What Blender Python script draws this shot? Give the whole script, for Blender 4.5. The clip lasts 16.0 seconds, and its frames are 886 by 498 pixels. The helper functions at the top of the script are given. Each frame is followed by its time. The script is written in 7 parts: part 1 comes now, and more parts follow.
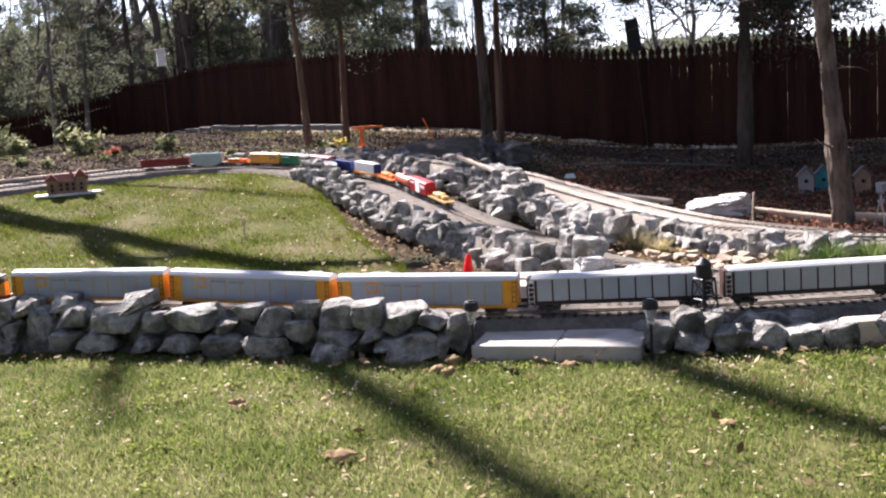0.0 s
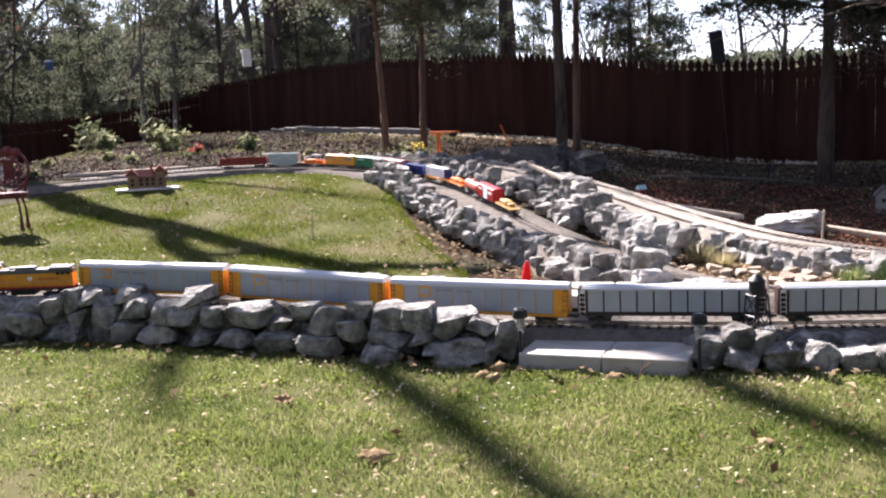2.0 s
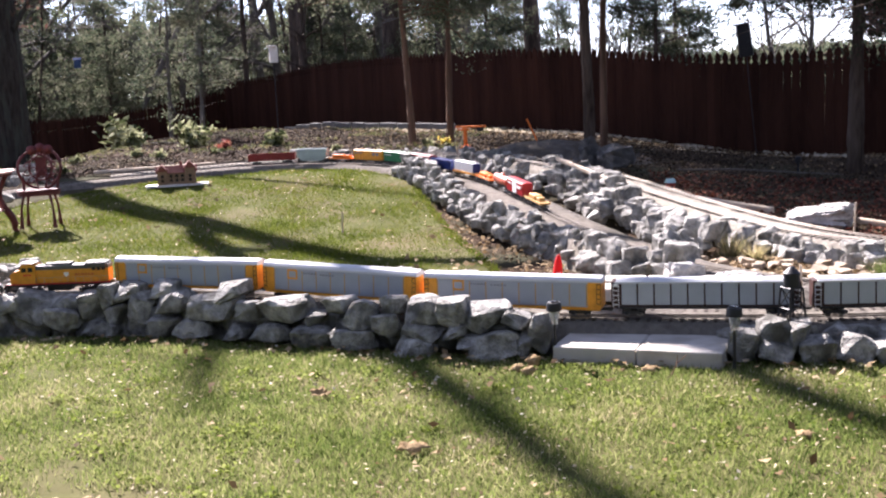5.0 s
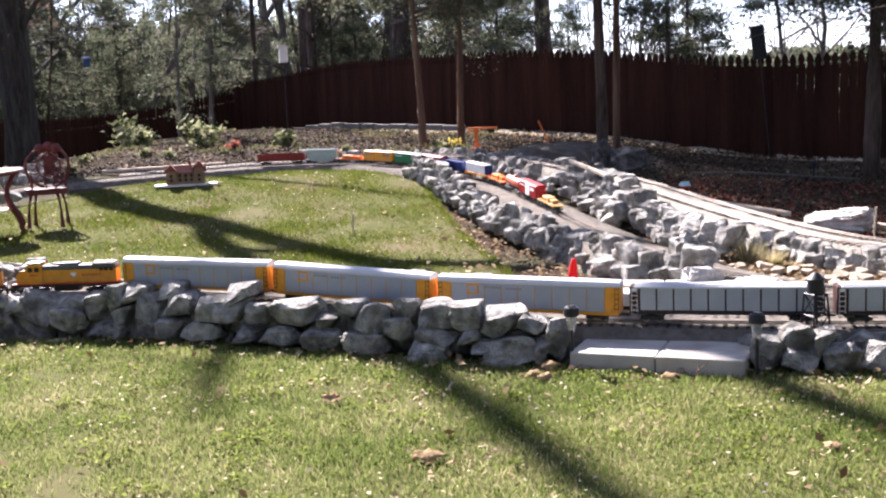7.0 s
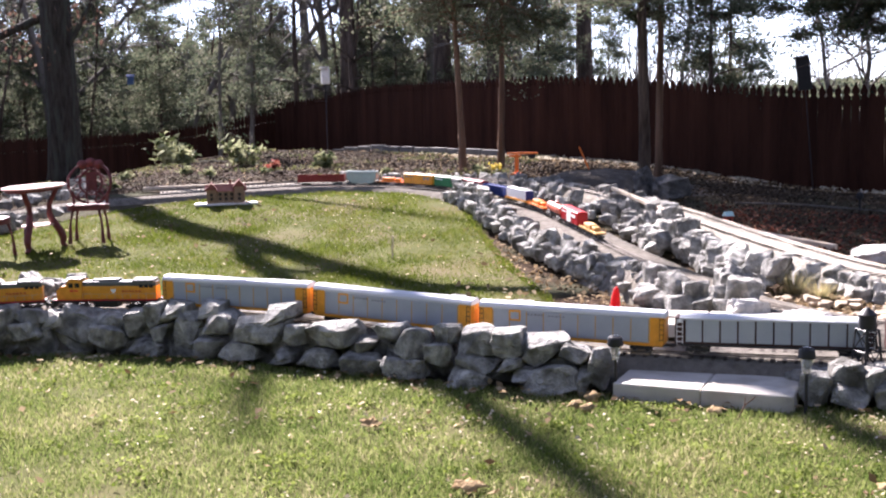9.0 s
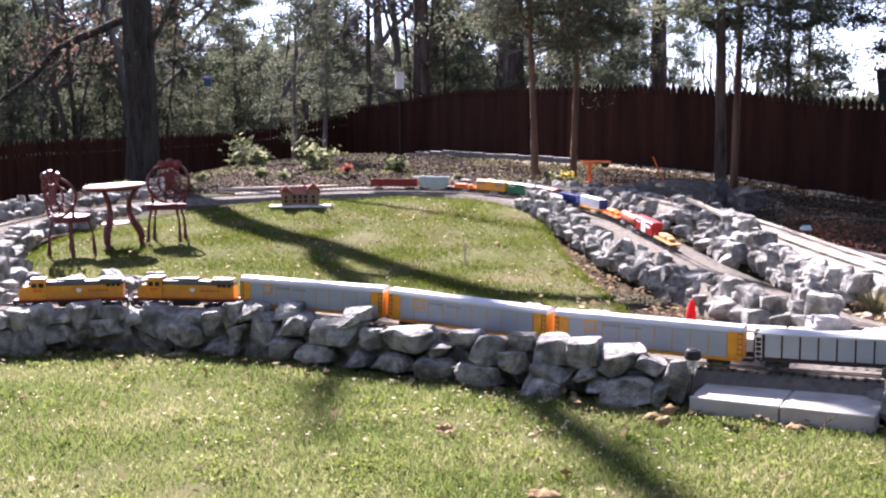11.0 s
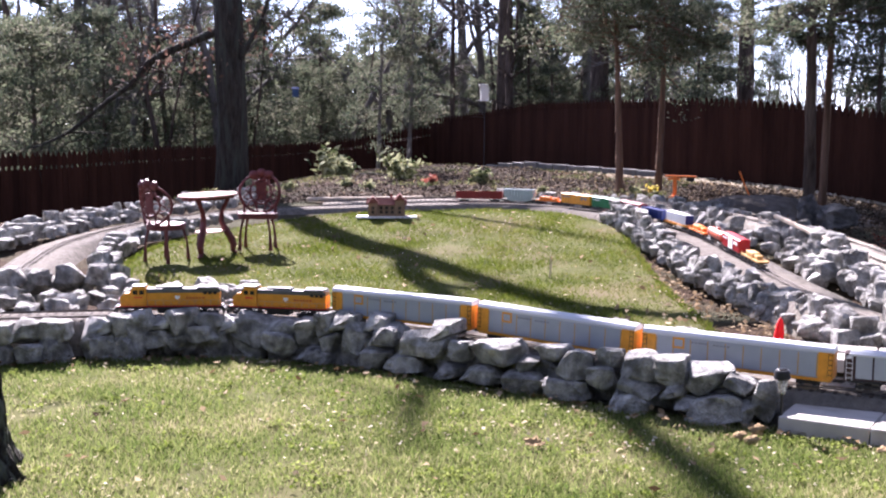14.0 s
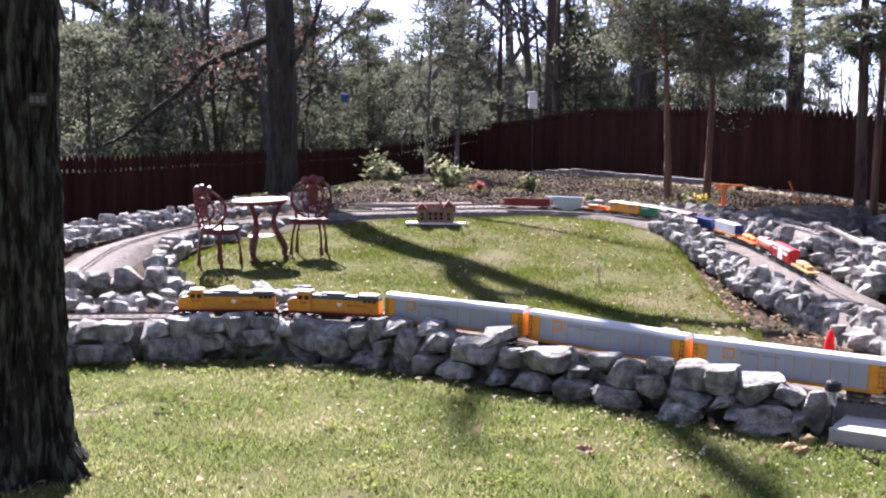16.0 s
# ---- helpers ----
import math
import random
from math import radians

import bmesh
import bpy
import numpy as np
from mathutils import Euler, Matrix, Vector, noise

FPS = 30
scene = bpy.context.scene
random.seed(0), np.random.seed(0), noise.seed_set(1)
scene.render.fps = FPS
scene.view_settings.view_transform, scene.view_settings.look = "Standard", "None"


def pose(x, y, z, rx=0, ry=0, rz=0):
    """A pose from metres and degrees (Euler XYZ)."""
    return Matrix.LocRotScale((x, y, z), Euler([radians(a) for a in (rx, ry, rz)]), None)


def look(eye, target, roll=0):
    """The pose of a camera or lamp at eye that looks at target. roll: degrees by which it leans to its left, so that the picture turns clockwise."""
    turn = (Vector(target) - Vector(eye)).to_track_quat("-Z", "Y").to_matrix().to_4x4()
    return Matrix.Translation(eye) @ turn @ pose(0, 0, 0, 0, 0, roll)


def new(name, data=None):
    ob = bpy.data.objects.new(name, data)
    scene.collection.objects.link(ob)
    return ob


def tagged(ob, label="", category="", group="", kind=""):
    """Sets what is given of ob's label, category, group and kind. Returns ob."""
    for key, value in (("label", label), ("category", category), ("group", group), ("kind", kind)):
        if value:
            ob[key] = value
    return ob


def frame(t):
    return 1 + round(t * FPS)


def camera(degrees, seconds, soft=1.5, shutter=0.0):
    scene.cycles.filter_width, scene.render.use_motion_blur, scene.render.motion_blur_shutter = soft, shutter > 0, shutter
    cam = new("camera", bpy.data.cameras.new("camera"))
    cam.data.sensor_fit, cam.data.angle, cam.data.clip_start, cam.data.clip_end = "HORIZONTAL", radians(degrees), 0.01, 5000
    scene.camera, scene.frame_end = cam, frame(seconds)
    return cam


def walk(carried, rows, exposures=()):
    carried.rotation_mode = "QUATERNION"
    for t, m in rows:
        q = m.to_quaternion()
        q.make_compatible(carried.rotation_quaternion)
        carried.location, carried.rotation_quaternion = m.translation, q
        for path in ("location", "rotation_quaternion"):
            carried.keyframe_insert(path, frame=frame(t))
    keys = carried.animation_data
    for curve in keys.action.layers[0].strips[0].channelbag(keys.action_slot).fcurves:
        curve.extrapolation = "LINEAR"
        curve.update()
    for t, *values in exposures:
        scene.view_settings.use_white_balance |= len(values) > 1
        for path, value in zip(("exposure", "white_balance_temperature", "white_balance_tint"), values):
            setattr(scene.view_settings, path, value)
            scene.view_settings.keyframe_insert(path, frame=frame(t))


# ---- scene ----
cam = camera(42.0, 16.0, soft=2.2)
PATH = [
    (0, (0.019, 0.007, 1.391), (-0.072, 1.982, 1.092), -3.8),
    (0.5, (0.112, 0.011, 1.382), (0.001, 1.987, 1.093), -2.2),
    (1, (0.167, 0.018, 1.38), (-0.006, 1.989, 1.089), -2.2),
    (1.5, (0.189, 0.011, 1.377), (-0.03, 1.979, 1.091), -1.7),
    (2, (0.185, -0.013, 1.385), (-0.052, 1.953, 1.104), -2.3),
    (2.5, (0.179, -0.019, 1.388), (-0.056, 1.949, 1.117), -2.4),
    (3, (0.172, -0.032, 1.393), (-0.081, 1.935, 1.128), -2.4),
    (3.5, (0.169, -0.045, 1.388), (-0.085, 1.922, 1.125), -2.7),
    (4, (0.163, -0.039, 1.381), (-0.075, 1.931, 1.128), -1.7),
    (4.5, (0.147, -0.031, 1.382), (-0.095, 1.934, 1.099), -2.5),
    (5, (0.135, -0.046, 1.386), (-0.142, 1.914, 1.098), -2.7),
    (7.5, (0.066, 0.114, 1.369), (-0.231, 2.072, 1.089), -2.1),
    (8, (0.053, 0.136, 1.368), (-0.258, 2.094, 1.104), -1.6),
    (10.5, (-0.01, 0.138, 1.373), (-0.436, 2.078, 1.142), -0.7),
    (11, (-0.024, 0.119, 1.378), (-0.484, 2.052, 1.148), -0.2),
    (11.5, (-0.032, 0.088, 1.388), (-0.534, 2.011, 1.16), -0.4),
    (12, (-0.042, 0.059, 1.392), (-0.578, 1.973, 1.168), -0.4),
    (12.5, (-0.046, 0.037, 1.403), (-0.602, 1.945, 1.181), -0.2),
    (13, (-0.055, 0.028, 1.406), (-0.625, 1.932, 1.185), 0.2),
    (13.5, (-0.056, 0.018, 1.413), (-0.636, 1.92, 1.194), 0.2),
    (14, (-0.056, 0.004, 1.417), (-0.648, 1.903, 1.203), 0.3),
    (14.5, (-0.063, -0.007, 1.419), (-0.668, 1.888, 1.208), 0.3),
    (15, (-0.066, -0.032, 1.427), (-0.688, 1.857, 1.217), 0.3),
    (15.5, (-0.067, -0.079, 1.439), (-0.708, 1.804, 1.229), 0.5),
    (16, (-0.073, -0.104, 1.443), (-0.737, 1.771, 1.237), 0.7),
]
walk(cam, [(t, look(eye, target, roll)) for t, eye, target, roll in PATH], [(0.0, 2.05, 6120, 25), (5.0, 2.26, 6060, 26), (8.0, 2.34, 6040, 26), (11.0, 2.45, 5880, 30), (16.0, 2.40, 5740, 32)])

# ---- world and sun ----
SUN_TO = Vector((-0.565 * math.cos(radians(38)), 0.825 * math.cos(radians(38)), math.sin(radians(38)))).normalized()
world = bpy.data.worlds.new("world")
scene.world = world
world.use_nodes = True
wn = world.node_tree
sky = wn.nodes.new("ShaderNodeTexSky")
sky.sky_type = "NISHITA"
sky.sun_disc = False
sky.sun_elevation = radians(38)
sky.sun_rotation = math.atan2(SUN_TO.x, SUN_TO.y)
sky.altitude, sky.air_density, sky.dust_density, sky.ozone_density = 150, 0.7, 0.0, 2.0
pale = wn.nodes.new("ShaderNodeHueSaturation")
pale.inputs["Saturation"].default_value = 0.6
wn.links.new(sky.outputs[0], pale.inputs["Color"])
wn.links.new(pale.outputs[0], wn.nodes["Background"].inputs["Color"])
wn.nodes["Background"].inputs["Strength"].default_value = 0.062
sun = new("sun", bpy.data.lights.new("sun", "SUN"))
sun.data.energy, sun.data.angle, sun.data.color = 5.0, radians(0.6), (1.0, 0.93, 0.82)
sun.matrix_world = look(SUN_TO * 60, (0, 0, 0))


# ---- materials ----
def rgb(c):
    return (*c, 1.0) if len(c) == 3 else c


def material(name, c1, c2, scale=6.0, rough=0.8, bump=0.3, fine=60.0, metal=0.0, stain=None, stain_scale=1.2,
             vary=0.0, island=0.0, translucent=0.0, spec=0.3, stretch=(1, 1, 1), bump_scale=0.01):
    """Two-scale noise colour between c1 and c2, optional larger stains, per-object or per-island variation, relief."""
    m = bpy.data.materials.new(name)
    m.use_nodes = True
    nt = m.node_tree
    N, link = nt.nodes, nt.links.new
    bsdf = N["Principled BSDF"]
    co = N.new("ShaderNodeTexCoord")
    mp = N.new("ShaderNodeMapping")
    mp.inputs["Scale"].default_value = stretch
    geo = N.new("ShaderNodeNewGeometry")
    link(geo.outputs["Position"], mp.inputs["Vector"])
    n1 = N.new("ShaderNodeTexNoise")
    n1.inputs["Scale"].default_value, n1.inputs["Detail"].default_value = scale, 5
    n2 = N.new("ShaderNodeTexNoise")
    n2.inputs["Scale"].default_value, n2.inputs["Detail"].default_value = fine, 4
    for n in (n1, n2):
        link(mp.outputs[0], n.inputs["Vector"])
    add = N.new("ShaderNodeMath")
    add.operation = "MULTIPLY_ADD"
    link(n2.outputs["Fac"], add.inputs[0])
    add.inputs[1].default_value = 0.55
    half = N.new("ShaderNodeMath")
    half.operation = "MULTIPLY_ADD"
    link(n1.outputs["Fac"], half.inputs[0])
    half.inputs[1].default_value, half.inputs[2].default_value = 1.5, -0.55
    link(half.outputs[0], add.inputs[2])
    ramp = N.new("ShaderNodeMix")
    ramp.data_type = "RGBA"
    ramp.inputs["A"].default_value, ramp.inputs["B"].default_value = rgb(c1), rgb(c2)
    link(add.outputs[0], ramp.inputs["Factor"])
    colour = ramp.outputs["Result"]
    if stain:
        n3 = N.new("ShaderNodeTexNoise")
        n3.inputs["Scale"].default_value, n3.inputs["Detail"].default_value = stain_scale, 6
        link(mp.outputs[0], n3.inputs["Vector"])
        cr = N.new("ShaderNodeMapRange")
        cr.inputs["From Min"].default_value, cr.inputs["From Max"].default_value = 0.48, 0.66
        link(n3.outputs["Fac"], cr.inputs["Value"])
        mx = N.new("ShaderNodeMix")
        mx.data_type = "RGBA"
        link(cr.outputs[0], mx.inputs["Factor"])
        link(colour, mx.inputs["A"])
        mx.inputs["B"].default_value = rgb(stain)
        colour = mx.outputs["Result"]
    if vary or island:
        hsv = N.new("ShaderNodeHueSaturation")
        mr = N.new("ShaderNodeMapRange")
        v = vary or island
        mr.inputs["To Min"].default_value, mr.inputs["To Max"].default_value = 1 - v, 1 + v
        if vary:
            link(N.new("ShaderNodeObjectInfo").outputs["Random"], mr.inputs["Value"])
        else:
            link(geo.outputs["Random Per Island"], mr.inputs["Value"])
        link(mr.outputs[0], hsv.inputs["Value"])
        link(colour, hsv.inputs["Color"])
        colour = hsv.outputs["Color"]
    link(colour, bsdf.inputs["Base Color"])
    bsdf.inputs["Roughness"].default_value, bsdf.inputs["Metallic"].default_value = rough, metal
    bsdf.inputs["Specular IOR Level"].default_value = spec
    if bump:
        b = N.new("ShaderNodeBump")
        b.inputs["Strength"].default_value, b.inputs["Distance"].default_value = bump, bump_scale
        link(add.outputs[0], b.inputs["Height"])
        link(b.outputs[0], bsdf.inputs["Normal"])
    if translucent:
        tr = N.new("ShaderNodeBsdfTranslucent")
        link(colour, tr.inputs["Color"])
        mix = N.new("ShaderNodeMixShader")
        mix.inputs[0].default_value = translucent
        link(bsdf.outputs[0], mix.inputs[1])
        link(tr.outputs[0], mix.inputs[2])
        link(mix.outputs[0], N["Material Output"].inputs["Surface"])
    return m


def blade_material(name, greens, dry, dry_share, translucent=0.45, patchy=2.0, gloss=0.06):
    """Grass or leaf litter: each island takes one of three colours by its own random number."""
    m = bpy.data.materials.new(name)
    m.use_nodes = True
    nt = m.node_tree
    N, link = nt.nodes, nt.links.new
    bsdf = N["Principled BSDF"]
    geo = N.new("ShaderNodeNewGeometry")
    patch = N.new("ShaderNodeTexNoise")
    patch.inputs["Scale"].default_value, patch.inputs["Detail"].default_value = 1.7, 6
    link(geo.outputs["Position"], patch.inputs["Vector"])
    off = N.new("ShaderNodeMath")
    off.operation = "MULTIPLY_ADD"
    link(patch.outputs["Fac"], off.inputs[0])
    off.inputs[1].default_value, off.inputs[2].default_value = patchy, -patchy / 2
    sm = N.new("ShaderNodeMath")
    sm.operation = "ADD"
    link(geo.outputs["Random Per Island"], sm.inputs[0])
    link(off.outputs[0], sm.inputs[1])
    cr = N.new("ShaderNodeValToRGB")
    e = cr.color_ramp.elements
    e[0].position, e[0].color = 0.0, rgb(greens[0])
    e[1].position, e[1].color = 1.0, rgb(dry)
    x = e.new(max(0.05, 0.6 - dry_share))
    x.color = rgb(greens[1])
    x = e.new(1 - dry_share)
    x.color = rgb(tuple(0.55 * a + 0.45 * b for a, b in zip(greens[1], dry)))
    link(sm.outputs[0], cr.inputs[0])
    link(cr.outputs[0], bsdf.inputs["Base Color"])
    bsdf.inputs["Roughness"].default_value = 0.8
    bsdf.inputs["Specular IOR Level"].default_value = gloss
    tr = N.new("ShaderNodeBsdfTranslucent")
    link(cr.outputs[0], tr.inputs["Color"])
    mix = N.new("ShaderNodeMixShader")
    mix.inputs[0].default_value = translucent
    link(bsdf.outputs[0], mix.inputs[1])
    link(tr.outputs[0], mix.inputs[2])
    link(mix.outputs[0], N["Material Output"].inputs["Surface"])
    return m


M_MULCH = material("mulch", (0.019, 0.013, 0.0085), (0.104, 0.071, 0.046), 14, 0.95, 1.0, 60, stain=(0.075, 0.075, 0.045), stain_scale=1.1, bump_scale=0.05, spec=0.03)
M_SOIL = material("lawn_soil", (0.052, 0.056, 0.018), (0.115, 0.118, 0.042), 5, 0.95, 0.6, 70, stain=(0.115, 0.096, 0.052), stain_scale=1.1, spec=0.04)
M_GRAVEL = material("track_gravel", (0.072, 0.064, 0.054), (0.245, 0.222, 0.188), 22, 0.95, 1.0, 130, stain=(0.16, 0.145, 0.115), stain_scale=2.0, bump_scale=0.015, spec=0.08)
M_GRAVEL_PALE = material("pale_gravel", (0.16, 0.145, 0.12), (0.43, 0.395, 0.33), 24, 0.95, 1.0, 140, stain=(0.30, 0.27, 0.22), stain_scale=2.0, bump_scale=0.015, spec=0.08)
M_STONE = material("limestone", (0.072, 0.071, 0.066), (0.66, 0.645, 0.585), 17, 0.85, 1.0, 110, stain=(0.13, 0.126, 0.108), stain_scale=8, vary=0.24, bump_scale=0.035, spec=0.15)
M_TAN_STONE = material("tan_stone", (0.24, 0.18, 0.12), (0.48, 0.40, 0.30), 9, 0.85, 0.8, 55, vary=0.2, bump_scale=0.02)
M_PAVER = material("concrete_paver", (0.40, 0.375, 0.33), (0.56, 0.53, 0.475), 5, 0.9, 0.5, 150, stain=(0.30, 0.275, 0.23), stain_scale=3.5, spec=0.12)
M_FENCE = material("stained_fence_board", (0.020, 0.0086, 0.0060), (0.066, 0.027, 0.017), 4, 0.8, 0.5, 40, vary=0.15, stretch=(1, 1, 0.12), spec=0.06)
M_BLOCK = material("edging_block", (0.12, 0.118, 0.112), (0.21, 0.206, 0.196), 4, 0.9, 0.4, 60, vary=0.1)
M_BARK = material("bark", (0.024, 0.018, 0.014), (0.145, 0.110, 0.086), 10, 0.95, 1.0, 40, stretch=(1, 1, 0.18), bump_scale=0.03, spec=0.08)
M_BARK_RED = material("cedar_bark", (0.06, 0.036, 0.025), (0.24, 0.15, 0.10), 12, 0.95, 0.9, 40, stretch=(1, 1, 0.12), bump_scale=0.02, spec=0.08)
M_BARK_GREY = material("grey_bark", (0.055, 0.050, 0.044), (0.19, 0.172, 0.15), 8, 0.95, 0.8, 30, stretch=(1, 1, 0.3), bump_scale=0.02)
M_OAK_PALE = material("pale_flaky_bark", (0.026, 0.017, 0.011), (0.30, 0.235, 0.175), 12, 0.95, 1.0, 50, stretch=(1, 1, 0.35), stain=(0.07, 0.055, 0.045), stain_scale=7, bump_scale=0.04)
M_PALE_STONE = material("pale_limestone", (0.36, 0.35, 0.32), (0.84, 0.81, 0.76), 9, 0.85, 1.0, 50, stain=(0.30, 0.28, 0.25), stain_scale=5, vary=0.1, bump_scale=0.03)
M_OAK = material("furrowed_bark", (0.005, 0.004, 0.003), (0.075, 0.064, 0.050), 26, 0.95, 1.0, 80, stretch=(1, 1, 0.18), stain=(0.060, 0.065, 0.050), stain_scale=9, bump_scale=0.05)
M_OAK_NEAR = material("lichen_spotted_bark", (0.004, 0.0035, 0.003), (0.050, 0.045, 0.036), 20, 0.95, 1.0, 70, stretch=(1, 1, 0.22), stain=(0.105, 0.115, 0.085), stain_scale=34, bump_scale=0.06, spec=0.1)
# limestone darkened in its colour for the shade of the cedar crowns
M_SHADED_STONE = material("shaded_limestone", (0.030, 0.030, 0.030), (0.15, 0.147, 0.14), 8, 0.9, 1.0, 60, stain=(0.21, 0.20, 0.185), stain_scale=7, bump_scale=0.035, spec=0.1)
M_ASH = material("grey_soil", (0.058, 0.052, 0.046), (0.17, 0.153, 0.134), 10, 0.95, 1.0, 55, stain=(0.075, 0.062, 0.048), stain_scale=2.2, bump_scale=0.04, spec=0.03)
M_RAIL = material("brass_rail", (0.10, 0.085, 0.07), (0.22, 0.19, 0.16), 20, 0.5, 0.1, 80, metal=0.7)
M_TIE = material("track_tie", (0.035, 0.028, 0.022), (0.08, 0.065, 0.05), 20, 0.9, 0.2, 80, island=0.3)
M_TIMBER = material("weathered_timber", (0.40, 0.32, 0.23), (0.68, 0.58, 0.45), 7, 0.85, 0.5, 60, stretch=(0.4, 1, 1))


# ---- building helpers ----
class Mesh:
    """Vertices and faces gathered for one mesh."""

    def __init__(self):
        self.v, self.f = [], []

    def add(self, verts, faces):
        n = len(self.v)
        self.v += [tuple(p) for p in verts]
        self.f += [tuple(i + n for i in q) for q in faces]
        return self

    def box(self, c, s, m=None, bevel=0.0):
        x, y, z = (0.5 * a for a in s)
        b = min(bevel, x * 0.9, y * 0.9, z * 0.9)
        if b <= 0:
            pts = [(i * x, j * y, k * z) for k in (-1, 1) for j in (-1, 1) for i in (-1, 1)]
            faces = [(0, 2, 3, 1), (4, 5, 7, 6), (0, 1, 5, 4), (2, 6, 7, 3), (0, 4, 6, 2), (1, 3, 7, 5)]
        else:
            bm = bmesh.new()
            bmesh.ops.create_cube(bm, size=1.0)
            for v in bm.verts:
                v.co = Vector((v.co.x * 2 * x, v.co.y * 2 * y, v.co.z * 2 * z))
            bmesh.ops.bevel(bm, geom=list(bm.edges), offset=b, segments=2, profile=0.5, affect="EDGES")
            bm.verts.index_update()
            pts = [tuple(v.co) for v in bm.verts]
            faces = [tuple(v.index for v in q.verts) for q in bm.faces]
            bm.free()
        pts = [Vector(p) for p in pts]
        if m is not None:
            pts = [m @ p for p in pts]
        return self.add([p + Vector(c) for p in pts], faces)

    def tube(self, path, radii, n=8, caps=True):
        path = [Vector(p) for p in path]
        if not hasattr(radii, "__len__"):
            radii = [radii] * len(path)
        rings, prev = [], None
        for i, p in enumerate(path):
            d = (path[min(i + 1, len(path) - 1)] - path[max(i - 1, 0)]).normalized()
            ref = Vector((0, 0, 1)) if abs(d.z) < 0.9 else Vector((1, 0, 0))
            if prev is None:
                a = d.cross(ref).normalized()
            else:
                a = (prev - d * prev.dot(d)).normalized()
            prev = a
            b = d.cross(a)
            rings.append([p + (a * math.cos(t) + b * math.sin(t)) * radii[i] for t in (2 * math.pi * k / n for k in range(n))])
        verts = [q for r in rings for q in r]
        faces = [(i * n + k, i * n + (k + 1) % n, (i + 1) * n + (k + 1) % n, (i + 1) * n + k) for i in range(len(path) - 1) for k in range(n)]
        if caps:
            faces += [tuple(range(n - 1, -1, -1)), tuple((len(path) - 1) * n + k for k in range(n))]
        return self.add(verts, faces)

    def bark(self, path, radii, n=24, rows=80, depth=0.10, seed=0):
        """A trunk with furrowed bark, ring above ring."""
        p = np.array([tuple(q) for q in path], float)
        t, u = np.linspace(0, 1, len(p)), np.linspace(0, 1, rows)
        line = np.stack([np.interp(u, t, p[:, i]) for i in range(3)], 1)
        rad = np.interp(u, t, radii)
        verts = []
        for q, r in zip(line, rad):
            for k in range(n):
                a = 2 * math.pi * k / n
                c, s = math.cos(a), math.sin(a)
                w = noise.noise((c * 1.4, s * 1.4, q[2] * 2.2 + seed))
                f = 1 + depth * (abs(math.sin(a * 3.5 + 2.6 * w)) - 0.5) + depth * 0.9 * noise.noise((c * 4, s * 4, q[2] * 9 + seed)) + depth * 0.5 * w
                verts.append(Vector((q[0] + c * r * f, q[1] + s * r * f, q[2])))
        faces = [(i * n + k, i * n + (k + 1) % n, (i + 1) * n + (k + 1) % n, (i + 1) * n + k) for i in range(rows - 1) for k in range(n)]
        return self.add(verts, faces)

    def lathe(self, profile, n=16, c=(0, 0, 0), m=None):
        verts = [Vector((r * math.cos(2 * math.pi * k / n), r * math.sin(2 * math.pi * k / n), z)) for r, z in profile for k in range(n)]
        if m is not None:
            verts = [m @ v for v in verts]
        faces = [(i * n + k, i * n + (k + 1) % n, (i + 1) * n + (k + 1) % n, (i + 1) * n + k) for i in range(len(profile) - 1) for k in range(n)]
        faces += [tuple(range(n - 1, -1, -1)), tuple((len(profile) - 1) * n + k for k in range(n))]
        return self.add([v + Vector(c) for v in verts], faces)

    def prism(self, outline, y0, y1, m=None):
        """An outline in x and z, drawn out along y."""
        n = len(outline)
        verts = [Vector((x, y, z)) for y in (y0, y1) for x, z in outline]
        if m is not None:
            verts = [m @ v for v in verts]
        faces = [tuple(range(n)), tuple(range(2 * n - 1, n - 1, -1))] + [(k, n + k, n + (k + 1) % n, (k + 1) % n) for k in range(n)]
        return self.add(verts, faces)

    def data(self, name, mat=None, smooth=False):
        me = bpy.data.meshes.new(name)
        me.from_pydata(self.v, [], self.f)
        bm = bmesh.new()
        bm.from_mesh(me)
        if len(self.f) < 20000:
            bmesh.ops.recalc_face_normals(bm, faces=bm.faces)
        bm.to_mesh(me)
        bm.free()
        if smooth:
            me.polygons.foreach_set("use_smooth", [True] * len(me.polygons))
        if mat:
            me.materials.append(mat)
        return me


def part(name, mesh, mat, parent=None, label="", smooth=False, at=None):
    """One mesh object, under a thing or a part."""
    ob = new(name, mesh.data(name, mat, smooth) if isinstance(mesh, Mesh) else mesh)
    if at is not None:
        ob.matrix_basis = at
    if parent is not None:
        ob.parent = parent
    if label:
        tagged(ob, label)
    return ob


def thing(name, m, label, category, group="", kind=""):
    ob = new(name)
    ob.matrix_basis = m
    ob.empty_display_size = 0.1
    return tagged(ob, label, category, group, kind)


def sheet(name, mat, verts, faces, smooth=True):
    me = bpy.data.meshes.new(name)
    me.from_pydata([tuple(v) for v in verts], [], faces)
    me.materials.append(mat)
    if smooth:
        me.polygons.foreach_set("use_smooth", [True] * len(me.polygons))
    return new(name, me)


def step(a, b, v):
    t = np.clip((np.asarray(v, float) - a) / (b - a), 0, 1)
    return t * t * (3 - 2 * t)


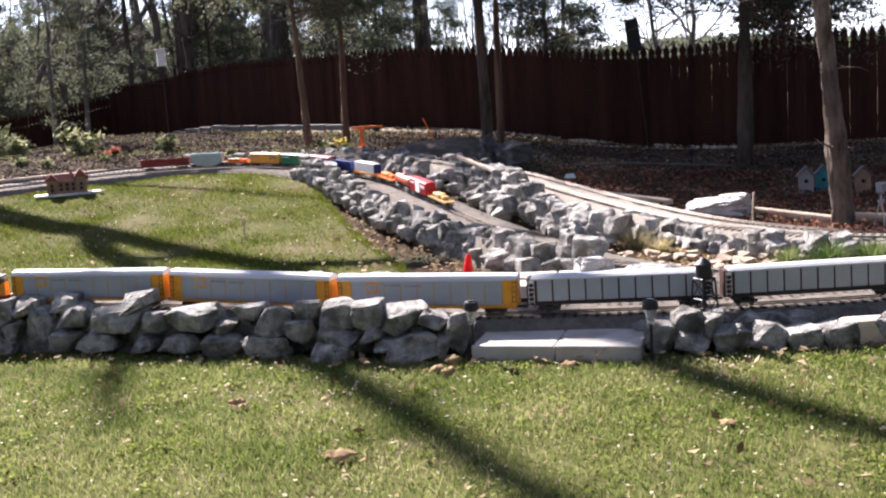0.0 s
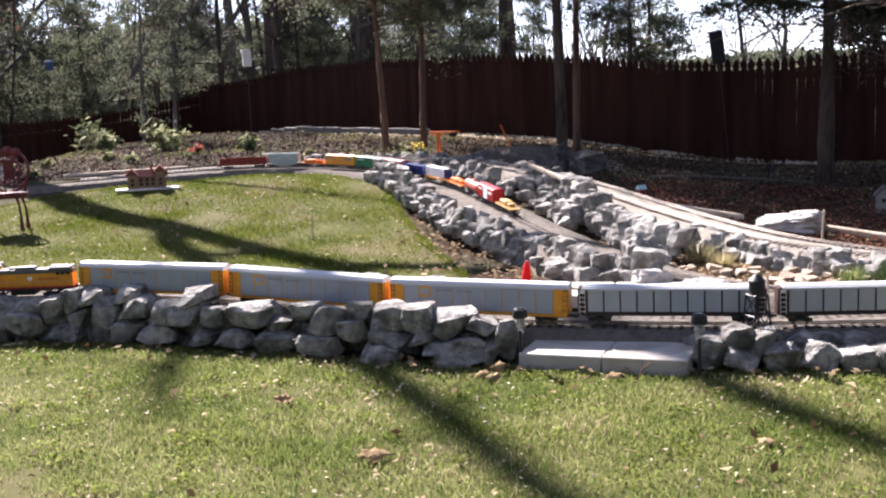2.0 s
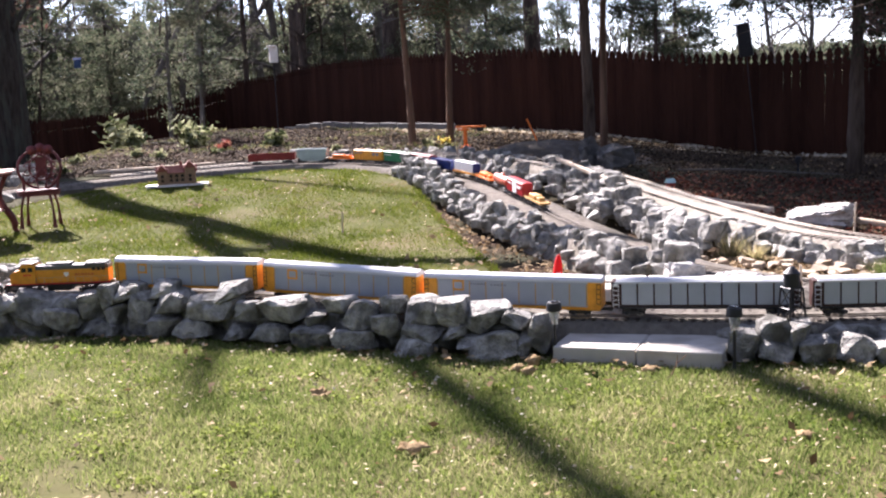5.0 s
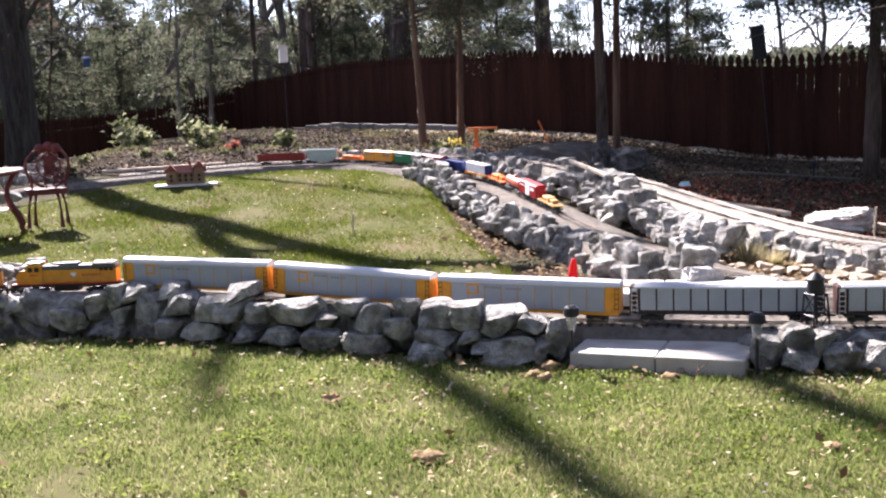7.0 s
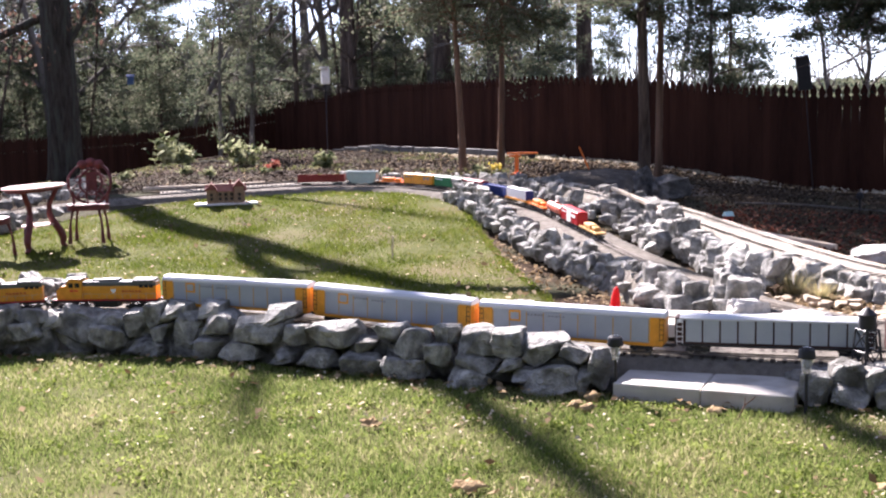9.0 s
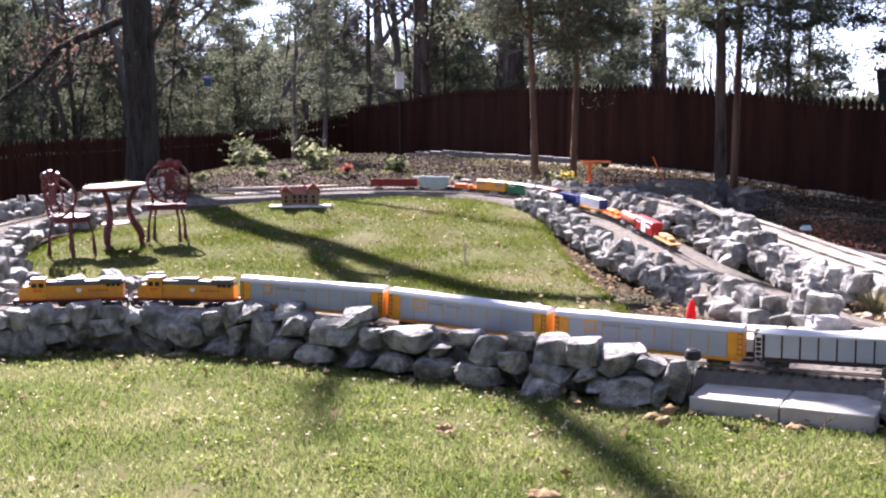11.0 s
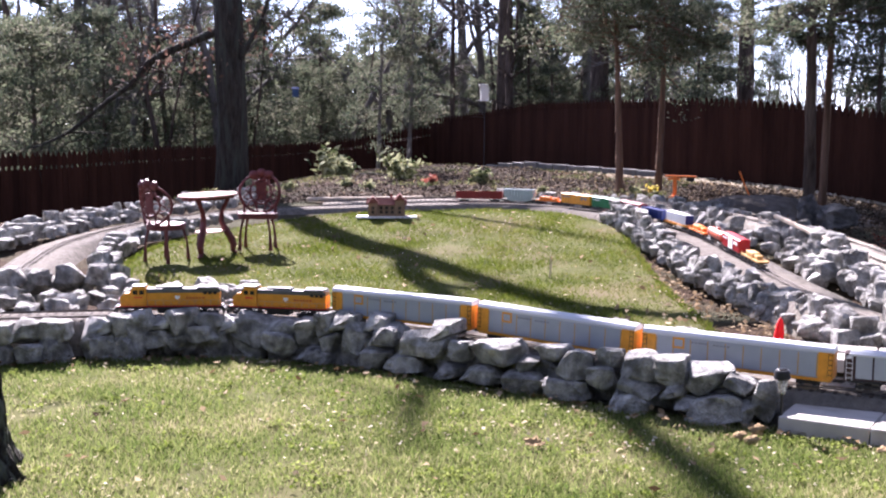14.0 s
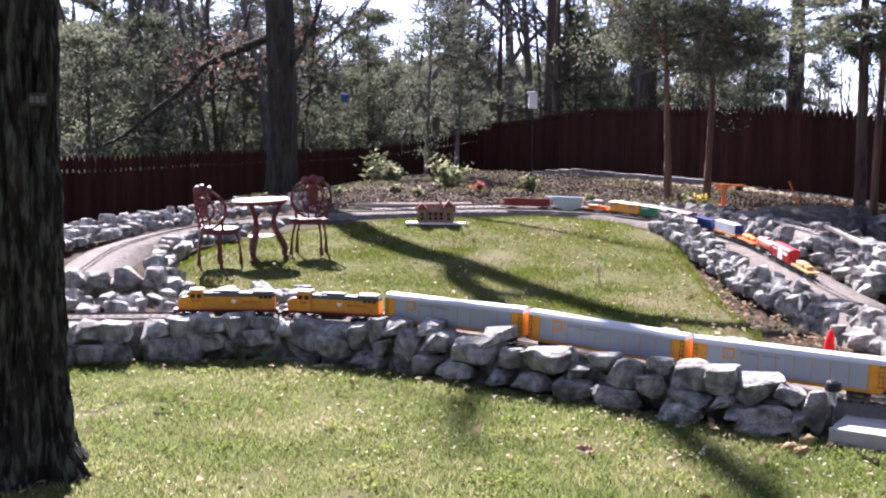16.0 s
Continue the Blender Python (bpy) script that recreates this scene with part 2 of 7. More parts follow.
def ground_z(x, y):
    """The lie of the land: a flat front lawn, a bank that rises to the back, a low mound before the fence."""
    inner = 0.07 * step(6.2, 7.0, y)
    rise = 0.40 * step(8.0, 13.5, y) * (0.2 + 0.8 * step(-9.5, -5.5, x)) * (1 - 0.7 * step(-0.5, 3.5, x))
    back = 0.06 * step(13.0, 15.5, y) * step(21, 17, y) * step(-10, -6, x) * (1 - step(-1, 2, x))
    far = -0.5 * step(-9, -12, x) * step(12, 15, y) - 0.17 * step(-2.5, 1.5, x) * step(14, 18, y)
    knoll = 0.19 * step(14, 17, y) * step(-12, -8.7, x) * (1 - step(-7.4, -5.6, x)) * step(25, 21, y)
    crest = 0.11 * step(18.8, 21, y) * step(26, 23.5, y) * step(-10.5, -8.5, x) * (1 - step(-7, -5, x))
    return inner + rise + back + far + knoll + crest


def gz(x, y):
    return float(ground_z(x, y))


def spline(points, per=8):
    """A smooth line through points."""
    p = [np.array(q, float) for q in points]
    p = [2 * p[0] - p[1]] + p + [2 * p[-1] - p[-2]]
    out = []
    for i in range(1, len(p) - 2):
        for k in range(per):
            t = k / per
            out.append(0.5 * (2 * p[i] + (p[i + 1] - p[i - 1]) * t + (2 * p[i - 1] - 5 * p[i] + 4 * p[i + 1] - p[i + 2]) * t * t + (3 * p[i] - p[i - 1] - 3 * p[i + 1] + p[i + 2]) * t ** 3))
    out.append(p[-2])
    return np.array(out)


def along(line, s):
    """Place and heading at s metres along a line of points."""
    seg = np.linalg.norm(np.diff(line, axis=0), axis=1)
    acc = np.r_[0, np.cumsum(seg)]
    i = int(np.clip(np.searchsorted(acc, s) - 1, 0, len(seg) - 1))
    t = (s - acc[i]) / seg[i]
    return line[i] + (line[i + 1] - line[i]) * t, (line[i + 1] - line[i]) / seg[i]


def length(line):
    return float(np.linalg.norm(np.diff(line, axis=0), axis=1).sum())


def shifted(line, d):
    """The line moved sideways by d (to the left of its course)."""
    t = np.gradient(line[:, :2], axis=0)
    t /= np.linalg.norm(t, axis=1)[:, None]
    out = line.copy()
    out[:, 0] -= t[:, 1] * d
    out[:, 1] += t[:, 0] * d
    return out

# ---- ground ----
gx = np.unique(np.r_[-900, -300, -100, -50, -30, np.arange(-20, 10, 0.25), 14, 30, 80, 300, 900])
gy = np.unique(np.r_[-900, -300, -60, -15, -6, np.arange(0, 34, 0.25), 38, 45, 60, 100, 300, 900])
X, Y = np.meshgrid(gx, gy)
rough = np.array([[0.035 * noise.noise((x * 4.1, y * 4.1, 4)) * (13.4 < y < 20) + 0.02 * noise.noise((x * 1.3, y * 1.3, 0)) for x in gx] for y in gy])
Z = ground_z(X, Y) + rough - 0.03 - 0.04 * (Y < 6.6)
w = len(gx)
ground = sheet("ground", M_MULCH, np.stack([X.ravel(), Y.ravel(), Z.ravel()], 1).tolist(),
               [(j * w + i, j * w + i + 1, (j + 1) * w + i + 1, (j + 1) * w + i) for j in range(len(gy) - 1) for i in range(w - 1)])
tagged(ground, "dark brown mulch and soil under the trees", "ground", kind="structure")

# the front edge of the stone wall along the near track
WALL_X = [-12, -8.0, -5.6, -4.41, -4.03, -3.3, -2.56, -1.8, -1.14, -0.6, -0.14, 0.7, 1.5, 4, 9]
WALL_Y = [3.2, 4.0, 5.0, 5.56, 5.87, 6.10, 6.08, 5.87, 5.68, 5.52, 5.46, 5.33, 5.30, 5.5, 6.0]


def wall_y(x):
    return np.interp(x, WALL_X, WALL_Y)


# front lawn
lx = np.linspace(-12, 9, 85)
lv = np.linspace(0, 1, 40)
verts, faces = [], []
for v in lv:
    for x in lx:
        y = -8 + (float(wall_y(x)) + 0.16 + 8) * v
        verts.append((x, y, 0.012 * noise.noise((x * 2, y * 2, 3)) - 0.005))
n = len(lx)
faces = [(j * n + i, j * n + i + 1, (j + 1) * n + i + 1, (j + 1) * n + i) for j in range(len(lv) - 1) for i in range(n - 1)]
lawn_front = tagged(sheet("lawn_front", M_SOIL, verts, faces), "mown winter lawn with dry patches", "lawn", kind="structure")

# inner lawn, inside the loop of track
LAWN = spline([(-0.75, 6.95), (-0.55, 7.5), (-0.72, 8.3), (-1.0, 9.1), (-1.28, 10.0), (-1.53, 10.8), (-1.85, 11.8), (-2.5, 12.5), (-3.33, 12.75),
               (-4.3, 12.4), (-5.1, 12.0), (-5.6, 11.4), (-6.15, 10.6), (-6.15, 9.6), (-5.7, 8.6), (-5.0, 7.6), (-4.2, 7.15), (-3.0, 7.15), (-1.8, 7.0), (-1.15, 6.88), (-0.75, 6.95)], 6)[:-1]
centre = np.array((-3.3, 9.6))
rings = np.linspace(0, 1, 26)
verts, faces = [], []
for r in rings:
    for p in LAWN:
        q = centre + (p - centre) * r
        verts.append((q[0], q[1], gz(q[0], q[1]) + 0.012 * noise.noise((q[0] * 2, q[1] * 2, 3)) + 0.012 - 0.03 * (r > 0.99)))
n = len(LAWN)
faces = [(j * n + i, j * n + (i + 1) % n, (j + 1) * n + (i + 1) % n, (j + 1) * n + i) for j in range(len(rings) - 1) for i in range(n)]
lawn_inner = tagged(sheet("lawn_inner", M_SOIL, verts, faces), "mown winter lawn inside the garden railway loop", "lawn", kind="structure")


# ---- track beds and track ----
def bed(name, line, half, drop, label, slope=0.12, mat=None):
    """A gravel causeway with sloping shoulders."""
    prof = [(-half - slope, -drop), (-half, -0.01), (-half * 0.4, 0.0), (half * 0.4, 0.0), (half, -0.01), (half + slope, -drop)]
    verts = []
    for d, dz in prof:
        s = shifted(line, d)
        for k, p in enumerate(s):
            verts.append((p[0], p[1], line[k, 2] + dz + 0.006 * noise.noise((p[0] * 7, p[1] * 7, 1))))
    n = len(line)
    faces = [(j * n + i, (j + 1) * n + i, (j + 1) * n + i + 1, j * n + i + 1) for j in range(len(prof) - 1) for i in range(n - 1)]
    return tagged(sheet(name, mat or M_GRAVEL, verts, faces), label, "track bed", kind="structure")


def track(line, label):
    """Two rails on a row of ties."""
    th = thing("garden_railway_track", Matrix(), label, "railway track", "garden railway tracks", "structure")
    for side in (-0.0225, 0.0225):
        m = Mesh()
        m.tube(shifted(line, side) + np.array((0, 0, 0.016)), 0.0042, 5)
        part("rail", m, M_RAIL, th)
    m = Mesh()
    total, s = length(line), 0.03
    while s < total:
        p, d = along(line, s)
        a = math.atan2(d[1], d[0])
        m.box((p[0], p[1], p[2] - 0.0042), (0.018, 0.088, 0.012), Matrix.Rotation(a, 3, "Z"))
        s += 0.055
    tagged(part("ties", m, M_TIE, th), kind="stuff")
    return th


def near_z(x):
    return 0.14 + 0.07 * float(step(0.0, -2.4, x))


NEAR = np.array([(x, float(wall_y(x)) + 0.50, near_z(x)) for x in np.linspace(-9.5, 8.0, 110)])
NEAR[:, 1] = np.convolve(np.r_[[NEAR[0, 1]] * 4, NEAR[:, 1], [NEAR[-1, 1]] * 4], np.ones(9) / 9, "valid")
bed("near_track_bed", shifted(NEAR, 0.05), 0.23, 0.2, "grey gravel bed of the near double track", 0.05)
LOOP = spline([(-5.9, 7.4, 0.16), (-6.5, 8.5, 0.18), (-7.05, 9.8, 0.22), (-7.05, 11.05, 0.30), (-6.4, 12.05, 0.40), (-5.2, 12.6, 0.46), (-4.0, 13.0, 0.50), (-2.95, 13.0, 0.50), (-2.1, 12.45, 0.48),
               (-1.5, 11.6, 0.46), (-0.98, 10.75, 0.42), (-0.52, 9.7, 0.34), (-0.12, 8.7, 0.27), (0.32, 7.75, 0.21), (0.85, 7.0, 0.16), (1.55, 6.6, 0.13), (2.6, 6.42, 0.12), (6, 6.5, 0.10)], 10)
bed("loop_track_bed", LOOP, 0.22, 0.25, "grey gravel bed of the loop track")
UPPER = spline([(-5.6, 12.9, 0.47), (-4.2, 13.42, 0.52), (-3.0, 13.6, 0.54), (-1.9, 13.2, 0.55), (-0.9, 12.4, 0.53), (-0.1, 11.4, 0.46), (0.43, 10.5, 0.38), (0.9, 9.5, 0.30), (1.38, 8.4, 0.25), (1.85, 7.75, 0.22), (2.5, 7.25, 0.2), (4.0, 7.0, 0.18), (7, 7, 0.18)], 10)
bed("upper_track_bed", UPPER, 0.20, 0.12, "pale gravel bed of the upper double track", 0.05, M_GRAVEL_PALE)
track(shifted(NEAR, -0.09), "garden railway track on grey gravel, front line")
track(shifted(NEAR, 0.14), "garden railway track on grey gravel, rear line")
track(LOOP, "garden railway track round the inner lawn")
track(shifted(UPPER, -0.10), "garden railway track on the upper bank, lower line")
track(shifted(UPPER, 0.11), "garden railway track on the upper bank, higher line")

# ---- fences ----
PICKET = Mesh()
PICKET.prism([(-0.0615, 0), (0.0615, 0), (0.0615, 1.345), (0.034, 1.375), (0.054, 1.425), (0.045, 1.465), (0.0, 1.54), (-0.045, 1.465), (-0.054, 1.425), (-0.034, 1.375), (-0.0615, 1.345)], -0.010, 0.010)
PICKET_DATA = PICKET.data("picket", M_FENCE)
SHRUNK = Mesh()
SHRUNK.prism([(-0.0615, 0), (0.0615, 0), (0.0615, 0.98), (0.052, 1.06), (0.051, 1.345), (0.034, 1.375), (0.054, 1.425), (0.045, 1.465), (0.0, 1.54), (-0.045, 1.465), (-0.054, 1.425), (-0.034, 1.375), (-0.0615, 1.345)], -0.010, 0.010)
SHRUNK_DATA = SHRUNK.data("picket_shrunk", M_FENCE)
SLAT = Mesh()
SLAT.prism([(-0.050, 0), (0.050, 0), (0.050, 1.06), (0.026, 1.08), (0.026, 1.11), (0.049, 1.14), (0.046, 1.26), (0.0, 1.36), (-0.046, 1.26), (-0.049, 1.14), (-0.026, 1.11), (-0.026, 1.08), (-0.050, 1.06)], -0.01, 0.01)
SLAT_DATA = SLAT.data("picket_low", M_FENCE)


def fence(name, line, data, pitch, height, rails, label, tilt=0.7):
    th = thing(name, Matrix(), label, "fence", kind="structure")
    total = length(line)
    rng = random.Random(4)
    for k in range(int(total / pitch)):
        p, d = along(line, (k + 0.5) * pitch)
        worn = data is PICKET_DATA and 1.9 < p[0] < 6.5 and rng.random() < 0.45
        ob = new("picket", SHRUNK_DATA if worn else data)
        ob.parent = th
        ob.matrix_basis = pose(p[0], p[1], gz(p[0], p[1]) - 0.06 + rng.uniform(-0.012, 0.012), 0, rng.uniform(-tilt, tilt), math.degrees(math.atan2(d[1], d[0]))) @ Matrix.Diagonal((1, 1, 1 + 0.11 * float(step(0.5, 5.0, p[0])), 1))
    back = shifted(line, -0.035)
    for z in rails:
        m = Mesh()
        for i in range(len(back) - 1):
            a, b = Vector((*back[i], gz(*back[i]) + z)), Vector((*back[i + 1], gz(*back[i + 1]) + z))
            mid, v = (a + b) / 2, b - a
            m.box(mid, (v.length + 0.01, 0.04, 0.09), v.to_track_quat("X", "Z").to_matrix())
        part("rail", m, M_FENCE, th)
    s = 0.2
    while s < total:
        p, d = along(shifted(line, -0.1), s)
        m = Mesh()
        m.box((0, 0, height / 2 - 0.1), (0.09, 0.09, height), bevel=0.008)
        part("post", m, M_FENCE, th, at=pose(p[0], p[1], gz(p[0], p[1]), 0, 0, math.degrees(math.atan2(d[1], d[0]))))
        s += 2.4
    return th


FENCE = spline([(9.0, 15.6), (6.0, 16.8), (3.36, 18.0), (1.8, 18.9), (0.3, 20.0), (-1.9, 21.6), (-4.9, 24.9), (-7.2, 27.4), (-9.6, 29.3)], 5)
fence("fence_back", FENCE, PICKET_DATA, 0.1255, 1.45, (0.3, 0.85, 1.3), "dark brown stained wooden picket fence with spade-shaped tops", 0.22)
LOW = spline([(-9.52, 29.36), (-11.2, 26.5), (-11.6, 22), (-11.5, 18.5), (-11.8, 16.5), (-12.6, 14.5), (-14, 12)], 5)
fence("fence_side", LOW, SLAT_DATA, 0.105, 1.1, (0.25, 0.92), "low dark brown wooden picket fence beside the woods")

# ---- stones ----
def stone_data(seed, points=16, bevel=0.035, name="stone", mat=None, rough=0.0, worn=0.0):
    """An angular block: the hull of a few points, its edges worn."""
    rng = random.Random(seed)
    bm = bmesh.new()
    for k in range(points):
        d = Vector((rng.gauss(0, 1), rng.gauss(0, 1), rng.gauss(0, 1))).normalized()
        p = Vector([math.copysign(abs(c) ** 0.5, c) for c in d]) * 0.5
        bm.verts.new(p * rng.uniform(0.80, 1.05))
    bmesh.ops.convex_hull(bm, input=list(bm.verts))
    bmesh.ops.delete(bm, geom=[v for v in bm.verts if not v.link_faces], context="VERTS")
    bmesh.ops.dissolve_limit(bm, angle_limit=radians(20), verts=list(bm.verts), edges=list(bm.edges))
    if bevel:
        bmesh.ops.bevel(bm, geom=list(bm.edges), offset=bevel, segments=1, profile=0.5, affect="EDGES")
    bmesh.ops.triangulate(bm, faces=bm.faces)
    if rough:
        bmesh.ops.subdivide_edges(bm, edges=list(bm.edges), cuts=1 + (rough > 0.1), use_grid_fill=True)
        bmesh.ops.triangulate(bm, faces=bm.faces)
        if worn:
            bmesh.ops.smooth_vert(bm, verts=list(bm.verts), factor=worn, use_axis_x=True, use_axis_y=True, use_axis_z=True)
        for v in bm.verts:
            v.co += v.co.normalized() * rough * (noise.noise(v.co * 5.0 + Vector((seed, 0, 0))) + 0.6 * noise.noise(v.co * 11.0 + Vector((0, seed, 0))))
    lo = Vector([min(v.co[i] for v in bm.verts) for i in range(3)])
    hi = Vector([max(v.co[i] for v in bm.verts) for i in range(3)])
    for v in bm.verts:
        v.co = Vector([(v.co[i] - (lo[i] + hi[i]) / 2) / (hi[i] - lo[i]) for i in range(3)])
    me = bpy.data.meshes.new(name)
    bm.to_mesh(me)
    bm.free()
    me.materials.append(mat or M_STONE)
    return me


BIG = [stone_data(100 + k, 16, 0.022, rough=0.05, worn=0.35) for k in range(20)]
SMALL = [stone_data(200 + k, 14, 0.02, rough=0.06, worn=0.5) for k in range(16)]
TAN = [stone_data(300 + k, 13, 0.0, mat=M_TAN_STONE) for k in range(5)]


def stone(parent, data, p, size, rng, turn=None):
    ob = new("stone", data)
    ob.parent = parent
    ob.matrix_basis = pose(*p, rng.uniform(-9, 9), rng.uniform(-9, 9), rng.uniform(-25, 25) if turn is None else turn) @ Matrix.Diagonal((*size, 1))
    return ob


def front_wall():
    th = thing("stone_wall_front", Matrix(), "dry-stacked grey limestone wall in front of the near track", "stone wall", kind="structure")
    rng = random.Random(11)
    upper = [(-3.21, 0.17, 0.29, 0.23), (-3.02, 0.11, 0.21, 0.15), (-3.03, 0.21, 0.23, 0.08), (-2.87, 0.19, 0.17, 0.17), (-2.76, 0.23, 0.15, 0.17), (-2.64, 0.26, 0.18, 0.13), (-2.79, 0.06, 0.22, 0.09),
             (-2.7, 0.13, 0.11, 0.13), (-2.53, 0.17, 0.15, 0.2), (-2.41, 0.28, 0.17, 0.1), (-2.32, 0.22, 0.2, 0.11), (-2.39, 0.06, 0.2, 0.14), (-2.04, 0.2, 0.31, 0.17), (-1.96, 0.28, 0.19, 0.12),
             (-2.17, 0.08, 0.23, 0.1), (-1.81, 0.19, 0.14, 0.12), (-1.61, 0.21, 0.29, 0.15), (-1.89, 0.07, 0.14, 0.1), (-1.68, 0.08, 0.2, 0.1)]
    middle = [(-1.42, 0.16, 0.12, 0.08), (-1.28, 0.24, 0.18, 0.1), (-1.41, 0.07, 0.25, 0.13), (-1.14, 0.19, 0.19, 0.16), (-1.18, 0.07, 0.26, 0.11), (-0.97, 0.245, 0.13, 0.12), (-0.99, 0.15, 0.14, 0.13),
              (-0.79, 0.23, 0.22, 0.135), (-0.63, 0.235, 0.17, 0.14), (-0.79, 0.13, 0.22, 0.09), (-0.62, 0.13, 0.12, 0.09), (-0.84, 0.04, 0.21, 0.1), (-0.46, 0.2, 0.25, 0.14), (-0.3, 0.19, 0.14, 0.1),
              (-0.54, 0.09, 0.16, 0.06), (-0.41, 0.05, 0.29, 0.14), (-0.26, 0.07, 0.09, 0.14), (-0.18, 0.13, 0.12, 0.2)]
    ends = [(-3.39, 0.2, 0.15, 0.11), (-3.5, 0.23, 0.19, 0.08), (-3.52, 0.14, 0.19, 0.11), (-3.68, 0.21, 0.17, 0.21), (-3.79, 0.2, 0.19, 0.1), (-3.79, 0.12, 0.19, 0.11), (-3.65, 0.1, 0.15, 0.1), (-3.95, 0.15, 0.25, 0.29),
            (0.78, 0.08, 0.14, 0.18), (0.92, 0.15, 0.17, 0.14), (1.04, 0.13, 0.11, 0.14), (0.94, 0.05, 0.17, 0.12), (1.12, 0.06, 0.17, 0.14), (1.29, 0.06, 0.18, 0.14), (1.45, 0.05, 0.17, 0.12)]
    k = 0
    for x, z, w, h in upper + middle + ends:
        d = rng.uniform(0.17, 0.24)
        lean = 0.10 * (z / 0.25)
        z = max(z - 0.012, h * 0.42)
        stone(th, BIG[k % len(BIG)], (x, float(wall_y(x)) + 0.10 + 0.06 * float(step(-1.8, -2.8, x)) + lean, z), (w * 1.03, d, h * 1.0), rng, rng.choice((0, 180)) + rng.uniform(-8, 8) - 10)
        k += 5
    # low packing stones behind the face, and the run beyond both ends
    x = -9.0
    while x < 4.5:
        w = rng.uniform(0.12, 0.24)
        if not (-0.1 < x < 0.72):
            if x < -3.95 or x > 1.55:
                for z, h in ((0.06, 0.14), (0.18, 0.13)) if x < -3.95 else ((0.05, 0.13),):
                    stone(th, BIG[k % len(BIG)], (x + rng.uniform(-0.05, 0.05), float(wall_y(x)) + 0.10 + z * 0.4, z), (w * 1.15, 0.2, h * rng.uniform(0.9, 1.3)), rng)
                    k += 5
            else:
                stone(th, BIG[k % len(BIG)], (x, float(wall_y(x)) + 0.27, 0.07), (w * 1.2, 0.14, near_z(x) * 1.05), rng)
                k += 5
        x += w * 0.95
    return th


front_wall()


def back_row():
    th = thing("stone_edging", Matrix(), "low row of grey limestone along the far side of the near track", "stone edging", kind="structure")
    rng = random.Random(12)
    rows = [(-3.35, 0.17, 0.09), (-3.2, 0.19, 0.08), (-3.54, 0.26, 0.05), (-2.88, 0.14, 0.08), (-2.75, 0.12, 0.05), (-2.61, 0.12, 0.1), (-2.46, 0.18, 0.05), (-2.28, 0.12, 0.12), (-2.13, 0.2, 0.1), (-1.8, 0.15, 0.11),
            (-1.62, 0.19, 0.06), (-1.41, 0.19, 0.08), (-1.29, 0.07, 0.06), (-1.19, 0.13, 0.07), (-1.05, 0.15, 0.13), (-0.92, 0.14, 0.11), (-0.66, 0.28, 0.12)]
    for k, (x, w, h) in enumerate(rows):
        stone(th, BIG[(k * 5 + 3) % len(BIG)], (x, float(wall_y(x)) + 0.97, 0.17 + h * 0.3), (w * 1.1, 0.16, h * 1.5), rng)
    x = -3.75
    k = 0
    while x > -6.6:
        for dy in (0.0, 0.17, 0.32, 0.46):
            s = rng.uniform(0.10, 0.23)
            stone(th, BIG[k % len(BIG)], (x + rng.uniform(-0.08, 0.08), float(wall_y(x)) + 1.0 + dy - 0.15 * (x < -4.6), 0.18 + dy * 0.12), (s, s * 0.8, s * rng.uniform(0.6, 0.95)), rng, rng.uniform(0, 180))
            k += 1
        x -= 0.17
    return th


back_row()


def bank(name, line, rows, size, label, seed, data=SMALL, side=0.0, step_back=0.06, skip=0.0, tall=None, rise=0.62, flat=1.0):
    """Stones stacked along a line, row above row."""
    th = thing(name, Matrix(), label, "stone wall", kind="structure")
    rng = random.Random(seed)
    total = length(line)
    for r in range(rows):
        s = rng.uniform(0, 0.1)
        while s < total:
            p, d = along(line, s)
            f = tall(s / total) if tall else 1.0
            w = rng.uniform(*size) * (0.75 + 0.25 * f)
            if r < rows * f + 0.2 and rng.random() > skip:
                off = side + r * step_back + rng.uniform(-0.03, 0.03)
                x, y = p[0] - d[1] * off, p[1] + d[0] * off
                h = w * rng.uniform(0.62, 0.95) * flat
                stone(th, data[rng.randrange(len(data))], (x, y, gz(x, y) + 0.03 + r * size[0] * rise + h * 0.3), (w, w * rng.uniform(0.7, 0.95), h), rng, rng.uniform(0, 360))
            s += w * 0.93
    return th


INNER = spline([(-1.95, 12.1), (-1.62, 11.5), (-1.32, 10.75), (-1.02, 10.0), (-0.8, 9.5), (-0.5, 8.95), (-0.2, 8.45), (0.1, 7.9)], 8)
bank("stone_bank_inner", INNER, 3, (0.085, 0.18), "bank of tumbled grey limestone below the loop track", 21, SMALL, side=-0.09, step_back=0.055, rise=0.66)
TOP = spline([(-0.55, 11.9), (-0.3, 11.2), (-0.05, 10.5), (0.15, 9.8), (0.33, 9.1), (0.5, 8.4), (0.68, 7.85)], 8)
bank("stone_bank_upper", TOP, 3, (0.115, 0.225), "bank of pale limestone between loop track and upper track", 22, BIG, side=0.09, step_back=0.055, rise=0.60, tall=lambda u: 0.35 + 0.65 * min(1.0, u / 0.6))
BEHIND = spline([(-3.7, 13.9), (-2.6, 13.85), (-1.7, 13.5), (-1.0, 12.85), (-0.55, 12.2)], 8)
bank("stone_edging_back", BEHIND, 1, (0.10, 0.19), "row of grey limestone behind the back track", 23, SMALL)
MIDDLE = spline([(-1.6, 12.75), (-1.05, 12.0), (-0.55, 11.2), (-0.15, 10.3), (0.1, 9.5)], 8)
bank("stone_edging_middle", MIDDLE, 2, (0.09, 0.18), "row of small limestone beside the loop track", 24, SMALL, skip=0.18, step_back=0.09)
